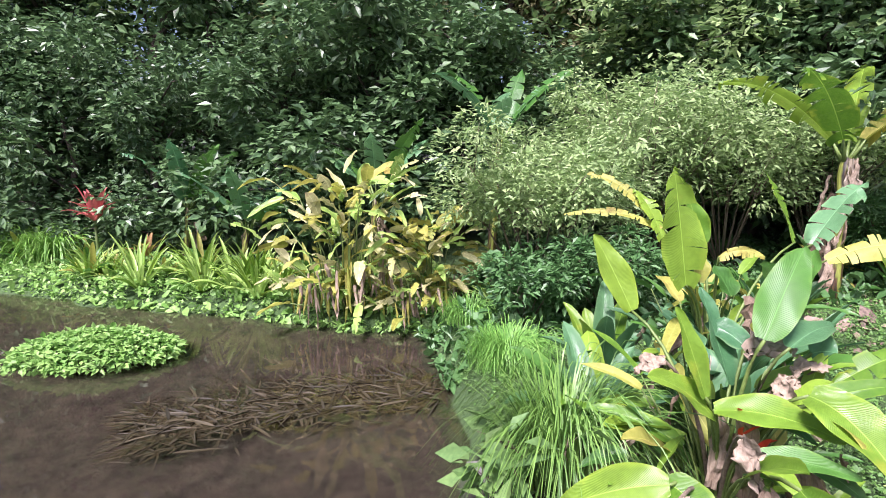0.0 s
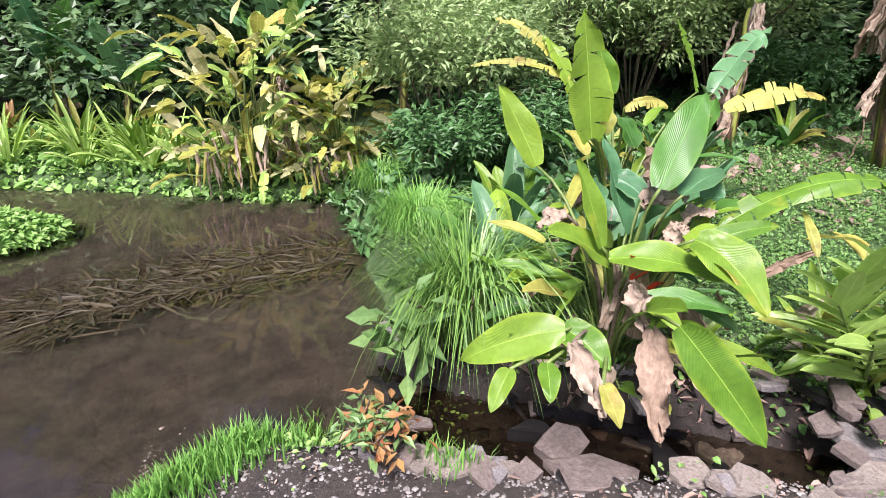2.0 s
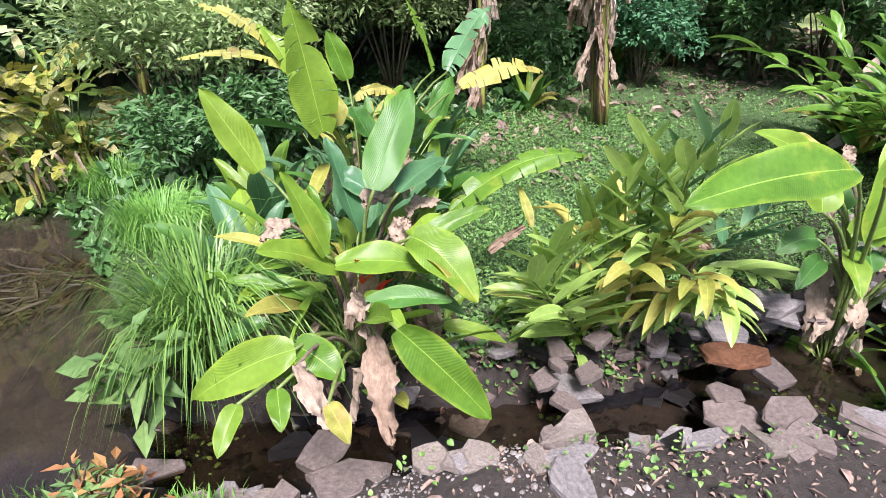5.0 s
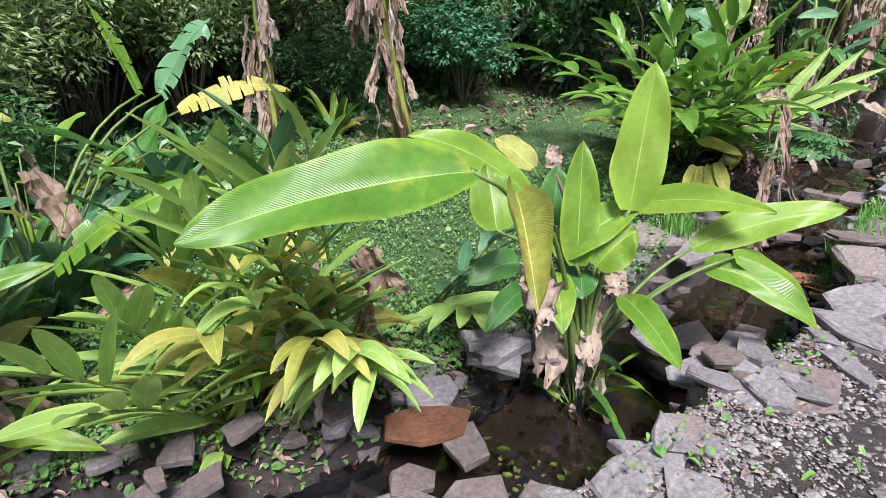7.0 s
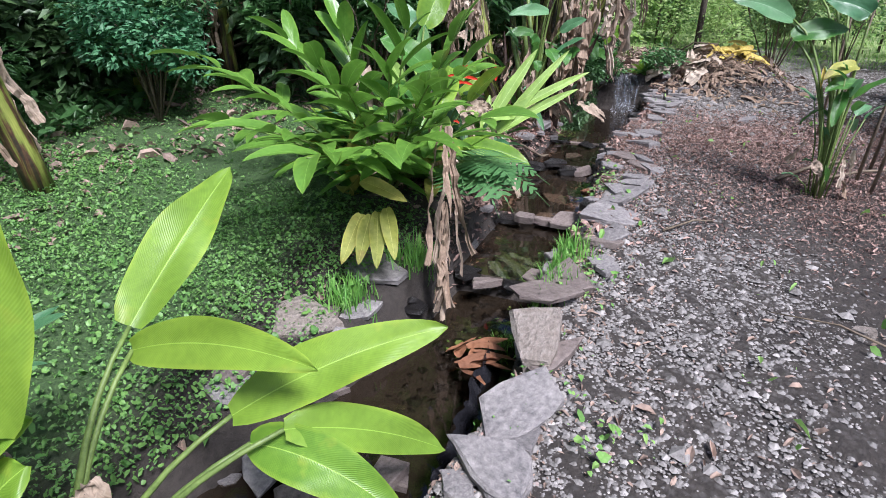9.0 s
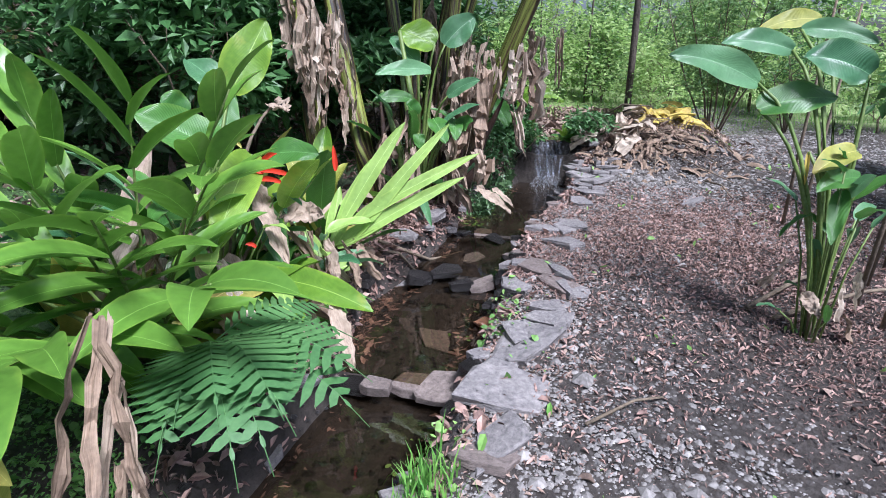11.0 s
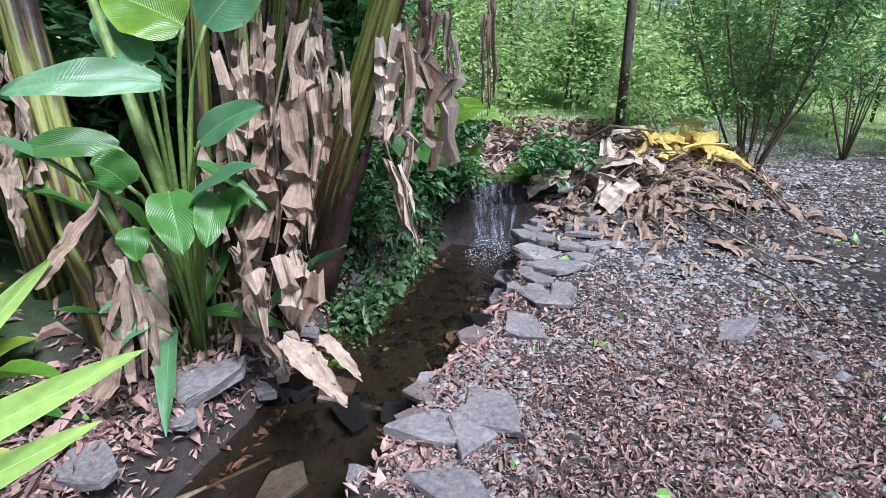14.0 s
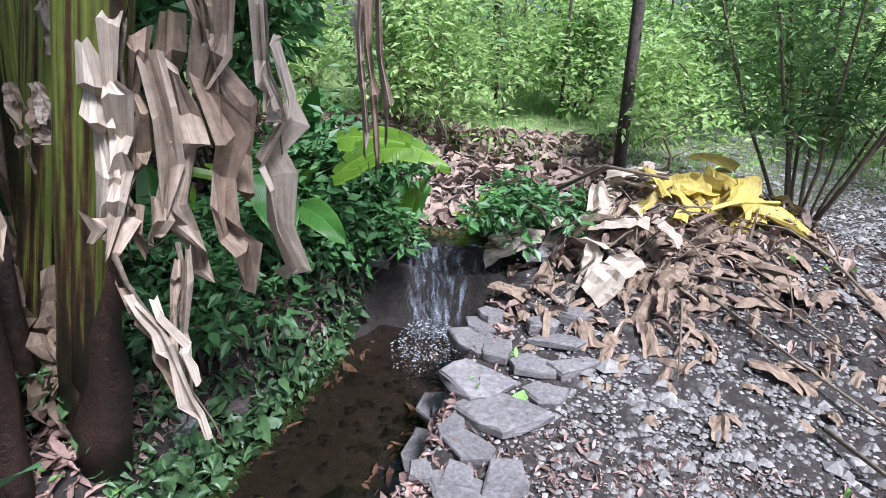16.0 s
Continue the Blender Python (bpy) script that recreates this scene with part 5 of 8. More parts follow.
ginger_b = thing("ginger_clump", "clump of ginger canes with long green and yellow leaves", "plant", (2.60, 1.91, ground_at(2.60, 1.91)))
ginger_shoot(ginger_b, Vector((2.54, 1.90, -0.14)) - ginger_b.location, Vector((2.38, 1.74, 0.76)) - ginger_b.location, 130, 12, 0.36, 0.08, "leaf_ginger", 0.5, 0.12, 0.010, -30)
ginger_shoot(ginger_b, Vector((2.54, 1.98, -0.15)) - ginger_b.location, Vector((2.21, 1.81, 0.56)) - ginger_b.location, 131, 12, 0.36, 0.08, "leaf_ginger", 0.5, 0.12, 0.010, -30)
ginger_shoot(ginger_b, Vector((2.54, 1.85, -0.16)) - ginger_b.location, Vector((1.96, 1.71, 0.53)) - ginger_b.location, 132, 12, 0.36, 0.08, "leaf_ginger", 0.5, 0.12, 0.010, -30)
ginger_shoot(ginger_b, Vector((2.61, 1.84, -0.16)) - ginger_b.location, Vector((2.51, 1.69, 0.74)) - ginger_b.location, 133, 12, 0.36, 0.08, "leaf_ginger", 0.5, 0.12, 0.010, -30)
ginger_shoot(ginger_b, Vector((2.57, 1.85, -0.16)) - ginger_b.location, Vector((2.02, 1.59, 0.42)) - ginger_b.location, 134, 12, 0.36, 0.08, "leaf_ginger", 0.5, 0.12, 0.010, -30)
ginger_y = thing("ginger_clump", "yellowing ginger canes with drooping dry leaves", "plant", (2.93, 1.71, ground_at(2.93, 1.71)))
ginger_shoot(ginger_y, Vector((2.93, 1.76, -0.19)) - ginger_y.location, Vector((2.46, 1.47, 0.67)) - ginger_y.location, 140, 11, 0.32, 0.07, "leaf_ginger", 0.5, 0.5, 0.010, -30)
ginger_shoot(ginger_y, Vector((3.03, 1.76, -0.19)) - ginger_y.location, Vector((2.57, 1.43, 0.74)) - ginger_y.location, 141, 11, 0.32, 0.07, "leaf_yellow", 0.5, 0.5, 0.010, -30)
ginger_shoot(ginger_y, Vector((3.03, 1.76, -0.19)) - ginger_y.location, Vector((2.55, 1.26, 0.53)) - ginger_y.location, 142, 11, 0.32, 0.07, "leaf_yellow", 0.5, 0.5, 0.010, -30)
ginger_shoot(ginger_y, Vector((3.07, 1.75, -0.20)) - ginger_y.location, Vector((2.65, 1.20, 0.46)) - ginger_y.location, 143, 11, 0.32, 0.07, "leaf_ginger", 0.5, 0.5, 0.010, -30)
ginger_shoot(ginger_y, Vector((2.91, 1.78, -0.17)) - ginger_y.location, Vector((2.30, 1.47, 0.58)) - ginger_y.location, 144, 11, 0.32, 0.07, "leaf_yellow", 0.5, 0.5, 0.010, -30)
ginger_shoot(ginger_y, Vector((3.04, 1.77, -0.19)) - ginger_y.location, Vector((2.70, 1.18, 0.36)) - ginger_y.location, 145, 11, 0.32, 0.07, "leaf_ginger", 0.5, 0.5, 0.010, -30)
ginger_r = thing("ginger_clump", "tall clump of upright blue-green ginger leaves", "plant", (2.83, 1.74, ground_at(2.83, 1.74)))
ginger_shoot(ginger_r, Vector((2.96, 1.77, -0.16)) - ginger_r.location, Vector((2.48, 1.62, 1.07)) - ginger_r.location, 150, 9, 0.34, 0.085, "leaf_ginger", 0.5, 0.05, 0.010, -30)
ginger_shoot(ginger_r, Vector((3.01, 1.75, -0.19)) - ginger_r.location, Vector((2.57, 1.40, 1.13)) - ginger_r.location, 151, 9, 0.34, 0.085, "leaf_blue", 0.5, 0.05, 0.010, -30)
ginger_shoot(ginger_r, Vector((3.05, 1.75, -0.19)) - ginger_r.location, Vector((2.68, 1.37, 1.12)) - ginger_r.location, 152, 9, 0.34, 0.085, "leaf_ginger", 0.5, 0.05, 0.010, -30)
ginger_shoot(ginger_r, Vector((2.98, 1.76, -0.17)) - ginger_r.location, Vector((2.52, 1.55, 0.99)) - ginger_r.location, 153, 9, 0.34, 0.085, "leaf_ginger", 0.5, 0.05, 0.010, -30)
ginger_shoot(ginger_r, Vector((3.09, 1.73, -0.20)) - ginger_r.location, Vector((2.56, 1.44, 0.98)) - ginger_r.location, 154, 9, 0.34, 0.085, "leaf_ginger", 0.5, 0.05, 0.010, -30)
ginger_shoot(ginger_r, Vector((2.88, 1.78, -0.17)) - ginger_r.location, Vector((2.39, 1.62, 0.94)) - ginger_r.location, 155, 9, 0.34, 0.085, "leaf_ginger", 0.5, 0.05, 0.010, -30)
ginger_shoot(ginger_r, Vector((3.01, 1.75, -0.18)) - ginger_r.location, Vector((2.53, 1.43, 0.80)) - ginger_r.location, 156, 9, 0.34, 0.085, "leaf_ginger", 0.5, 0.05, 0.010, -30)
ginger_s = thing("ginger_clump", "leaning ginger cane with long green leaves", "plant", (3.48, 1.75, ground_at(3.48, 1.75)))
ginger_shoot(ginger_s, Vector((3.67, 1.76, -0.05)) - ginger_s.location, Vector((4.06, 1.42, 0.51)) - ginger_s.location, 160, 8, 0.36, 0.075, "leaf_blue", 0.5, 0.15, 0.010, None)
ginger_shoot(ginger_s, Vector((3.73, 1.83, -0.06)) - ginger_s.location, Vector((3.72, 1.44, 0.33)) - ginger_s.location, 161, 8, 0.36, 0.075, "leaf_blue", 0.5, 0.15, 0.010, None)
ginger_shoot(ginger_s, Vector((3.66, 1.79, -0.05)) - ginger_s.location, Vector((3.45, 1.30, 0.20)) - ginger_s.location, 162, 8, 0.36, 0.075, "leaf_ginger", 0.5, 0.15, 0.010, None)
alpinia = thing("shell_ginger", "large glossy shell ginger bush overhanging the stream", "plant", (6.25, 1.25, ground_at(6.25, 1.25)))
ginger_shoot(alpinia, Vector((6.67, 1.45, 0.17)) - alpinia.location, Vector((6.50, 2.91, 1.10)) - alpinia.location, 170, 9, 0.46, 0.115, "leaf_alpinia", 0.5, 0.25, 0.010, None)
ginger_shoot(alpinia, Vector((6.67, 1.45, 0.17)) - alpinia.location, Vector((5.52, 1.85, 0.90)) - alpinia.location, 171, 9, 0.46, 0.115, "leaf_alpinia", 0.5, 0.25, 0.010, None)
ginger_shoot(alpinia, Vector((6.67, 1.45, 0.17)) - alpinia.location, Vector((5.26, 1.11, 0.85)) - alpinia.location, 172, 9, 0.46, 0.115, "leaf_alpinia", 0.5, 0.25, 0.010, None)
ginger_shoot(alpinia, Vector((6.67, 1.45, 0.17)) - alpinia.location, Vector((5.43, 0.88, 0.88)) - alpinia.location, 173, 9, 0.46, 0.115, "leaf_alpinia", 0.5, 0.25, 0.010, None)
ginger_shoot(alpinia, Vector((6.67, 1.45, 0.17)) - alpinia.location, Vector((6.53, 1.69, 1.35)) - alpinia.location, 174, 9, 0.46, 0.115, "leaf_alpinia", 0.5, 0.25, 0.010, None)
ginger_shoot(alpinia, Vector((6.67, 1.45, 0.17)) - alpinia.location, Vector((6.60, 1.24, 1.35)) - alpinia.location, 175, 9, 0.46, 0.115, "leaf_alpinia", 0.5, 0.25, 0.010, None)
ginger_shoot(alpinia, Vector((6.67, 1.45, 0.17)) - alpinia.location, Vector((6.02, 0.84, 1.08)) - alpinia.location, 176, 9, 0.46, 0.115, "leaf_alpinia", 0.5, 0.25, 0.010, None)
ginger_shoot(alpinia, Vector((6.67, 1.45, 0.17)) - alpinia.location, Vector((6.45, 0.77, 1.16)) - alpinia.location, 177, 9, 0.46, 0.115, "leaf_alpinia", 0.5, 0.25, 0.010, None)
ginger_shoot(alpinia, Vector((6.67, 1.45, 0.17)) - alpinia.location, Vector((5.98, 2.05, 1.02)) - alpinia.location, 178, 9, 0.46, 0.115, "leaf_alpinia", 0.5, 0.25, 0.010, None)
ginger_shoot(alpinia, Vector((6.67, 1.45, 0.17)) - alpinia.location, Vector((6.63, 2.21, 1.26)) - alpinia.location, 179, 9, 0.46, 0.115, "leaf_alpinia", 0.5, 0.25, 0.010, None)
ginger_shoot(alpinia, Vector((6.67, 1.45, 0.17)) - alpinia.location, Vector((6.07, 1.10, 1.15)) - alpinia.location, 180, 9, 0.46, 0.115, "leaf_alpinia", 0.5, 0.25, 0.010, None)
ginger_shoot(alpinia, Vector((6.67, 1.45, 0.17)) - alpinia.location, Vector((5.85, 1.26, 1.08)) - alpinia.location, 181, 9, 0.46, 0.115, "leaf_alpinia", 0.5, 0.25, 0.010, None)
ginger_shoot(alpinia, Vector((6.67, 1.45, 0.17)) - alpinia.location, Vector((5.44, 1.47, 0.90)) - alpinia.location, 182, 9, 0.46, 0.115, "leaf_alpinia", 0.5, 0.25, 0.010, None)
ginger_shoot(alpinia, Vector((6.67, 1.45, 0.17)) - alpinia.location, Vector((5.61, 0.72, 0.88)) - alpinia.location, 183, 9, 0.46, 0.115, "leaf_alpinia", 0.5, 0.25, 0.010, None)
ginger_shoot(alpinia, Vector((6.67, 1.45, 0.17)) - alpinia.location, Vector((6.06, 0.53, 0.92)) - alpinia.location, 184, 9, 0.46, 0.115, "leaf_alpinia", 0.5, 0.25, 0.010, None)
ginger_shoot(alpinia, Vector((6.67, 1.45, 0.17)) - alpinia.location, Vector((6.20, 1.66, 1.14)) - alpinia.location, 185, 9, 0.46, 0.115, "leaf_alpinia", 0.5, 0.25, 0.010, None)
ginger_shoot(alpinia, Vector((6.67, 1.45, 0.17)) - alpinia.location, Vector((6.73, 0.91, 1.36)) - alpinia.location, 186, 9, 0.46, 0.115, "leaf_alpinia", 0.5, 0.25, 0.010, None)
big_leaf(alpinia, (5.66, 1.09, 0.44), (5.40, 1.07, 0.26), 0.09, "leaf_yellow", 0.02, 0, face=(-0.6, -0.4, 0.7))
big_leaf(alpinia, (5.67, 1.04, 0.44), (5.43, 0.99, 0.26), 0.09, "leaf_yellow", 0.02, 0, face=(-0.6, -0.4, 0.7))
big_leaf(alpinia, (5.70, 1.01, 0.45), (5.46, 0.90, 0.24), 0.09, "leaf_yellow", 0.02, 0, face=(-0.6, -0.4, 0.7))
big_leaf(alpinia, (5.72, 0.97, 0.47), (5.51, 0.82, 0.28), 0.09, "leaf_yellow", 0.02, 0, face=(-0.7, -0.3, 0.7))
big_leaf(alpinia, (5.73, 1.12, 0.60), (5.65, 0.81, 0.55), 0.09, "leaf_yellow", 0.02, 0, face=(-0.7, -0.4, 0.6))
hanging_dry(alpinia, Vector((5.85, 0.68, 0.85)) - alpinia.location, 0.95, 0.09, 195, "leaf_pale", (-0.35, -0.12))
hanging_dry(alpinia, Vector((5.80, 0.66, 0.45)) - alpinia.location, 0.55, 0.08, 196, "leaf_dry", (-0.3, -0.12))
fern("fern", "dark green fern hanging over the stream bank", (6.35, 0.82, ground_at(6.35, 1.1) + 0.40), 200, 13, 0.62, "fern", (200, 360), 0.15)
fern("fern", "small bright fern on the bank", (7.35, 0.95, ground_at(7.35, 0.95)), 201, 7, 0.3, "grass_bright", (180, 360), 0.5)
floating = Mesh()
crumple = random.Random(61)
for k in range(15):
    dx, dy, turn_k = crumple.uniform(-0.10, 0.12), crumple.uniform(-0.12, 0.05), crumple.uniform(-2.1, 0.9)
    reach = crumple.uniform(0.12, 0.24)
    blade(floating, (5.42 + dx, 0.46 + dy, -0.165 + 0.002 * k), (5.42 + dx + reach * math.cos(turn_k), 0.44 + dy + reach * math.sin(turn_k), -0.19 + crumple.uniform(0, 0.05)),
          crumple.uniform(0.03, 0.085), crumple.uniform(-0.02, 0.05), crumple.uniform(-35, 35), 0.3, 8, 4, 0.06)
tagged(part("fallen_leaf", floating, M["rust"]), "rust-brown dead leaf lying in the stream", "leaf")

heliconia_i = thing("broad_leaved_plant", "broad-leaved plant with red flowers above the stream", "plant", (7.10, 1.40, ground_at(7.10, 1.40)))
big_leaf(heliconia_i, (7.59, 1.56, 1.27), (7.87, 1.48, 1.65), 0.25, "leaf_big", 0.02, 0, face=(-0.7, -0.6, 0.4), stalk=(7.1, 1.4, 0.1))
big_leaf(heliconia_i, (7.18, 1.17, 1.03), (6.74, 1.09, 0.70), 0.19, "leaf_big", 0.08, 0, face=(-0.5, -0.6, 0.6), stalk=(7.1, 1.4, 0.1))
big_leaf(heliconia_i, (7.22, 1.35, 0.99), (7.00, 1.65, 1.22), 0.24, "leaf_deep", 0.06, 0, face=(-0.5, -0.7, 0.5), stalk=(7.1, 1.4, 0.1))
big_leaf(heliconia_i, (6.93, 1.00, 0.52), (6.45, 1.09, 0.49), 0.17, "leaf_yellow", 0.08, 0, face=(-0.4, -0.6, 0.7), stalk=(7.1, 1.4, 0.1))
big_leaf(heliconia_i, (6.93, 1.00, 0.52), (6.93, 0.47, 0.43), 0.16, "leaf_big", 0.08, 0, face=(-0.5, -0.5, 0.7), stalk=(7.1, 1.4, 0.1))
big_leaf(heliconia_i, (7.68, 1.65, 1.26), (7.76, 1.97, 1.44), 0.19, "leaf_blue", 0.03, 0, face=(-0.6, -0.7, 0.4), stalk=(7.1, 1.4, 0.1))
big_leaf(heliconia_i, (7.39, 1.50, 0.98), (7.60, 1.56, 1.29), 0.13, "leaf_deep", 0.02, 0, face=(-0.6, -0.6, 0.5), stalk=(7.1, 1.4, 0.1))
big_leaf(heliconia_i, (7.55, 1.33, 0.96), (7.62, 1.07, 0.96), 0.16, "leaf_deep", 0.03, 0, face=(-0.6, -0.5, 0.6), stalk=(7.1, 1.4, 0.1))
big_leaf(heliconia_i, (7.28, 1.23, 0.75), (7.13, 1.02, 0.48), 0.14, "leaf_deep", 0.03, 0, face=(-0.5, -0.5, 0.7), stalk=(7.1, 1.4, 0.1))
big_leaf(heliconia_i, (7.40, 1.73, 1.16), (7.30, 1.77, 1.24), 0.20, "leaf_deep", 0.03, 0, face=(-0.5, -0.7, 0.5), stalk=(7.1, 1.4, 0.1))
big_leaf(heliconia_i, (6.92, 1.37, 0.79), (6.84, 1.47, 0.94), 0.18, "leaf_deep", 0.03, 0, face=(-0.4, -0.7, 0.6), stalk=(7.1, 1.4, 0.1))
big_leaf(heliconia_i, (6.90, 1.12, 0.54), (6.74, 1.32, 0.55), 0.12, "leaf_deep", 0.05, 0, face=(-0.4, -0.6, 0.7), stalk=(7.1, 1.4, 0.1))
big_leaf(heliconia_i, (7.30, 1.10, 0.71), (7.26, 0.87, 0.73), 0.14, "leaf_dry", 0.03, 0, wave=0.12, face=(-0.6, -0.5, 0.6), stalk=(7.1, 1.4, 0.1))
big_leaf(heliconia_i, (7.22, 1.26, 0.93), (6.98, 0.90, 0.58), 0.10, "leaf_dry", 0.03, 0, wave=0.14, face=(-0.5, -0.6, 0.6), stalk=(7.1, 1.4, 0.1))
big_leaf(heliconia_i, (6.90, 0.65, 0.47), (6.75, 0.49, 0.25), 0.08, "leaf_dry", 0.0, 0, wave=0.14, face=(-0.5, -0.4, 0.8), stalk=(7.1, 1.4, 0.1))
big_leaf(heliconia_i, (6.93, 0.90, 0.45), (6.81, 0.74, 0.31), 0.08, "leaf_dry", 0.0, 0, wave=0.14, face=(-0.5, -0.5, 0.8), stalk=(7.1, 1.4, 0.1))
big_leaf(heliconia_i, (6.77, 1.10, 0.48), (6.65, 0.92, 0.31), 0.11, "leaf_dry", 0.0, 0, wave=0.14, face=(-0.4, -0.5, 0.7), stalk=(7.1, 1.4, 0.1))
big_leaf(heliconia_i, (7.64, 1.33, 1.22), (7.55, 1.20, 1.19), 0.11, "leaf_dry", 0.02, 0, wave=0.12, face=(-0.7, -0.6, 0.5), stalk=(7.1, 1.4, 0.1))
big_leaf(heliconia_i, (7.12, 1.09, 0.97), (7.13, 0.92, 0.95), 0.04, "petal_red", 0.01, 0, fold=0.8, label='red pointed flower bract', face=(-0.6, -0.6, 0.6))
big_leaf(heliconia_i, (7.14, 1.09, 1.01), (7.14, 1.01, 1.05), 0.04, "petal_red", 0.01, 0, fold=0.8, label='red pointed flower bract', face=(-0.6, -0.6, 0.6))
big_leaf(heliconia_i, (7.53, 0.93, 0.90), (7.54, 0.94, 1.03), 0.04, "petal_red", 0.01, 0, fold=0.8, label='red pointed flower bract', face=(-0.7, -0.5, 0.6))
big_leaf(heliconia_i, (7.12, 1.08, 0.96), (7.07, 1.15, 0.98), 0.04, "petal_red", 0.01, 0, fold=0.8, label='red pointed flower bract', face=(-0.6, -0.6, 0.6))
big_leaf(heliconia_i, (7.11, 1.09, 0.93), (7.11, 0.97, 0.92), 0.04, "petal_red", 0.01, 0, fold=0.8, label='red pointed flower bract', face=(-0.6, -0.6, 0.6))
big_leaf(heliconia_i, (6.88, 0.99, 0.69), (6.85, 1.02, 0.71), 0.03, "petal_red", 0.01, 0, fold=0.8, label='red pointed flower bract', face=(-0.5, -0.6, 0.7))
big_leaf(heliconia_i, (7.17, 1.22, 1.06), (7.17, 1.30, 1.13), 0.03, "leaf_yellow", 0.01, 0, fold=0.8, face=(-0.6, -0.6, 0.5))
ginger_j = thing("ginger_cane", "ginger cane with long striped green leaves by the stream", "plant", (7.55, 1.05, ground_at(7.55, 1.05)))
big_leaf(ginger_j, (7.68, 0.96, 0.44), (8.11, 0.48, 1.09), 0.09, "leaf_ginger", 0.03, 0, fold=0.35, face=(-0.7, -0.4, 0.6))
big_leaf(ginger_j, (7.73, 0.95, 0.56), (8.11, 0.29, 0.93), 0.09, "leaf_ginger", 0.03, 0, fold=0.35, face=(-0.7, -0.3, 0.6))
big_leaf(ginger_j, (7.67, 0.99, 0.44), (8.04, 0.36, 0.80), 0.09, "leaf_ginger", 0.03, 0, fold=0.35, face=(-0.7, -0.4, 0.6))
big_leaf(ginger_j, (7.71, 1.00, 0.56), (8.05, 0.73, 1.10), 0.10, "leaf_ginger", 0.03, 0, fold=0.35, face=(-0.7, -0.4, 0.6))
big_leaf(ginger_j, (7.63, 1.06, 0.39), (7.82, 1.06, 0.74), 0.09, "leaf_ginger", 0.03, 0, fold=0.35, face=(-0.6, -0.5, 0.6))
big_leaf(ginger_j, (7.66, 1.03, 0.44), (7.90, 0.63, 0.62), 0.08, "leaf_ginger", 0.03, 0, fold=0.35, face=(-0.6, -0.4, 0.7))
big_leaf(ginger_j, (7.61, 1.02, 0.29), (7.71, 0.89, 0.31), 0.08, "leaf_ginger", 0.03, 0, fold=0.35, face=(-0.6, -0.4, 0.7))
big_leaf(ginger_j, (7.59, 1.05, 0.26), (7.68, 1.24, 0.51), 0.09, "leaf_ginger", 0.03, 0, fold=0.35, face=(-0.6, -0.5, 0.7))
big_leaf(ginger_j, (7.64, 1.06, 0.41), (7.93, 0.88, 0.91), 0.10, "leaf_ginger", 0.03, 0, fold=0.35, face=(-0.7, -0.4, 0.6))
big_leaf(ginger_j, (7.66, 1.02, 0.42), (7.82, 0.79, 0.52), 0.08, "leaf_ginger", 0.03, 0, fold=0.35, face=(-0.6, -0.4, 0.7))
cane = Mesh()
tube(cane, [(0, 0, -0.05), (0.02, 0, 0.2), (0.12, -0.06, 0.45)], 0.014, 0.006, 6)
part("cane", cane, M["stalk"], ginger_j)
heliconia_k = thing("broad_leaved_plant", "tall blue-green broad-leaved plant beside the track", "plant", (7.75, -1.45, ground_at(7.75, -1.45)))
big_leaf(heliconia_k, (7.85, -1.04, 1.36), (7.69, -0.64, 1.48), 0.15, "leaf_blue", 0.06, 0, face=(-0.9, 0.1, 0.4), stalk=(7.75, -1.45, 0.15))
big_leaf(heliconia_k, (8.05, -1.20, 1.50), (7.97, -0.88, 1.53), 0.12, "leaf_blue", 0.05, 0, face=(-0.9, 0.2, 0.4), stalk=(7.75, -1.45, 0.15))
big_leaf(heliconia_k, (7.81, -1.05, 1.25), (7.93, -1.39, 1.30), 0.17, "leaf_deep", 0.04, 0, face=(-0.8, 0.3, 0.5), stalk=(7.75, -1.45, 0.15))
big_leaf(heliconia_k, (8.09, -1.23, 1.59), (8.06, -1.54, 1.53), 0.10, "leaf_blue", 0.05, 0, face=(-0.9, 0.3, 0.4), stalk=(7.75, -1.45, 0.15))
big_leaf(heliconia_k, (7.90, -1.48, 1.40), (7.85, -1.20, 1.47), 0.19, "leaf_blue", 0.05, 0, face=(-0.8, 0.3, 0.4), stalk=(7.75, -1.45, 0.15))
big_leaf(heliconia_k, (8.23, -1.34, 1.64), (8.13, -1.05, 1.58), 0.10, "leaf_yellow", 0.05, 0, face=(-0.9, 0.3, 0.4), stalk=(7.75, -1.45, 0.15))
big_leaf(heliconia_k, (7.78, -1.46, 1.09), (7.60, -1.26, 1.01), 0.12, "leaf_yellow", 0.04, 0, face=(-0.8, 0.3, 0.6), stalk=(7.75, -1.45, 0.15))
big_leaf(heliconia_k, (7.75, -1.49, 0.98), (7.58, -1.28, 0.94), 0.12, "leaf_deep", 0.04, 0, face=(-0.7, 0.3, 0.6), stalk=(7.75, -1.45, 0.15))
big_leaf(heliconia_k, (7.71, -1.42, 0.93), (7.53, -1.36, 0.73), 0.08, "leaf_deep", 0.02, 0, face=(-0.7, 0.3, 0.6), stalk=(7.75, -1.45, 0.15))
big_leaf(heliconia_k, (7.82, -1.29, 1.07), (7.77, -1.29, 0.93), 0.03, "leaf_gold", 0.0, 0, fold=0.9, label='yellow hanging flower head', face=(-0.8, 0.3, 0.6), stalk=(7.75, -1.45, 0.15))
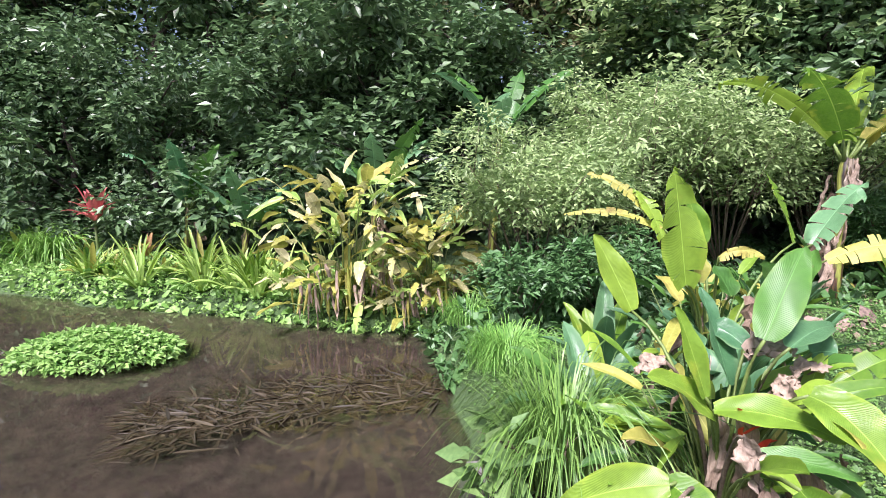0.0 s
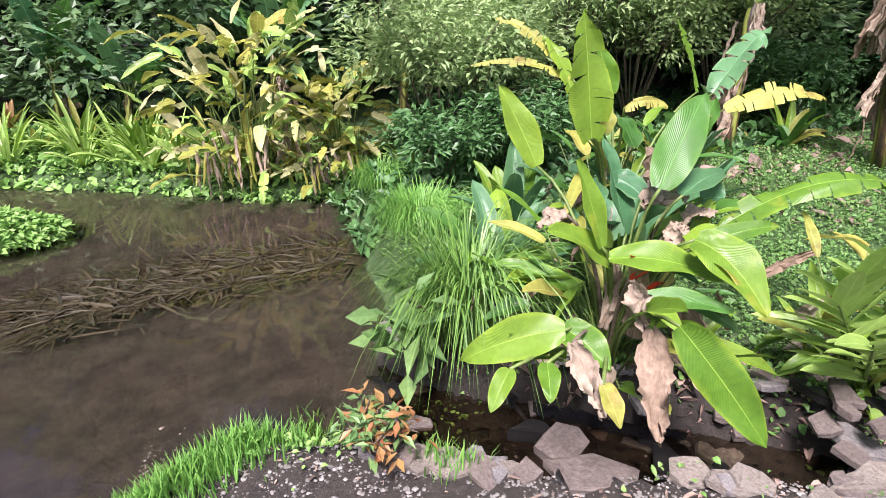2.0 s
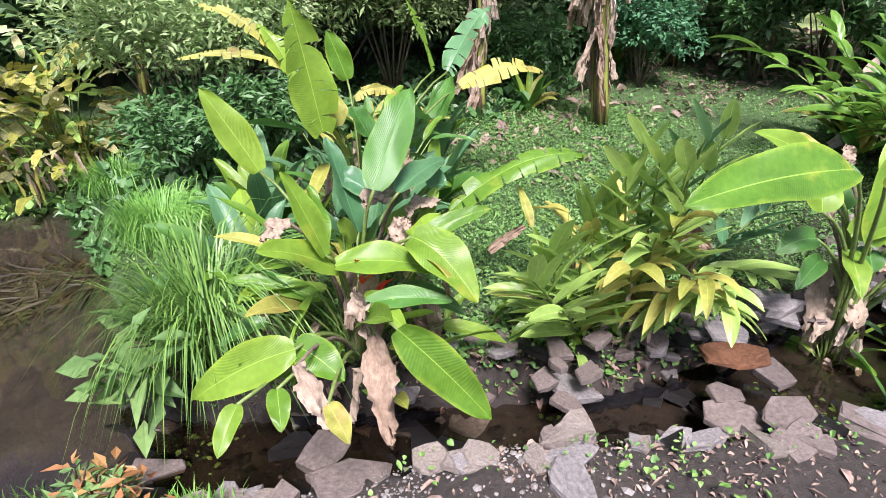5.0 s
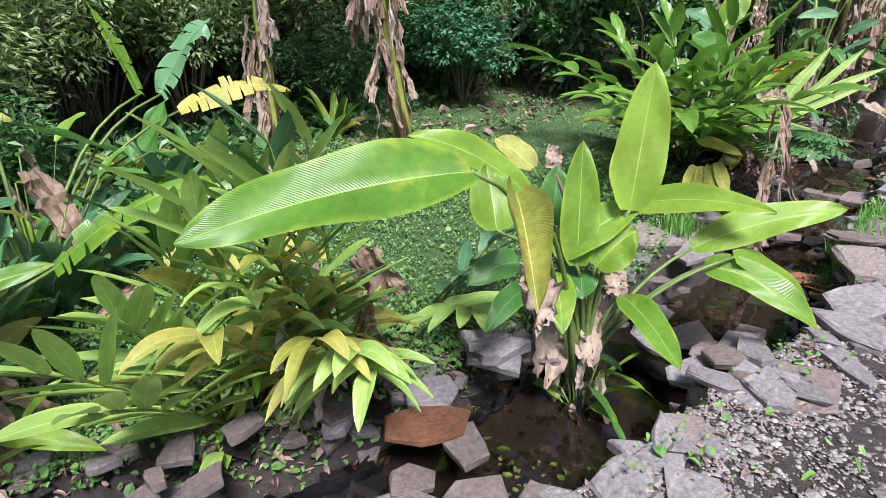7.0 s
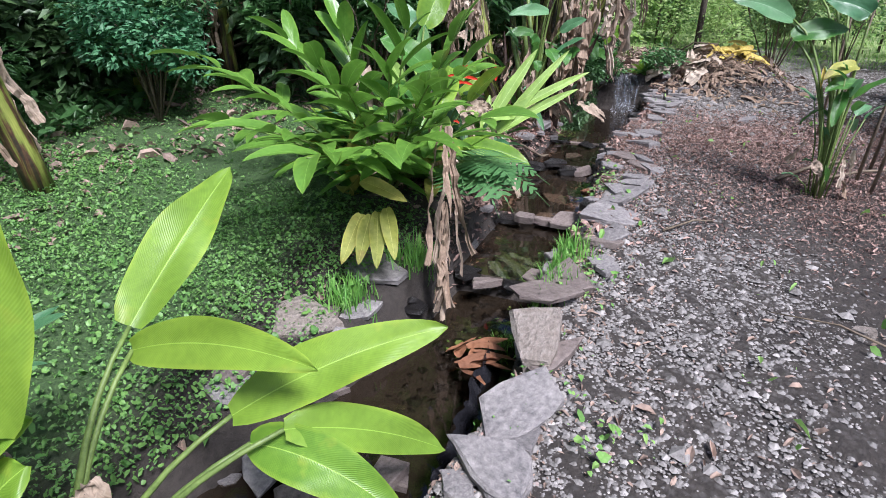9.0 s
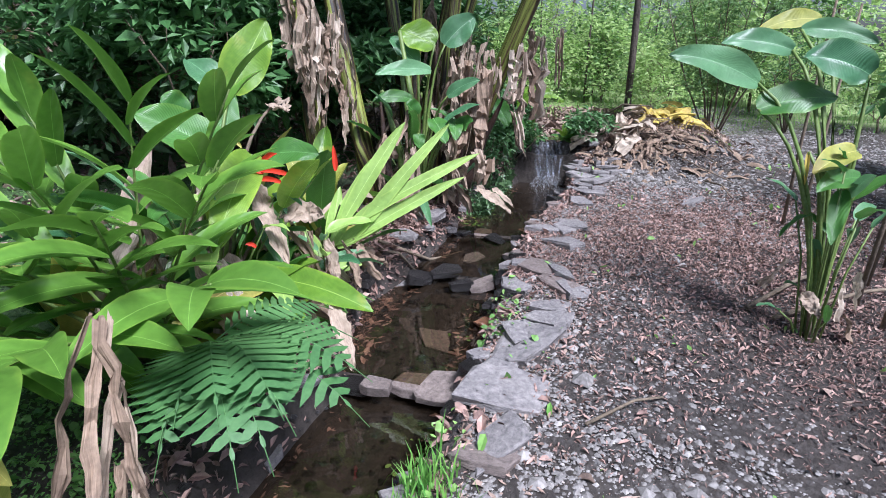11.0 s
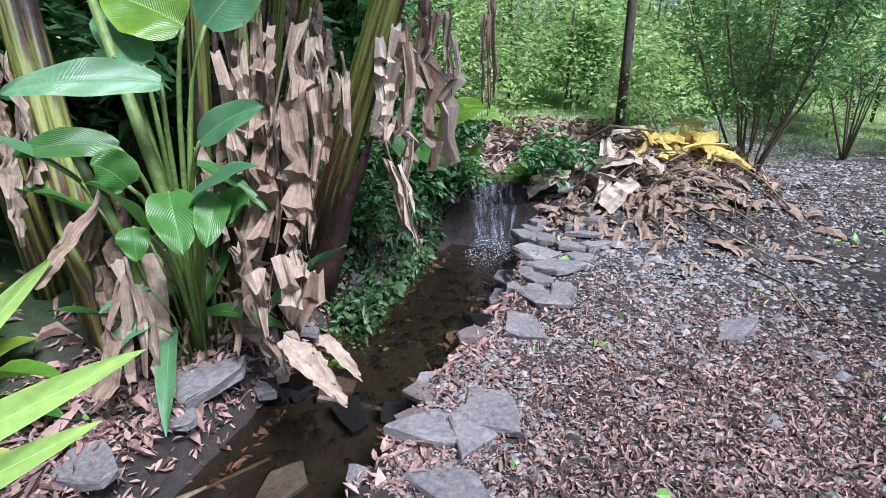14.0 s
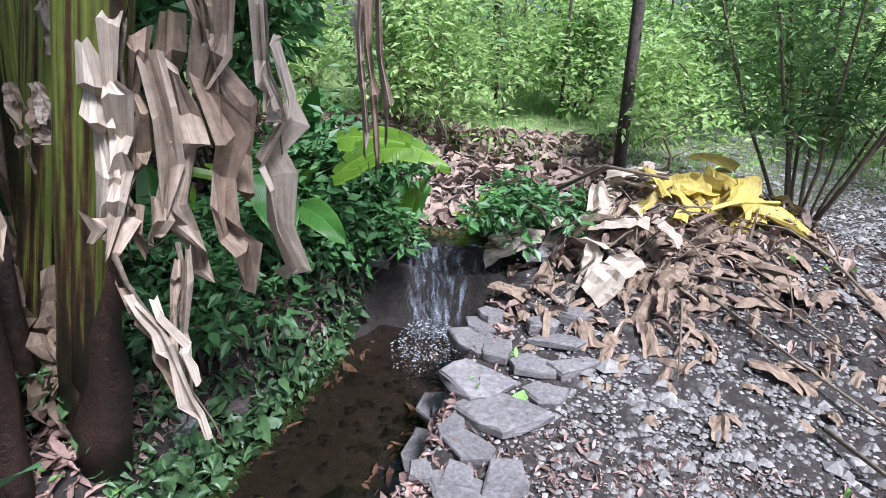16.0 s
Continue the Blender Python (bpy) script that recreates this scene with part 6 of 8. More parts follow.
big_leaf(heliconia_k, (7.61, -1.33, 0.47), (7.51, -1.38, 0.40), 0.07, "leaf_dry", 0.02, 0, wave=0.12, face=(-0.6, 0.3, 0.7), stalk=(7.75, -1.45, 0.15))
for k, (x, y, dx, dy, h) in enumerate(((9.3, -1.78, 0.1, -0.1, 1.5), (9.36, -1.7, -0.25, 0.05, 1.6), (8.1, -1.75, 0.05, -0.1, 1.7), (8.4, -1.9, -0.1, -0.1, 1.9), (7.9, -1.8, 0.1, -0.15, 1.9), (8.7, -2.1, 0, 0, 2.0))):
    st = Mesh()
    z = ground_at(x, y)
    tube(st, [(x - 7.75, y + 1.45, z - 0.25), (x - 7.75 + dx * 0.3, y + 1.45 + dy * 0.4, z + h * 0.4 - 0.2), (x - 7.75 + dx, y + 1.45 + dy, z + h - 0.2)], 0.014, 0.007, 7)
    part("stem", st, M["twig"], heliconia_k)
for n, (x, y) in enumerate(((9.7, -2.9), (10.7, -3.3), (8.7, -3.1))):
    shrub("trackside_shrub", "dark leafy shrub beside the track", (x, y, ground_at(x, y)), 210 + n, 0.6, 1.1, 500, 0.13, "leaf_shrub_dark", 8, 0.45)

# ---- banana clump ----
def clump_stem(base, top, radius, seed, label):
    root = thing("banana_plant", label, "banana plant", base, "banana plants by the waterfall")
    r = random.Random(seed)
    head = Vector(top) - Vector(base)
    for k in range(3):
        mesh = Mesh()
        w = 2.1 * k + seed
        off = Vector((math.cos(w), math.sin(w), 0)) * radius * 0.35
        tube(mesh, [off + head * (i / 9) * (1.0 - 0.12 * k) + Vector((0, 0, -0.1 if i == 0 else 0)) for i in range(10)], radius * (0.85 - 0.12 * k), radius * 0.5, 10, 0.05, r)
        part("leaf_sheath", mesh, M["pseudostem"], root)
    for i in range(5):
        w = 2.4 * i + seed
        a = head + Vector((0, 0, 0.05))
        b = a + Vector((math.cos(w) * 1.2, math.sin(w) * 1.2, r.uniform(0.1, 0.9)))
        mesh = Mesh()
        blade(mesh, a, b, 0.42, 0.35, r.uniform(-30, 30), 0.3, 24, 8, 0.03, 10, 0.7, r)
        part("leaf", mesh, M[r.choice(("leaf_big", "leaf_deep"))], root)
    return root

stem_1 = clump_stem((8.85, 1.30, 0.34), (9.29, 1.96, 2.74), 0.08, 1, "leaning yellow-green banana stem streaked with brown")
stem_2 = clump_stem((9.71, 0.90, 0.38), (9.40, -0.17, 2.78), 0.075, 2, "thick green and black banana stem by the waterfall")
stem_3 = clump_stem((9.15, 0.92, 0.34), (9.44, 0.72, 2.74), 0.055, 3, "dark banana stem hidden by hanging dead leaves")
stem_4 = clump_stem((9.25, 1.15, 0.37), (9.60, 1.13, 2.77), 0.05, 4, "yellow-green banana stem among dead leaves")
stem_5 = clump_stem((9.78, 1.22, 0.41), (9.94, 0.55, 2.81), 0.05, 5, "dark streaked banana stem with dead leaf sheaths")
stem_6 = clump_stem((9.10, 1.90, 0.38), (9.07, 2.08, 2.78), 0.07, 6, "banana stem wrapped in brown dead leaves")
stem_8 = clump_stem((9.95, 1.35, 0.43), (9.87, 0.79, 2.83), 0.05, 8, "dark banana stem with dead sheaths")
stem_7 = clump_stem((10.30, 1.50, 0.45), (10.48, 1.89, 2.85), 0.08, 7, "banana stem wrapped in brown dead leaves")
draped(stem_3, (9.11, 0.54, 1.54), (8.97, 0.65, 0.37), 0.15, "leaf_dry", 23)
draped(stem_3, (9.14, 0.54, 1.36), (9.07, 0.60, 0.77), 0.09, "leaf_brown", 810)
draped(stem_3, (9.21, 0.51, 1.59), (9.17, 0.55, 1.22), 0.08, "leaf_dry", 500)
draped(stem_3, (9.15, 0.58, 1.31), (9.17, 0.56, 0.64), 0.06, "leaf_brown", 840)
draped(stem_3, (9.28, 0.55, 1.53), (9.23, 0.60, 0.82), 0.08, "leaf_dry", 785)
draped(stem_3, (9.12, 0.67, 1.56), (9.04, 0.73, 0.96), 0.10, "leaf_brown", 530)
draped(stem_3, (8.88, 0.48, 0.82), (8.87, 0.49, 0.51), 0.14, "leaf_dry", 33)
draped(stem_3, (8.95, 0.46, 0.81), (8.92, 0.48, 0.50), 0.06, "leaf_dry", 78)
draped(stem_2, (9.56, 0.31, 1.59), (9.52, 0.38, 1.07), 0.08, "leaf_pale", 865)
draped(stem_2, (9.45, 0.34, 1.11), (9.52, 0.22, 0.64), 0.05, "leaf_pale", 93)
draped(stem_2, (9.70, 0.25, 1.52), (9.71, 0.24, 0.95), 0.13, "leaf_pale", 995)
draped(stem_2, (9.76, 0.17, 1.61), (9.77, 0.15, 1.26), 0.06, "leaf_pale", 880)
draped(stem_2, (9.55, 0.28, 1.11), (9.52, 0.31, 0.67), 0.04, "leaf_dry", 135)
draped(stem_2, (9.70, 0.26, 1.66), (9.68, 0.30, 1.28), 0.10, "leaf_dry", 800)
draped(stem_2, (10.05, 0.07, 1.67), (10.05, 0.05, 1.15), 0.04, "leaf_brown", 38)
draped(stem_2, (9.51, 0.33, 1.22), (9.48, 0.38, 1.07), 0.08, "leaf_dry", 860)
draped(stem_1, (8.53, 1.45, 1.74), (8.49, 1.49, 0.94), 0.09, "leaf_pale", 535)
draped(stem_1, (8.44, 1.47, 1.45), (8.44, 1.47, 1.17), 0.08, "leaf_dry", 430)
draped(stem_1, (8.72, 1.46, 1.76), (8.69, 1.50, 1.34), 0.07, "leaf_dry", 425)
draped(stem_1, (8.63, 0.87, 0.86), (8.61, 0.89, 0.25), 0.06, "leaf_dry", 973)
draped(stem_6, (8.67, 1.66, 1.78), (8.62, 1.70, 1.24), 0.09, "leaf_dry", 380)
draped(stem_4, (9.28, 0.42, 1.45), (9.27, 0.45, 1.13), 0.06, "leaf_dry", 860)
draped(stem_4, (9.03, 0.65, 1.54), (9.01, 0.68, 1.06), 0.09, "leaf_dry", 730)
draped(stem_4, (9.10, 0.63, 1.57), (9.07, 0.68, 0.79), 0.07, "leaf_dry", 880)
hanging_dry(stem_4, Vector((9.36, 0.98, 1.57)) - stem_4.location, 0.9, 0.12, 307, "leaf_dry", (0, 0))
hanging_dry(stem_4, Vector((9.25, 0.87, 1.34)) - stem_4.location, 0.7, 0.11, 308, "leaf_dry", (0, 0))
hanging_dry(stem_6, Vector((8.92, 1.82, 1.87)) - stem_6.location, 1.0, 0.2, 315, "leaf_dry", (0, 0))
hanging_dry(stem_6, Vector((9.03, 2.01, 2.00)) - stem_6.location, 0.9, 0.18, 316, "leaf_pale", (0, 0))
hanging_dry(stem_6, Vector((8.83, 1.50, 1.38)) - stem_6.location, 0.6, 0.15, 317, "leaf_dry", (0, 0))
hanging_dry(stem_7, Vector((10.13, 1.22, 1.97)) - stem_7.location, 1.4, 0.24, 318, "leaf_dry", (0, 0))
hanging_dry(stem_5, Vector((9.68, 0.79, 1.34)) - stem_5.location, 0.18, 0.09, 319, "leaf_pale", (0, 0))
hanging_dry(stem_5, Vector((9.83, 0.79, 1.59)) - stem_5.location, 0.25, 0.09, 320, "leaf_dry", (0, 0))
big_leaf(stem_3, (8.80, 0.47, 0.55), (8.69, 0.19, 0.41), 0.09, "leaf_dry", 0.02, 0, wave=0.12, face=(-0.5, -0.4, 0.8))
big_leaf(stem_1, (8.90, 1.08, 0.75), (8.64, 0.82, 0.32), 0.09, "leaf_dry", 0.0, 0, wave=0.1, point=0.4, face=(-0.4, -0.6, 0.7))
big_leaf(stem_3, (8.86, 0.36, 0.54), (8.81, 0.19, 0.42), 0.05, "leaf_dry", 0.02, 0, wave=0.12, face=(-0.5, -0.4, 0.8))
big_leaf(stem_2, (10.61, 0.50, 0.98), (10.65, 0.15, 1.11), 0.12, "leaf_big", 0.1, 0, torn=8, face=(-0.8, -0.2, 0.5))
big_leaf(stem_2, (10.76, 0.55, 1.11), (10.76, 0.05, 1.03), 0.13, "leaf_big", 0.1, 0, torn=8, face=(-0.8, -0.2, 0.5))
big_leaf(stem_2, (10.46, 0.70, 1.02), (10.31, 0.52, 0.80), 0.18, "leaf_deep", 0.05, 0, face=(-0.8, -0.3, 0.5))
big_leaf(stem_2, (10.54, 0.61, 0.87), (10.45, 0.37, 0.77), 0.12, "leaf_deep", 0.05, 0, face=(-0.8, -0.3, 0.6))
for k, (root, x, y, dx, dy, h, r0) in enumerate(((stem_2, 9.68, 0.84, -0.12, -0.40, 0.85, 0.085), (stem_2, 9.72, 0.92, -0.08, -0.3, 0.6, 0.08), (stem_3, 9.12, 0.86, 0.05, -0.12, 0.9, 0.06), (stem_3, 9.3, 0.8, 0.05, -0.1, 1.1, 0.06),
                                              (stem_3, 9.22, 1.0, 0.0, -0.1, 1.3, 0.07), (stem_4, 9.35, 1.02, 0.1, -0.1, 1.2, 0.07), (stem_4, 9.42, 0.86, 0.08, -0.12, 1.0, 0.06), (stem_4, 9.5, 1.0, 0.1, -0.1, 1.3, 0.07),
                                              (stem_5, 9.66, 1.1, 0.02, -0.12, 1.1, 0.07), (stem_1, 8.95, 1.2, 0.1, 0.1, 0.9, 0.06), (stem_1, 8.8, 1.18, 0.05, 0.1, 0.5, 0.07), (stem_8, 9.85, 1.1, 0.0, -0.12, 0.8, 0.06))):
    old = Mesh()
    z = ground_at(x, y)
    rs = random.Random(700 + k)
    pts = [Vector((x + dx * t + rs.uniform(-.012, .012), y + dy * t + rs.uniform(-.012, .012), z - 0.08 + h * t)) - root.location for t in (0, 0.2, 0.4, 0.6, 0.8, 1.0)]
    tube(old, pts, r0, 0.006, 9, 0.16, rs)
    part("old_sheath", old, M["sheath"], root, "blackened old leaf sheath")
young_banana = thing("young_banana", "young banana with smooth blue-green leaves", "plant", (8.95, 0.95, ground_at(8.95, 0.95)))
big_leaf(young_banana, (8.84, 0.83, 1.36), (8.57, 1.14, 1.34), 0.12, "leaf_blue", 0.05, 0, face=(-0.7, -0.6, 0.5), stalk=(8.95, 0.95, 0.3))
big_leaf(young_banana, (8.92, 0.96, 1.41), (9.01, 1.20, 1.58), 0.16, "leaf_blue", 0.02, 0, face=(-0.7, -0.6, 0.4), stalk=(8.95, 0.95, 0.3))
big_leaf(young_banana, (9.00, 0.85, 1.53), (8.96, 1.11, 1.63), 0.26, "leaf_big", 0.02, 0, face=(-0.7, -0.5, 0.4), stalk=(8.95, 0.95, 0.3))
big_leaf(young_banana, (9.02, 0.78, 1.53), (9.15, 0.59, 1.72), 0.21, "leaf_blue", 0.04, 0, face=(-0.8, -0.5, 0.4), stalk=(8.95, 0.95, 0.3))
big_leaf(young_banana, (8.82, 0.70, 1.19), (8.84, 0.47, 1.30), 0.10, "leaf_blue", 0.04, 0, face=(-0.8, -0.4, 0.5), stalk=(8.95, 0.95, 0.3))
big_leaf(young_banana, (8.74, 0.94, 1.17), (8.58, 1.17, 1.16), 0.10, "leaf_deep", 0.05, 0, face=(-0.6, -0.6, 0.5), stalk=(8.95, 0.95, 0.3))
big_leaf(young_banana, (8.71, 0.90, 1.06), (8.63, 0.94, 1.14), 0.15, "leaf_deep", 0.03, 0, face=(-0.7, -0.5, 0.5), stalk=(8.95, 0.95, 0.3))
big_leaf(young_banana, (8.74, 0.78, 1.04), (8.62, 0.65, 0.89), 0.15, "leaf_deep", 0.03, 0, face=(-0.7, -0.5, 0.6), stalk=(8.95, 0.95, 0.3))
big_leaf(young_banana, (8.67, 0.87, 0.94), (8.64, 0.85, 0.84), 0.10, "leaf_deep", 0.02, 0, face=(-0.6, -0.5, 0.6), stalk=(8.95, 0.95, 0.3))
big_leaf(young_banana, (8.77, 0.59, 0.98), (8.73, 0.49, 1.03), 0.13, "leaf_deep", 0.02, 0, face=(-0.7, -0.4, 0.6), stalk=(8.95, 0.95, 0.3))
big_leaf(young_banana, (8.78, 0.63, 1.04), (8.65, 0.59, 0.91), 0.11, "leaf_deep", 0.02, 0, face=(-0.7, -0.4, 0.6), stalk=(8.95, 0.95, 0.3))
for k, (dx, dy, h, lx) in enumerate(((0, 0, 1.3, -0.08), (0.05, 0.08, 1.2, 0.02), (-0.08, 0.1, 0.9, -0.12))):
    st = Mesh()
    tube(st, [(dx, dy, -0.08), (dx + lx * 0.4, dy + 0.02, h * 0.5), (dx + lx, dy + 0.12, h)], 0.035, 0.014, 8)
    part("stem", st, M["stalk"], young_banana)
leaf_pile = thing("leaf_pile", "heap of cut dead leaves topped with yellow leaves", "leaf pile", (11.30, -0.95, ground_at(11.30, -0.95)))


# ---- loose cover: stones, gravel, litter ----
def rest_height(x, y):
    return ground_at(x, y)


edging = thing("stone_edging", "loose edging of broken grey and brown flagstones along the stream", "stone edging", (0, 0, 0), kind="structure")


def slab_mesh(seed, material):
    r = random.Random(seed)
    n = r.choice((4, 5, 5, 6))
    ring = []
    for i in range(n):
        w = 2 * math.pi * (i + r.uniform(-.36, .36)) / n
        ring.append(Vector((math.cos(w) * r.uniform(0.85, 1.4), math.sin(w) * r.uniform(0.6, 1.1), 0)))
    # broken edges: some sides carry a chip or a bulge half way
    broken = []
    for p, q in zip(ring, ring[1:] + ring[:1]):
        broken.append(p)
        if (q - p).length > 1.0:
            broken.append(p.lerp(q, r.uniform(0.3, 0.7)) * r.uniform(0.97, 1.14))
    ring, n = broken, len(broken)
    verts, faces = [], []
    for z, s, jit in ((-0.5, 0.98, 0.06), (0.30, 1.02, 0.06), (0.5, 0.95, 0.025)):
        for p in ring:
            verts.append((p.x * s + r.uniform(-jit, jit), p.y * s + r.uniform(-jit, jit), z + r.uniform(-0.10, 0.10)))
    verts.append((r.uniform(-.1, .1), r.uniform(-.1, .1), 0.52))
    for k in range(2):
        for i in range(n):
            faces.append((k * n + i, k * n + (i + 1) % n, (k + 1) * n + (i + 1) % n, (k + 1) * n + i))
    for i in range(n):
        faces.append((2 * n + i, 2 * n + (i + 1) % n, 3 * n))
    faces.append(tuple(range(n))[::-1])
    m = Mesh()
    m.add(verts, faces)
    return m.data("stone", M[material], smooth=False)


SLABS = {}
stone_random = random.Random(77)


def stone(x, y, radius, material, tilt, thick, lift=0.0, parent=None, top=None):
    thick *= 0.75
    k = (material, stone_random.randrange(14))
    if k not in SLABS:
        SLABS[k] = slab_mesh(k[1] * 13 + len(material), material)
    ob = new("stone", SLABS[k])
    r = stone_random
    ob.matrix_basis = pose(x, y, rest_height(x, y) + thick * 0.35 + lift, r.uniform(-tilt, tilt) * 0.6, r.uniform(-tilt, tilt) * 0.6, r.uniform(0, 360))
    ob.scale = (radius * r.uniform(0.95, 1.25), radius * r.uniform(0.85, 1.1), thick * r.uniform(0.8, 1.4))
    if top is not None:
        ob.location.z = max(top, rest_height(x, y) + 0.01) - thick * 0.35
    ob.parent = parent or edging
    return ob


stone(1.67, 1.21, 0.10, "slate", 12, 0.05)
stone(1.89, 1.98, 0.14, "slate", 12, 0.05)
stone(1.79, 2.08, 0.11, "slate", 12, 0.05)
stone(1.63, 2.17, 0.11, "slate", 12, 0.05)
stone(0.35, 2.47, 0.08, "slate", 12, 0.05)
stone(0.46, 2.36, 0.07, "slate_warm", 12, 0.05)
stone(0.50, 2.28, 0.05, "stone_pale", 12, 0.05)
stone(1.17, 1.92, 0.14, "slate_warm", 12, 0.05)
stone(1.26, 2.68, 0.13, "slate", 12, 0.05)
stone(1.39, 2.56, 0.11, "slate", 12, 0.05)
stone(0.73, 2.99, 0.09, "slate", 12, 0.05)
stone(0.69, 3.34, 0.11, "slate", 12, 0.05)
stone(1.66, 2.25, 0.12, "slate", 12, 0.05)
stone(0.65, 2.19, 0.05, "stone_pale", 12, 0.05)
stone(0.81, 2.11, 0.04, "slate", 12, 0.05)
stone(1.47, 2.34, 0.08, "slate_warm", 12, 0.05)
stone(1.05, 2.12, 0.04, "slate_warm", 12, 0.05)
stone(6.02, 0.03, 0.17, "slate_warm", 10, 0.1)
stone(6.33, -0.15, 0.10, "slate", 12, 0.05)
stone(7.33, -0.18, 0.17, "slate", 12, 0.05)
stone(6.97, -0.10, 0.18, "slate", 12, 0.05)
stone(6.65, -0.14, 0.13, "slate", 12, 0.05)
stone(6.06, -1.39, 0.04, "stone_pale", 12, 0.05)
stone(8.58, -0.19, 0.14, "slate", 12, 0.05)
stone(8.13, -0.09, 0.11, "slate_warm", 12, 0.05)
stone(7.94, -0.22, 0.12, "slate_warm", 12, 0.05)
stone(8.09, -0.24, 0.09, "slate", 12, 0.05)
stone(7.87, 0.01, 0.11, "slate", 12, 0.05)
stone(7.71, -0.21, 0.11, "slate", 12, 0.05)
stone(7.88, -0.32, 0.10, "slate", 12, 0.05)
stone(7.58, -0.21, 0.11, "slate", 12, 0.05)
stone(7.75, 0.13, 0.09, "rust", 12, 0.05)
stone(8.78, 0.81, 0.13, "slate", 12, 0.05)
stone(8.36, 0.89, 0.09, "slate", 12, 0.05)
stone(8.19, 0.80, 0.11, "slate", 12, 0.05)
stone(9.53, -0.25, 0.09, "slate", 12, 0.05)
stone(9.84, -0.31, 0.12, "slate", 12, 0.05)
stone(10.32, -0.19, 0.11, "slate", 12, 0.05)
stone(8.96, -0.22, 0.11, "slate", 12, 0.05)
stone(9.74, -1.14, 0.09, "slate", 12, 0.05)
stone(8.82, -0.06, 0.12, "slate", 12, 0.05)
stone(8.68, 0.45, 0.09, "slate", 12, 0.05)
stone(8.45, 0.62, 0.10, "wet", 12, 0.05)
stone(7.57, -0.28, 0.09, "slate", 12, 0.05)
stone(7.54, 0.40, 0.12, "slate_warm", 12, 0.05)
stone(7.07, -0.06, 0.12, "slate", 12, 0.05)
stone(8.87, -0.19, 0.13, "slate", 12, 0.05)
stone(8.18, 0.01, 0.08, "slate", 12, 0.05)
stone(10.52, -0.22, 0.08, "slate", 12, 0.05)
stone(10.55, -0.11, 0.08, "slate", 12, 0.05)
stone(10.45, -0.37, 0.08, "slate", 12, 0.05)
stone(10.48, -0.53, 0.08, "slate", 12, 0.05)
stone(10.61, -0.44, 0.09, "slate", 12, 0.05)
stone(10.70, -0.36, 0.07, "slate", 12, 0.05)
stone(10.18, -0.30, 0.12, "slate", 12, 0.05)
stone(10.36, -0.05, 0.10, "slate", 12, 0.05)
stone(10.01, -0.24, 0.07, "slate", 12, 0.05)
stone(10.15, -0.04, 0.11, "slate", 12, 0.05)
stone(9.88, -0.25, 0.06, "slate", 12, 0.05)
stone(9.92, -0.38, 0.07, "slate", 12, 0.05)
stone(10.32, -0.43, 0.08, "slate", 12, 0.05)
stone(10.72, -0.15, 0.06, "slate", 12, 0.05)
stone(11.08, 0.02, 0.06, "slate", 12, 0.05)
stone(10.77, -0.50, 0.06, "slate", 12, 0.05)
stone(2.27, 1.77, 0.10, "slate_warm", 15, 0.042, top=0.02)
stone(2.26, 1.57, 0.08, "slate_warm", 15, 0.042, top=0.00)
stone(2.15, 1.66, 0.05, "slate_warm", 15, 0.042, top=0.04)
stone(2.47, 1.66, 0.08, "slate_warm", 15, 0.042, top=0.04)
stone(2.11, 1.71, 0.07, "slate_warm", 15, 0.042, top=-0.05)
stone(2.11, 1.56, 0.07, "slate_warm", 15, 0.042, top=-0.10)
stone(2.23, 1.63, 0.10, "slate", 15, 0.042, top=-0.12)
stone(2.88, 0.58, 0.17, "slate_warm", 15, 0.042, top=0.00)
stone(3.12, 0.47, 0.12, "slate", 15, 0.042, top=0.00)
stone(3.20, 0.25, 0.15, "slate", 15, 0.042, top=0.00)
stone(3.01, 0.38, 0.10, "slate", 15, 0.042, top=0.00)
stone(3.48, 0.31, 0.14, "slate", 15, 0.042, top=0.00)
stone(4.06, 0.11, 0.15, "slate_warm", 15, 0.042, top=0.02)
stone(3.49, 0.41, 0.08, "stone_pale", 9, 0.10, top=0.02)
stone(3.32, 0.41, 0.08, "slate", 15, 0.042, top=0.00)
stone(4.08, 0.41, 0.11, "slate_warm", 15, 0.042, top=0.03)
stone(4.16, 0.32, 0.08, "slate", 15, 0.042, top=0.04)
stone(3.94, 0.20, 0.11, "slate", 15, 0.042, top=0.03)
stone(3.87, 0.41, 0.09, "slate", 15, 0.042, top=0.03)
stone(2.94, 1.18, 0.14, "rust", 15, 0.042, top=0.00)
stone(2.96, 1.00, 0.12, "slate_warm", 15, 0.042, top=-0.02)
stone(2.79, 1.11, 0.11, "slate_warm", 15, 0.042, top=-0.14)
stone(3.10, 1.28, 0.11, "slate", 15, 0.042, top=0.00)
stone(3.62, 1.10, 0.13, "slate_warm", 15, 0.042, top=0.00)
stone(2.81, 0.85, 0.14, "slate_warm", 15, 0.042, top=-0.08)
stone(2.69, 1.04, 0.11, "slate_warm", 15, 0.042, top=-0.15)
stone(2.76, 1.49, 0.07, "slate", 15, 0.042, top=-0.05)
stone(3.09, 1.50, 0.08, "slate_warm", 15, 0.042, top=0.00)
stone(4.07, 0.72, 0.12, "slate", 15, 0.042, top=0.00)
stone(4.96, 0.85, 0.13, "slate", 15, 0.042, top=0.10)
stone(5.80, 0.07, 0.14, "slate_warm", 15, 0.042, top=0.12)
stone(5.42, 0.03, 0.22, "stone_pale", 9, 0.10, top=0.10)
stone(5.36, -0.03, 0.18, "slate_warm", 15, 0.042, top=0.04)
stone(4.97, 0.01, 0.17, "slate", 15, 0.042, top=0.05)
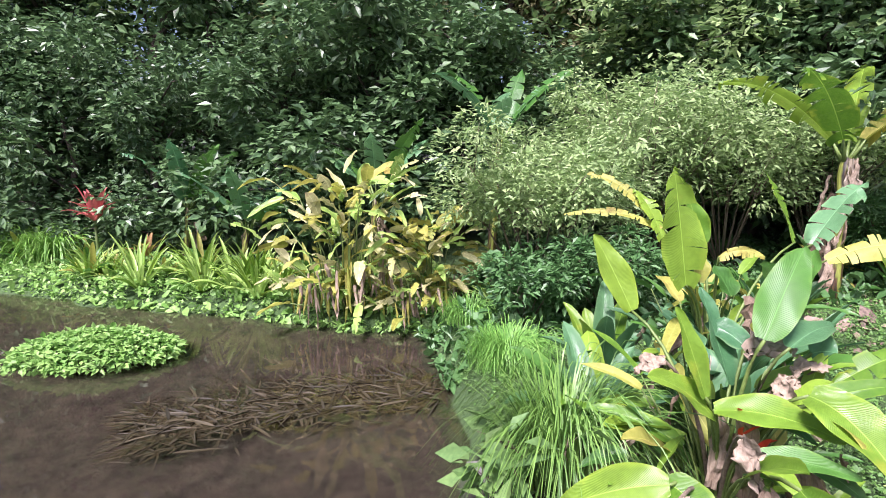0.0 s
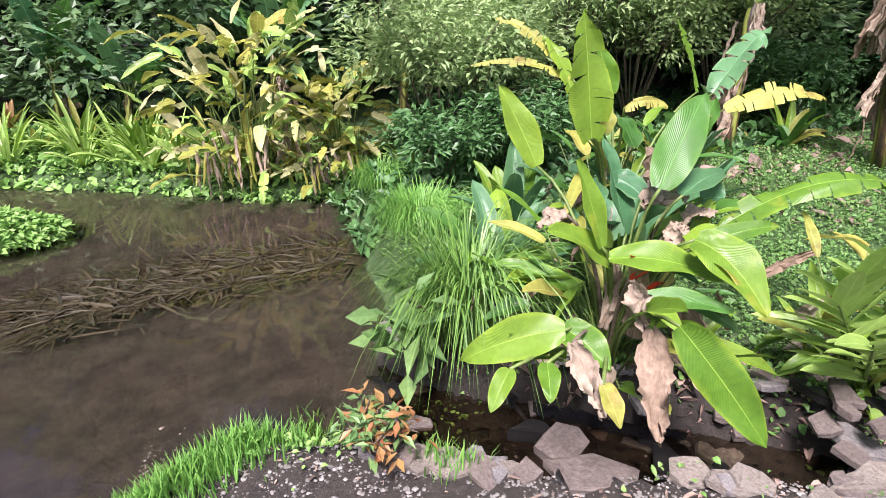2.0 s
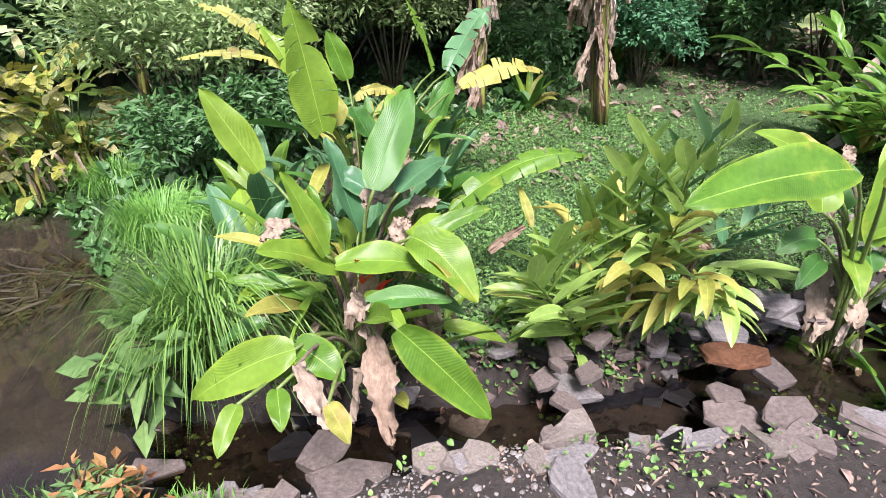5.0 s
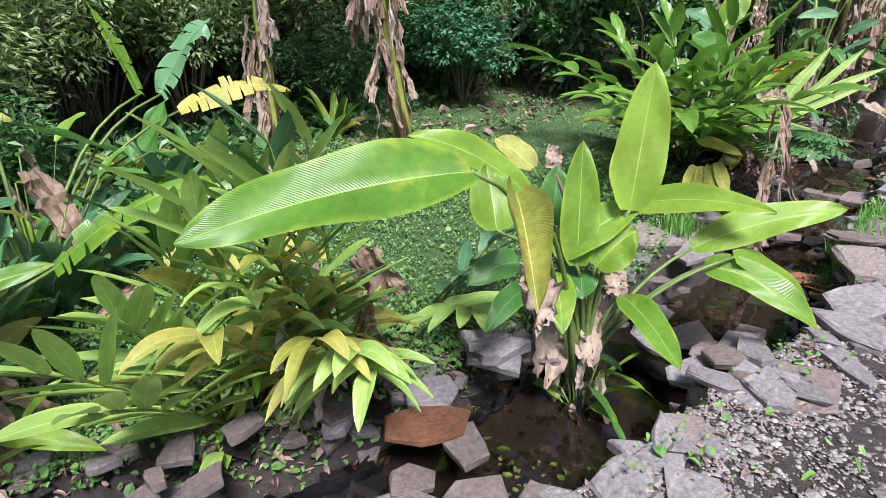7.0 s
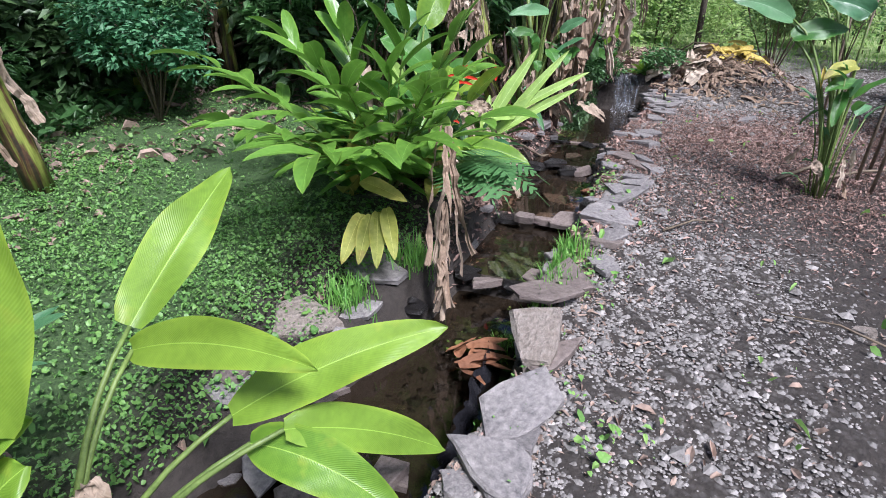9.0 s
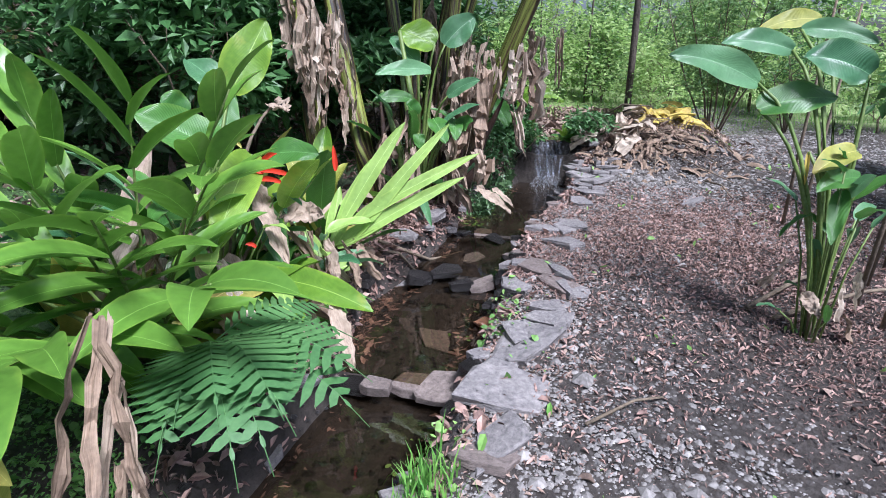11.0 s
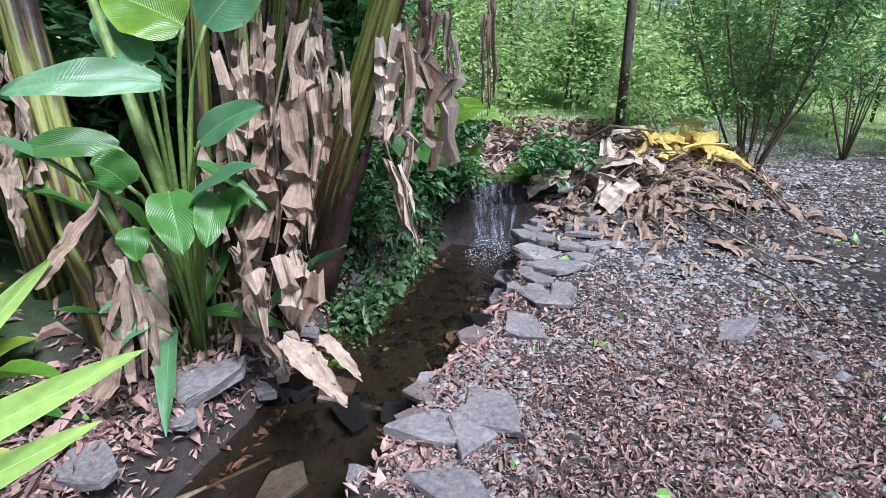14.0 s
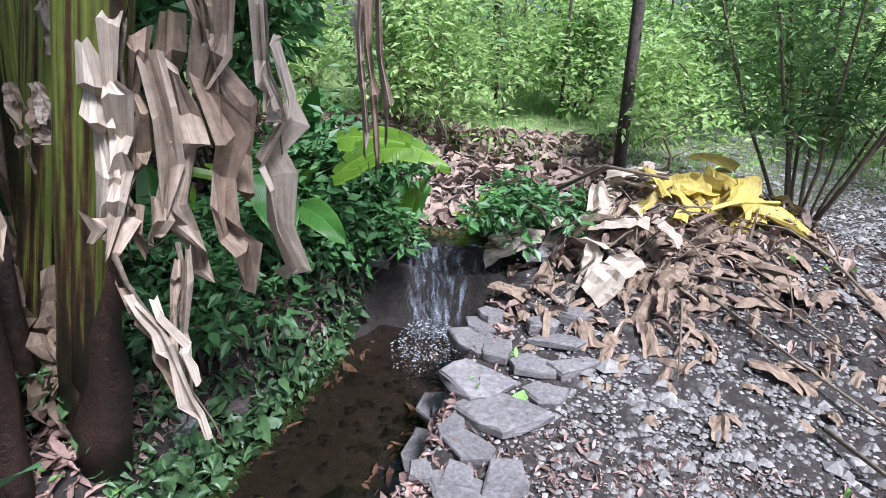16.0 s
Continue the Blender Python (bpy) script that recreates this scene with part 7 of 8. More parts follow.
stone(4.85, 0.01, 0.14, "slate", 15, 0.042, top=0.00)
stone(4.64, 0.01, 0.14, "slate", 15, 0.042, top=0.05)
stone(4.59, -0.05, 0.10, "slate", 15, 0.042, top=0.02)
stone(4.52, 0.09, 0.09, "slate", 15, 0.042, top=0.02)
stone(4.29, -0.02, 0.12, "slate", 15, 0.042, top=0.02)
stone(4.06, 0.15, 0.13, "slate", 15, 0.042, top=0.03)
stone(3.92, 0.29, 0.13, "slate", 15, 0.042, top=0.00)
stone(4.25, 0.39, 0.11, "slate", 15, 0.042, top=-0.02)
stone(4.17, 0.48, 0.11, "slate_warm", 15, 0.042, top=-0.05)
stone(3.97, 0.51, 0.10, "slate", 15, 0.042, top=-0.05)
stone(5.15, 1.12, 0.17, "slate_warm", 15, 0.042, top=0.00)
stone(4.88, 1.14, 0.12, "slate", 15, 0.042, top=0.00)
stone(4.76, 1.27, 0.12, "slate_warm", 15, 0.042, top=0.00)
stone(4.65, 1.17, 0.12, "slate", 15, 0.042, top=-0.05)
stone(4.47, 0.86, 0.16, "slate", 15, 0.042, top=-0.12)
stone(4.46, 0.66, 0.13, "slate_warm", 15, 0.042, top=-0.15)
stone(4.38, -0.41, 0.12, "stone_pale", 9, 0.10, top=0.02)
stone(4.57, 0.41, 0.10, "slate_warm", 15, 0.042, top=-0.12)
stone(3.75, 1.31, 0.10, "slate", 15, 0.042, top=-0.10)
stone(5.71, 1.04, 0.16, "slate", 15, 0.042, top=0.10)
stone(7.48, -0.15, 0.17, "slate", 15, 0.042, top=0.12)
stone(7.05, -0.12, 0.16, "slate", 15, 0.042, top=0.10)
stone(6.60, -0.13, 0.11, "slate_warm", 15, 0.042, top=0.10)
stone(6.27, -0.16, 0.10, "slate", 15, 0.042, top=0.08)
stone(5.19, 1.16, 0.17, "stone_pale", 9, 0.10, top=0.00)
stone(5.36, 0.95, 0.09, "slate", 15, 0.042, top=0.00)
stone(5.72, 1.09, 0.14, "slate", 15, 0.042, top=0.10)
stone(4.60, 0.38, 0.07, "slate_warm", 15, 0.042, top=-0.15)
stone(1.86, 1.36, 0.14, "stone_pale", 8, 0.16)
stone(3.40, 1.20, 0.14, "slate", 4, 0.06, top=0.04)
stone(3.42, 1.19, 0.12, "slate", 4, 0.06, top=0.09)
stone(3.39, 1.21, 0.10, "slate", 4, 0.06, top=0.14)
# fill between the larger stones on both banks
for i in range(95):
    x = stone_random.uniform(0.7, 10.9)
    yc = float(np.interp(x, STREAM_X, STREAM_Y))
    half = float(np.interp(x, (0, 0.6, 1.4, 2.2, 3.3, 5, 6, 7, 7.7, 8.5, 10, 11), (0.5, 0.38, 0.34, 0.36, 0.40, 0.38, 0.28, 0.3, 0.42, 0.30, 0.42, 0.3)))
    s = -1 if stone_random.random() < 0.62 else 1
    stone(x, yc + s * (half * stone_random.uniform(0.85, 1.12) + (0.05 if s < 0 else 0)), stone_random.uniform(0.035, 0.08), stone_random.choice(("slate", "slate", "slate_warm", "wet")), 14, 0.045)
for i in range(46):
    x = stone_random.uniform(1.0, 3.5)
    yc = float(np.interp(x, STREAM_X, STREAM_Y))
    stone(x, yc + stone_random.uniform(0.33, 0.62), stone_random.uniform(0.05, 0.11), stone_random.choice(("slate", "slate_warm", "slate_warm", "wet")), 20, 0.045, stone_random.choice((0.0, 0.0, 0.03)))
for i in range(22):
    x = stone_random.uniform(0.5, 2.6)
    yc = float(np.interp(x, STREAM_X, STREAM_Y))
    stone(x, yc - stone_random.uniform(0.36, 0.55), stone_random.uniform(0.05, 0.10), stone_random.choice(("slate", "slate_warm", "stone_pale")), 14, 0.045)
# low dams between the pools
for x0, x1, z in POOLS[1:-1]:
    yc = float(np.interp(x0, STREAM_X, STREAM_Y))
    for i in range(6):
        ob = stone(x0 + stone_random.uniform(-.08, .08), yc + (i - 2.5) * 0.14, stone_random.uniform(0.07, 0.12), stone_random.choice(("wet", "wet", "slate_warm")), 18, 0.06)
        ob.location.z = z - 0.03 + stone_random.uniform(-.02, .03)


# waterfall at the head of the stream
fall = thing("waterfall", "small waterfall over a dark wet rock face", "waterfall", (10.96, 0.20, 0.1), kind="structure")
rock = Mesh()
rr = random.Random(9)
n, m2 = 16, 12
rock.add([(0.10 + 0.10 * (j / m2) ** 2 + rr.uniform(-.03, .03), -0.30 + 0.6 * i / n, -0.1 + 0.56 * j / m2 + 0.02 * math.sin(i * 1.9)) for i in range(n + 1) for j in range(m2 + 1)],
         [(i * (m2 + 1) + j, (i + 1) * (m2 + 1) + j, (i + 1) * (m2 + 1) + j + 1, i * (m2 + 1) + j + 1) for i in range(n) for j in range(m2)])
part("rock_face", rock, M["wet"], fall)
sheet = Mesh()
fw, fh = 18, 14
sheet.add([(0.10 - 0.09 * (j / fh) + 0.012 * math.sin(i * 1.7 + j * 0.3) + rr.uniform(-.004, .004), -0.15 + 0.3 * i / fw + 0.01 * math.sin(j * 0.9), 0.46 - 0.46 * (j / fh)) for i in range(fw + 1) for j in range(fh + 1)],
          [(i * (fh + 1) + j, (i + 1) * (fh + 1) + j, (i + 1) * (fh + 1) + j + 1, i * (fh + 1) + j + 1) for i in range(fw) for j in range(fh)])
part("falling_water", sheet, M["fall"], fall)
foam = Mesh()
scatter_leaves(foam, [(-0.08, -0.02, 0.02, 0.16), (-0.12, -0.04, 0.0, 0.2)], 900, 0.010, 1.0, np.random.default_rng(3), 0.3, 0.5)
part("foam", foam, M["foam"], fall, "white splashing foam")
for i in range(26):
    x, y, z = 11.12 + stone_random.uniform(-.05, .25), stone_random.choice((-0.28, 0.72, 0.62, -0.2)) + stone_random.uniform(-.12, .12), stone_random.uniform(0.15, 0.62)
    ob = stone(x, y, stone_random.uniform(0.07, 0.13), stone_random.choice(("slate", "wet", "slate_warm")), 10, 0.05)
    ob.location.z = z

# black liner showing between the stones
for n, (x, y, a, ln, hh) in enumerate(((2.55, 1.50, -26, 0.7, 0.22), (1.5, 2.3, -38, 0.7, 0.18), (3.4, 1.22, -8, 0.6, 0.18), (5.1, 0.2, 4, 0.95, 0.14), (4.6, 0.98, -25, 0.6, 0.1))):
    liner = Mesh()
    c, s = math.cos(radians(a)), math.sin(radians(a))
    rl = random.Random(n)
    pts = [(x + c * ln * (i / 24 - 0.5) + rl.uniform(-.02, .02), y + s * ln * (i / 24 - 0.5) + rl.uniform(-.02, .02)) for i in range(25)]
    base = float(stream_level(np.array([x]))[0])
    liner.add([(px + 0.02 * k * s, py - 0.02 * k * c * (1 if y > 1 else -1), base - 0.06 + hh * k / 4 + rl.uniform(-.012, .012)) for px, py in pts for k in range(5)],
              [(i * 5 + k, i * 5 + 5 + k, i * 5 + 6 + k, i * 5 + 1 + k) for i in range(24) for k in range(4)])
    tagged(part("pond_liner", liner, M["liner"]), "crumpled black plastic liner along the stream", "pond liner", "liner strips")


def pebbles(name, label, count, seed, where, size, material):
    rng = np.random.default_rng(seed)
    mesh = Mesh()
    base = np.array([(1, 0, 0), (0.3, 0.9, 0.1), (-0.8, 0.5, 0), (-0.7, -0.6, 0.05), (0.4, -0.85, 0), (0.05, 0.05, 0.75), (0, 0, -0.5)])
    faces = [(0, 1, 5), (1, 2, 5), (2, 3, 5), (3, 4, 5), (4, 0, 5), (1, 0, 6), (2, 1, 6), (3, 2, 6), (4, 3, 6), (0, 4, 6)]
    p = where(rng, count)
    n = len(p)
    z = ground_height(p[:, 0], p[:, 1])
    s = size * rng.lognormal(0, 0.5, n)
    a = rng.uniform(0, 6.283, n)
    c, q = np.cos(a)[:, None], np.sin(a)[:, None]
    v = base[None] * rng.uniform(0.65, 1.25, (n, 7, 3)) * s[:, None, None]
    pts = np.stack([p[:, :1] + v[:, :, 0] * c - v[:, :, 1] * q, p[:, 1:] + v[:, :, 0] * q + v[:, :, 1] * c, z[:, None] + v[:, :, 2] * 0.8 + s[:, None] * 0.12], 2)
    f = (np.arange(n)[:, None, None] * 7 + np.array(faces)[None]).reshape(-1, 3)
    mesh.add(pts.reshape(-1, 3).tolist(), f.tolist())
    return tagged(part(name, mesh, material, smooth=False), label, "gravel", kind="stuff")


def strew(name, label, count, seed, where, size, material, rise=0.25, slim=0.45, lift=0.008, category="leaf litter", tall=0.0):
    rng = np.random.default_rng(seed)
    p = where(rng, count)
    n = len(p)
    z = ground_height(p[:, 0], p[:, 1]) + lift + rng.uniform(0, 1, n) ** 2 * tall
    a = rng.uniform(0, 6.283, n)
    e = rng.normal(0, rise, n)
    out = np.stack([np.cos(a) * np.cos(e), np.sin(a) * np.cos(e), np.sin(e)], 1)
    side = np.stack([-np.sin(a), np.cos(a), rng.normal(0, rise, n)], 1)
    up = np.array([0, 0, 1.0])
    s = (size * np.clip(rng.lognormal(-0.1, 0.45, n), 0.25, 2.6))[:, None]
    slim = slim * rng.uniform(0.5, 1.35, n)[:, None]
    c = np.stack([p[:, 0], p[:, 1], z], 1)
    curl = rng.uniform(0.0, 0.3, n)[:, None]
    bow = rng.uniform(-0.22, 0.22, n)[:, None]
    w = side * s * slim * 0.5
    v = np.stack([c - out * s * 0.5 + up * s * bow, c - out * s * 0.2 + w * 0.85 + up * s * curl * 0.8, c + out * s * 0.2 + w * 0.8 + up * s * curl, c + out * s * 0.55 + up * s * bow,
                  c + out * s * 0.2 - w * 0.8 + up * s * curl, c - out * s * 0.2 - w * 0.85 + up * s * curl * 0.8, c], 1).reshape(-1, 3)
    i = np.arange(n)[:, None, None] * 7
    f = (i + np.array([(0, 1, 6), (1, 2, 6), (2, 3, 6), (3, 4, 6), (4, 5, 6), (5, 0, 6)])[None]).reshape(-1, 3)
    mesh = Mesh()
    mesh.add(v.tolist(), f.tolist())
    return tagged(part(name, mesh, material, smooth=False), label, category, kind="stuff")


def track(rng, n):
    x = rng.uniform(2.2, 15.5, n)
    y = rng.normal(-0.75, 0.42, n) - np.clip(x - 10.2, 0, 3) * rng.uniform(0, 0.75, n)
    keep = (x < 6.9) | (x > 9.4) | (rng.random(n) < 0.3)
    return np.stack([x, y], 1)[keep & (y < np.interp(x, STREAM_X, STREAM_Y) - 0.42) & (y > -4.5) & (np.exp(-((x - 11.5) / 0.6) ** 2 - ((y + 0.9) / 0.6) ** 2) < 0.4)]


def pebble_material():
    m, nt, p = shader("pebble")
    geo = nt.nodes.new("ShaderNodeNewGeometry")
    c = ramp(nt, geo.outputs["Random Per Island"], (0.0, (0.05, 0.046, 0.042)), (0.5, (0.135, 0.127, 0.118)), (0.85, (0.22, 0.207, 0.19)), (0.98, (0.42, 0.395, 0.365)), (1.0, (0.30, 0.17, 0.13)))
    c = blend(nt, 0.4, c, ramp(nt, noise_of(nt, 60, 4), (0.3, (0.08, 0.07, 0.06)), (0.7, (0.42, 0.4, 0.37))))
    nt.links.new(c, p.inputs["Base Color"])
    p.inputs["Roughness"].default_value = 0.75
    return m


M["pebble"] = pebble_material()


def beyond(rng, n):
    p = np.stack([rng.uniform(8.8, 14.0, n), rng.uniform(-3.6, -0.7, n)], 1)
    off_mound = np.exp(-((p[:, 0] - 11.55) / 0.8) ** 2 - ((p[:, 1] + 1.0) / 0.7) ** 2) < 0.3
    return p[off_mound & (rng.random(n) < np.clip(1.2 - (p[:, 0] - 8.8) * 0.12, 0.3, 1))]


pebbles("gravel", "grey gravel spreading towards the clearing", 24000, 7, beyond, 0.0085, M["pebble"])
pebbles("gravel", "grey gravel and pebbles on the worn track", 70000, 1, track, 0.0062, M["pebble"])
pebbles("gravel", "fine grey gravel between the stones and the track", 26000, 5, lambda g, n: (lambda x: np.stack([x, np.interp(x, STREAM_X, STREAM_Y) - 0.42 - np.abs(g.normal(0, 0.3, n))], 1))(g.uniform(3.0, 9.6, n)), 0.0065, M["pebble"])
pebbles("gravel", "pale gravel on the near shore of the pond", 4200, 6, lambda g, n: (lambda x: np.stack([x, 2.4 - 0.55 * x + g.normal(0, 0.2, n)], 1))(g.uniform(-0.7, 2.0, n)), 0.0055, M["pebble"])
strew("leaf_litter", "brown leaf bits on the near shore", 300, 29, lambda g, n: (lambda x: np.stack([x, 2.3 - 0.55 * x + g.normal(0, 0.25, n)], 1))(g.uniform(-0.7, 2.4, n)), 0.02, M["litter"], 0.35, 0.4)
strew("leaf_litter", "dark reddish litter on the bank below the banana plants", 7000, 30, lambda g, n: (lambda x: np.stack([x, np.interp(x, STREAM_X, STREAM_Y) + 0.3 + np.abs(g.normal(0, 0.35, n))], 1))(g.uniform(6.8, 10.9, n)), 0.042, M["litter_red"], 0.4, 0.34, 0.006, tall=0.02)
pebbles("gravel", "larger loose stones on the track", 420, 2, track, 0.018, M["pebble"])
pebbles("gravel", "stones and silt in the stream bed", 1500, 3, lambda g, n: (lambda x: np.stack([x, np.interp(x, STREAM_X, STREAM_Y) + g.normal(0, 0.2, n)], 1))(g.uniform(0.6, 11, n)), 0.018, M["wet"])


def box_area(x0, x1, y0, y1, thin=None):
    def area(g, n):
        p = np.stack([g.uniform(x0, x1, n), g.uniform(y0, y1, n)], 1)
        d = np.abs(p[:, 1] - np.interp(p[:, 0], STREAM_X, STREAM_Y))
        keep = (d > 0.40) | (p[:, 0] > 11.32)
        if thin is not None:
            keep &= g.random(n) < thin(p)
        return p[keep]
    return area


def side_of(p):
    return p[:, 1] - np.interp(p[:, 0], STREAM_X, STREAM_Y)


def patchy(p, f=1.0):
    return 0.5 + 0.5 * np.sin(p[:, 0] * 2.3 * f + 1.1 * np.sin(p[:, 1] * 1.9 * f)) * np.cos(p[:, 1] * 2.7 * f + p[:, 0])


strew("leaf_litter", "reddish brown fallen leaves strewn over the track", 105000, 11, box_area(6.6, 10.2, -2.4, 0.2, lambda p: np.exp(-((p[:, 0] - 8.6) / 1.3) ** 2) * (0.4 + 0.6 * patchy(p))), 0.019, M["litter_red"], 0.5, 0.32, 0.006, tall=0.02)
strew("leaf_litter", "small brown leaves and moss bits along the stream's near edge", 2200, 27, lambda g, n: (lambda x: np.stack([x, np.interp(x, STREAM_X, STREAM_Y) - 0.40 - np.abs(g.normal(0, 0.25, n))], 1))(g.uniform(1.5, 7.5, n)), 0.022, M["litter"], 0.35, 0.45)
strew("weeds", "creeping green weeds between the edging stones", 600, 28, lambda g, n: (lambda x: np.stack([x, np.interp(x, STREAM_X, STREAM_Y) - 0.38 - np.abs(g.normal(0, 0.16, n))], 1))(np.array([1.9, 2.6, 3.4, 4.2, 5.2, 6.1, 7.4])[g.integers(0, 7, n)] + g.normal(0, 0.16, n)), 0.020, M["cover"], 0.5, 0.8, 0.02, "weed", 0.05)
strew("leaf_litter", "brown leaf bits scattered along the track", 4200, 12, box_area(2.0, 13, -2.6, 0.2, lambda p: 0.15 + 0.5 * patchy(p) + 0.35 * (p[:, 1] < -1.4)), 0.034, M["litter"], 0.3, 0.36)
strew("leaf_litter", "heaped dead leaves round the mound", 8000, 13, box_area(10.7, 13.2, -2.2, 0.3, lambda p: np.exp(-((p[:, 0] - 11.5) / 0.8) ** 2 - ((p[:, 1] + 0.85) / 0.75) ** 2)), 0.05, M["litter"], 0.5, 0.3, 0.01, tall=0.08)
strew("leaf_litter", "brown dead leaves on the stream banks", 5000, 14, box_area(0.8, 11, -0.2, 3.4, lambda p: (np.abs(side_of(p)) < 1.0) * (0.25 + 0.5 * patchy(p, 1.7)) * (0.4 + 0.6 * (p[:, 0] > 5))), 0.045, M["litter"], 0.35, 0.36)
strew("leaf_litter", "dead leaves and stalks under the banana plants", 1100, 15, box_area(7.6, 12.5, 0.6, 3.0), 0.08, M["litter_red"], 0.45, 0.25, 0.01, tall=0.06)
strew("leaf_litter", "sodden brown leaves at the stream margin", 2600, 24, lambda g, n: (lambda x: np.stack([x, np.interp(x, STREAM_X, STREAM_Y) + g.choice((-1, 1), n) * g.uniform(0.2, 0.55, n)], 1))(g.uniform(6.0, 11.0, n)), 0.05, M["litter_red"], 0.35, 0.32)
strew("leaf_litter", "brown litter on the slope behind the waterfall", 9000, 25, box_area(11.1, 14.5, -0.6, 3.0), 0.09, M["litter"], 0.4, 0.4, 0.01, tall=0.03)
strew("leaf_litter", "brown litter on the wood's floor", 6000, 16, box_area(4, 14, 3.2, 7.5, lambda p: 0.3 + 0.6 * patchy(p)), 0.10, M["litter"], 0.35, 0.4)
cover_area = lambda p: (side_of(p) > 0.42) * np.clip(0.35 + 0.9 * patchy(p, 0.8), 0, 1) * np.where(p[:, 0] > 6.5, 0.25, 1.0)
strew("ground_cover", "low bright green creeping ground cover", 140000, 17, box_area(0.9, 8.5, 1.0, 5.4, cover_area), 0.017, M["cover"], 0.45, 0.75, 0.02, "ground cover", 0.05)
strew("ground_cover", "low green herbs on the wood's edge", 16000, 18, box_area(0.8, 12, 4.9, 7.8, lambda p: 0.3 + 0.6 * patchy(p, 1.3)), 0.10, M["leaf_shrub_dark"], 0.6, 0.5, 0.05, "ground cover", 0.16)
strew("ground_cover", "green creeping plants on the far bank", 16000, 19, lambda g, n: (lambda x: np.stack([x, np.interp(x, (-18, -6.1, -5.1, -3.3, -1.36, 0.05, 1.2, 1.7), (18.5, 10.7, 9.85, 8.65, 7.75, 6.85, 6.55, 6.25)) + g.uniform(-0.12, 2.2, n) ** 1.0], 1))(g.uniform(-12, 1.5, n)), 0.075, M["cress"], 0.5, 0.6, 0.03, "ground cover", 0.12)
cress_spots = np.array([(3.02, 1.45), (3.25, 0.71), (3.17, 0.92), (3.39, 0.62), (0.97, 2.80), (2.06, 0.99), (2.31, 1.74), (1.43, 1.74), (4.30, 0.50), (5.60, 0.35), (5.90, 0.25), (6.10, 0.05), (6.60, 0.12), (7.55, 0.05), (7.75, 0.10), (9.50, 0.72), (9.70, 0.66), (9.35, 0.60), (4.35, -0.40), (4.90, -0.35), (6.30, -0.02), (0.19, 2.52), (0.04, 2.60), (0.81, 2.74)])
strew("cress", "small bright cress and clover by the water", 800, 20, lambda g, n: cress_spots[g.integers(0, len(cress_spots), n)] + g.normal(0, 0.1, (n, 2)), 0.024, M["cress"], 0.4, 0.85, 0.03, "herb", 0.06)
def far_side(lo, hi, x0, x1):
    return lambda g, n: (lambda x: np.stack([x, np.interp(x, STREAM_X, STREAM_Y) + g.uniform(lo, hi, n)], 1))(g.uniform(x0, x1, n))


strew("bank_herbs", "small green herbs along the stream's planted bank", 4200, 34, far_side(0.34, 1.0, 0.9, 3.6), 0.026, M["cover"], 0.5, 0.8, 0.015, "herb", 0.05)
strew("leaf_litter", "rotting brown leaves along the stream's planted bank", 1800, 35, far_side(0.3, 0.9, 0.9, 3.8), 0.05, M["litter_red"], 0.4, 0.3, 0.008, tall=0.02)
# deep leaf colour stands in for the banana canopy's shade on this bank
strew("bank_herbs", "herbs covering the steep bank by the waterfall, coloured dark for canopy shade", 7500, 26, lambda g, n: np.stack([g.uniform(9.6, 11.3, n), 0.55 + 0.95 * g.random(n) ** 1.4], 1), 0.045, M["leaf_forest_deep"], 0.7, 0.5, 0.03, "herb", 0.22)
strew("weeds", "little green weeds along the track", 1300, 21, box_area(2.5, 12, -2.2, 0.2, lambda p: patchy(p, 2.1) ** 4), 0.045, M["cress"], 0.7, 0.4, 0.01, "weed", 0.04)


def short_grass(name, label, count, seed, where, length, material):
    rng = np.random.default_rng(seed)
    p = where(rng, count)
    z = ground_height(p[:, 0], p[:, 1])
    mesh = Mesh()
    for (x, y), zz in zip(p, z):
        a, L = rng.uniform(0, 6.283), length * rng.uniform(0.5, 1.2)
        dx, dy = math.cos(a), math.sin(a)
        w, o = 0.004, L * rng.uniform(0.1, 0.6)
        mesh.add([(x - dy * w, y + dx * w, zz - .01), (x + dy * w, y - dx * w, zz - .01), (x + dx * o * .4 + dy * w * .8, y + dy * o * .4 - dx * w * .8, zz + L * .6), (x + dx * o * .4 - dy * w * .8, y + dy * o * .4 + dx * w * .8, zz + L * .6), (x + dx * o, y + dy * o, zz + L * .95)],
                 [(0, 1, 2, 3), (3, 2, 4)])
    return tagged(part(name, mesh, material), label, "grass", kind="stuff")


short_grass("shore_grass", "short bright green grass on the near shore", 3600, 31, lambda g, n: (lambda t: np.stack([0.15 - 1.35 * t + g.normal(0, 0.05, n), 2.84 - 0.62 * t + g.normal(0, 0.09, n)], 1))(g.uniform(0, 1, n)), 0.13, M["grass_bright"])
short_grass("shore_grass", "tufts of grass between the stones", 1500, 32, lambda g, n: (lambda c: c + g.normal(0, 0.07, (n, 2)))(np.array([(6.0, 0.1), (6.2, 0.15), (6.4, 0.1), (5.75, 0.2), (5.9, 0.9), (0.65, 2.3), (5.4, 1.05)])[g.integers(0, 7, n)]), 0.13, M["grass_bright"])
short_grass("meadow_grass", "pale grass of the sunlit clearing", 9000, 33, lambda g, n: np.stack([g.uniform(13.2, 24, n), g.uniform(-8, 3, n)], 1), 0.12, M["grass_bright"])

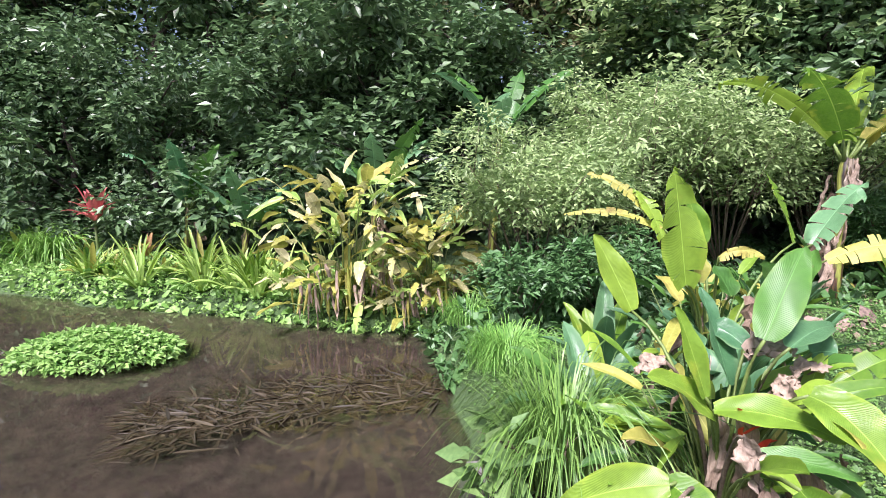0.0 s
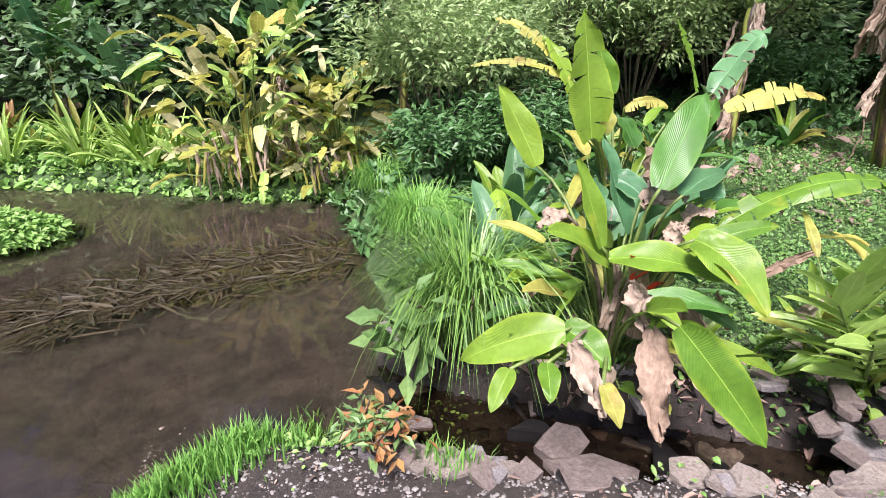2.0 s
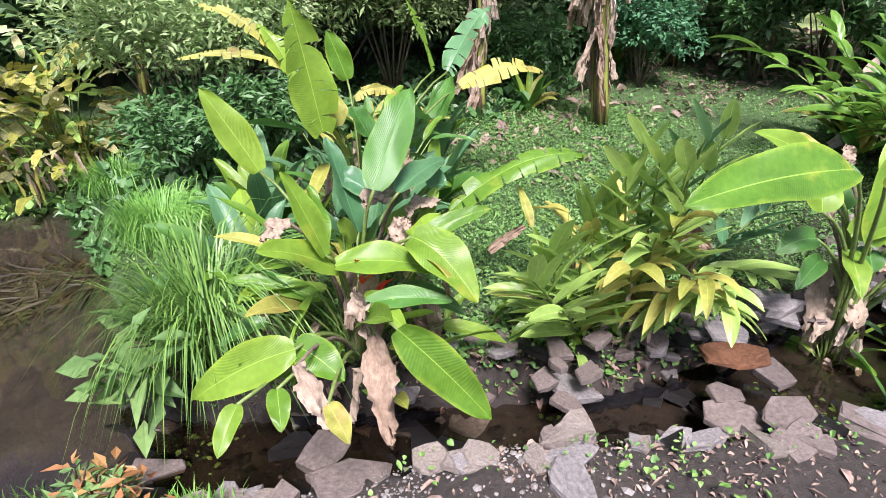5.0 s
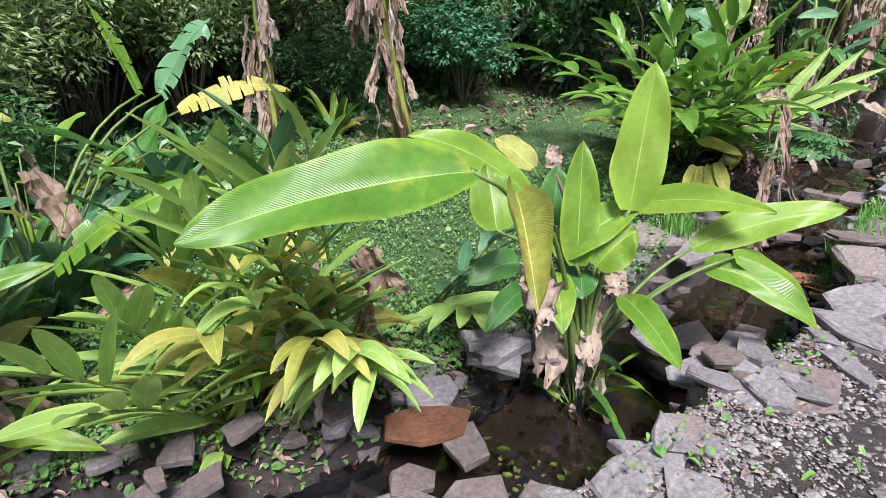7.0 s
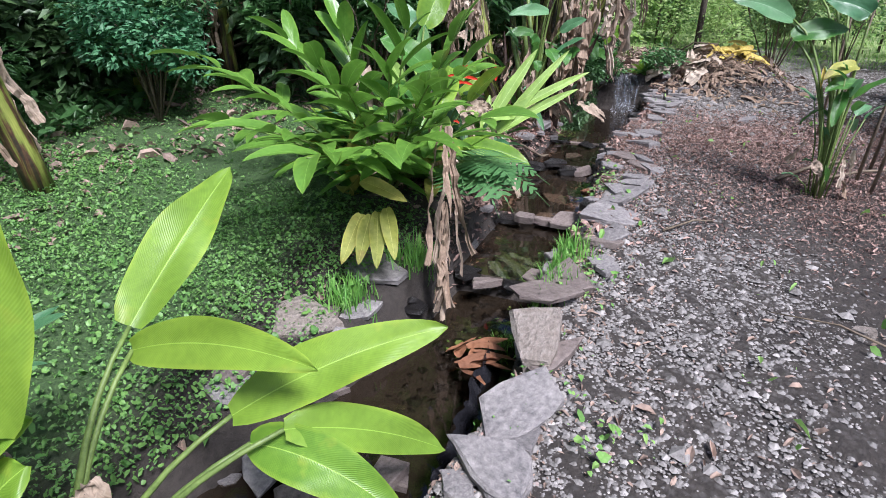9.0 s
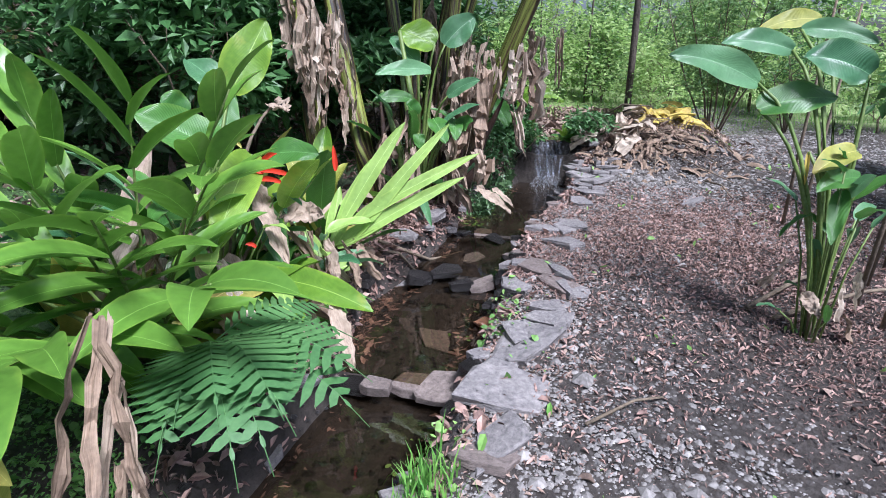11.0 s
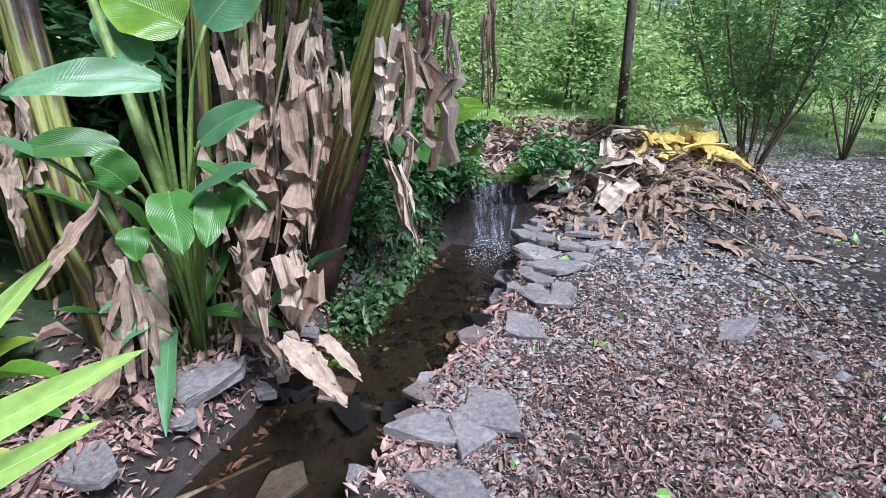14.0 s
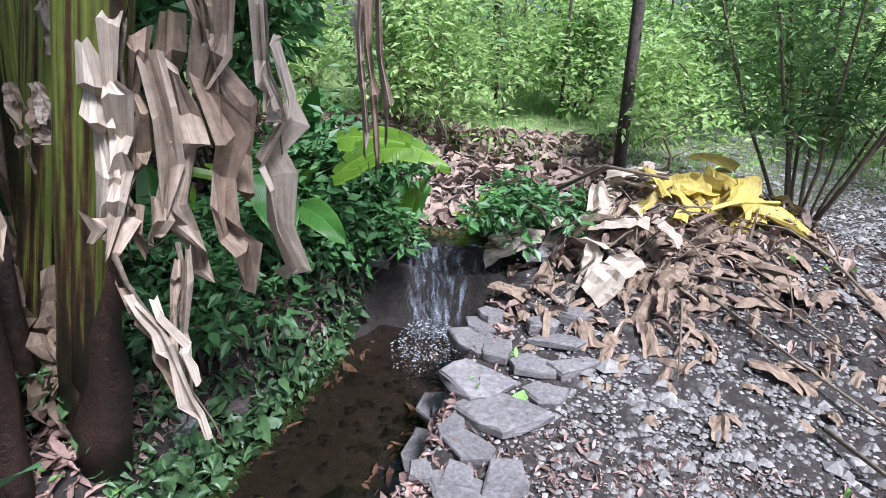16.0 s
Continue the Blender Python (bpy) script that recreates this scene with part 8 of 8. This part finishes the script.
# floating island of weed and the drowned weed bed
wr = np.random.default_rng(44)
isl = Mesh()
ang, rad = wr.uniform(0, 6.283, 700), np.sqrt(wr.uniform(0, 1, 700))
cent = np.stack([-2.52 + 0.78 * rad * np.cos(ang), 6.4 + 0.5 * rad * np.sin(ang), -0.43 + 0.20 * (1 - rad ** 2) + wr.uniform(0, 0.05, 700), np.full(700, 0.05)], 1)
scatter_leaves(isl, cent, 5200, 0.075, 1.0, wr, 0.5, 0.6)
tagged(part("floating_weed", isl, M["cress"], smooth=False), "floating island of light green water plants on the pond", "water plant", kind="stuff")
bed = Mesh()
br = random.Random(45)
for i in range(2400):
    t, q = br.random() ** 1.2 * 1.5, br.gauss(0, 0.16)
    x, y = -1.62 + 1.62 * t - 0.3 * q, 4.68 + 0.30 * t + q * 1.2 + 0.12 * math.sin(2.5 * t)
    a = br.gauss(2.8, 1.1)
    L = br.uniform(0.12, 0.35)
    blade(bed, (x, y, -0.478 + br.uniform(-.03, .03)), (x + math.cos(a) * L, y + math.sin(a) * L, -0.47 + br.uniform(-.03, .03)), br.uniform(0.012, 0.03), 0.01, br.uniform(-30, 30), 0.3, 4, 2, 0.0, 0, 0.75, br)
tagged(part("drowned_weed", bed, M["weed"]), "dark brown weed bed trailing under the pond surface", "water plant", kind="stuff")

# fallen sticks
for n, (x, y, x2, y2, z, r0) in enumerate(((7.9, -1.2, 8.5, -1.75, 0.03, 0.014), (7.8, -1.3, 8.4, -2.2, 0.05, 0.012), (6.85, -0.45, 7.1, -0.75, 0.015, 0.008), (10.9, -0.95, 10.4, -1.55, 0.02, 0.008), (10.95, -0.75, 10.8, -1.45, 0.05, 0.008), (10.4, -1.3, 9.9, -1.45, 0.03, 0.008), (8.1, 0.95, 8.75, 0.55, 0.06, 0.015), (8.0, 1.0, 8.3, 0.75, 0.04, 0.012), (11.5, -0.2, 11.2, -0.8, 0.22, 0.012), (5.9, -1.5, 6.1, -1.0, 0.02, 0.006))):
    st = Mesh()
    m = ((x + x2) / 2 + 0.03, (y + y2) / 2 - 0.03)
    tube(st, [(x, y, ground_at(x, y) + z), (*m, ground_at(*m) + z + 0.03), (x2, y2, ground_at(x2, y2) + z)], r0, r0 * 0.6, 6, 0.1, br)
    tagged(part("stick", st, M["twig"]), "bare grey-brown fallen stick on the ground", "stick", "fallen sticks")

# many-stemmed shrub beyond the leaf pile
def wiry_shrub(name, label, place, seed, stems, height, radius, leaves, size, mat):
    """Thin stems that lean out of one stool and carry twigs with small leaves."""
    r, rng = random.Random(seed), np.random.default_rng(seed)
    root = thing(name, label, "shrub", place)
    centres = []
    for i in range(stems):
        w = 2 * math.pi * i / stems + r.uniform(-.5, .5)
        out = radius * r.uniform(0.35, 1.0)
        a = Vector((math.cos(w) * 0.04, math.sin(w) * 0.04, -0.05))
        b = Vector((math.cos(w) * out, math.sin(w) * out, height * r.uniform(0.75, 1.1)))
        c = Vector((b.x * 0.5 + r.uniform(-.12, .12), b.y * 0.5 + r.uniform(-.12, .12), height * r.uniform(0.3, 0.5)))
        mesh = Mesh()
        tube(mesh, [bez(a, c, b, k / 8) + Vector((r.uniform(-.012, .012), r.uniform(-.012, .012), 0)) for k in range(9)], 0.013 * r.uniform(0.6, 1.1), 0.003, 6)
        for k in range(9):
            p = bez(a, c, b, 0.30 + 0.7 * k / 9)
            e = p + Vector((r.uniform(-.3, .3), r.uniform(-.3, .3), r.uniform(0.02, 0.26))) * (radius * 0.9)
            m = p.lerp(e, 0.5) + Vector((r.uniform(-.03, .03), r.uniform(-.03, .03), 0.03))
            tube(mesh, [p, m, e], 0.004, 0.0015, 4)
            centres.append((*e, radius * r.uniform(0.10, 0.22)))
            centres.append((*m, radius * r.uniform(0.06, 0.14)))
        part("stem", mesh, M["twig"], root)
    fol = Mesh()
    scatter_leaves(fol, centres, leaves, size, 1.1, rng, 0.5, 0.35)
    part("foliage", fol, M[mat], root, smooth=False)
    return root


wiry_shrub("fine_shrub", "many-stemmed fine-leaved shrub rising behind the leaf pile", (11.85, -1.52, ground_at(11.85, -1.52)), 230, 10, 1.9, 0.8, 9000, 0.05, "leaf_shrub")
shrub("fine_shrub", "small fine-leaved shrub in the clearing", (13.20, -2.60, ground_at(13.20, -2.60)), 231, 0.5, 1.1, 900, 0.06, "leaf_shrub_dark", 7, 0.32)
for n, (x, y, s) in enumerate(((3.77, 7.03, 1.1), (4.85, 6.60, 1.0), (5.97, 6.31, 0.9))):
    shrub("pale_shrub", "airy light green shrub at the wood's edge", (x, y, ground_at(x, y)), 260 + n, 1.1 * s, 2.3 * s, 6000, 0.075, "leaf_thicket", 12, 0.45, "pale shrubs")
shrub("round_shrub", "rounded blue-green shrub on the lawn's edge", (7.46, 4.51, ground_at(7.46, 4.51)), 266, 0.75, 1.2, 4200, 0.075, "leaf_blue_small", 10, 0.5)
shrub("fall_herb", "dark herbs hanging beside the waterfall", (11.05, 0.85, ground_at(11.05, 0.85) + 0.1), 232, 0.45, 0.5, 1500, 0.07, "leaf_shrub_dark", 8, 0.5)
shrub("fall_herb", "dark herbs on the bank below the banana plants", (10.40, 0.95, ground_at(10.40, 0.95)), 233, 0.4, 0.4, 1200, 0.06, "leaf_shrub_dark", 8, 0.5)
for n, (x, y, z) in enumerate(((10.75, 0.78, 0.0), (10.1, 0.8, 0.0), (11.25, -0.2, 0.0), (11.45, 0.75, 0.1), (11.0, 0.56, 0.1), (10.9, 0.68, 0.05), (11.2, 0.62, 0.25))):
    shrub("fall_herb", "dark green herbs and ferns round the waterfall", (x, y, ground_at(x, y) + z), 250 + n, 0.3, 0.35, 900, 0.06, "leaf_shrub_dark", 7, 0.5)

undergrowth(heliconia_a, 0.75, 0.72, 60, 18, ("leaf_big", "leaf_deep", "leaf_big", "leaf_yellow"), 71, 0.30)
undergrowth(heliconia_d, 0.85, 1.0, 50, 14, ("leaf_big", "leaf_deep", "leaf_blue", "leaf_yellow"), 72, 0.32)
undergrowth(heliconia_c, 0.20, 0.45, 14, 14, ("leaf_big", "leaf_deep"), 73, 0.24)
undergrowth(heliconia_i, 0.80, 0.75, 64, 44, ("leaf_big", "leaf_deep", "leaf_blue", "leaf_ginger"), 74, 0.30)
undergrowth(ginger_b, 0.55, 0.7, 44, 8, ("leaf_ginger", "leaf_big", "leaf_yellow"), 75, 0.24)
undergrowth(ginger_y, 0.40, 0.75, 26, 22, ("leaf_yellow", "leaf_ginger", "leaf_gold"), 76, 0.22)
undergrowth(ginger_j, 0.45, 0.40, 22, 26, ("leaf_deep", "leaf_ginger", "leaf_blue"), 77, 0.24, (0, 360), ("leaf_brown", "leaf_brown", "leaf_dry"))
undergrowth(young_banana, 0.55, 0.9, 24, 34, ("leaf_deep", "leaf_blue", "leaf_deep"), 78, 0.28, (0, 360), ("leaf_brown", "leaf_brown", "leaf_brown", "leaf_dry"))
for n, st_root in enumerate((stem_5, stem_8, stem_2, stem_4)):
    undergrowth(st_root, 0.13, 0.6, 0, 7, ("leaf_deep",), 90 + n, 0.32, (0, 360), ("leaf_brown",))
undergrowth(heliconia_k, 0.30, 1.0, 16, 4, ("leaf_deep", "leaf_blue"), 79, 0.22)

# creased dead leaves and cut stalks heaped on the mound
pr = random.Random(61)


def heap(mesh_mat, label, count, cx, cy, sx, sy, size, width, lift, seed):
    r = random.Random(seed)
    for i in range(count):
        mesh = Mesh()
        x, y = cx + r.gauss(0, sx), cy + r.gauss(0, sy)
        w = r.uniform(0, 6.283)
        L = size * r.uniform(0.5, 1.4)
        x2, y2 = x + math.cos(w) * L, y + math.sin(w) * L
        up = lift * r.uniform(0.1, 1.0)
        crumpled(mesh, Vector((x, y, ground_at(x, y) + up)) - leaf_pile.location, Vector((x2, y2, ground_at(x2, y2) + up * r.uniform(0.3, 1.0))) - leaf_pile.location, width * r.uniform(0.5, 1.4), r, 0.12, 0.14, 7, 4, (r.uniform(-.5, .5), r.uniform(-.5, .5), 1), 0.02)
        part("dead_leaf", mesh, M[mesh_mat], leaf_pile, label, smooth=False)


heap("leaf_brown", "", 100, 11.35, -0.85, 0.34, 0.42, 0.15, 0.045, 0.07, 7)
heap("leaf_brown", "", 60, 11.30, -0.80, 0.30, 0.36, 0.15, 0.075, 0.11, 1)
heap("leaf_pale", "large bleached crumpled leaf sheets", 60, 11.38, -0.54, 0.20, 0.20, 0.22, 0.12, 0.19, 2)
heap("leaf_brown", "", 170, 10.95, -0.85, 0.26, 0.34, 0.10, 0.05, 0.05, 3)
heap("leaf_gold", "bright yellow dying leaf sheets", 30, 11.50, -1.02, 0.13, 0.17, 0.24, 0.11, 0.22, 4)
for i in range(34):
    st = Mesh()
    x, y, w, L = pr.gauss(11.35, 0.3), pr.gauss(-0.85, 0.4), pr.uniform(0, 6.283), pr.uniform(0.25, 0.6)
    pts = [(x + math.cos(w) * L * t, y + math.sin(w) * L * t, ground_at(x + math.cos(w) * L * t, y + math.sin(w) * L * t) + 0.04 + 0.05 * math.sin(3.1 * t) + pr.uniform(0, .01)) for t in (0, .33, .66, 1)]
    pts = [Vector(q) - leaf_pile.location for q in pts]
    tube(st, pts, pr.uniform(0.003, 0.008), 0.003, 5)
    part("cut_stalk", st, M["twig"], leaf_pile)
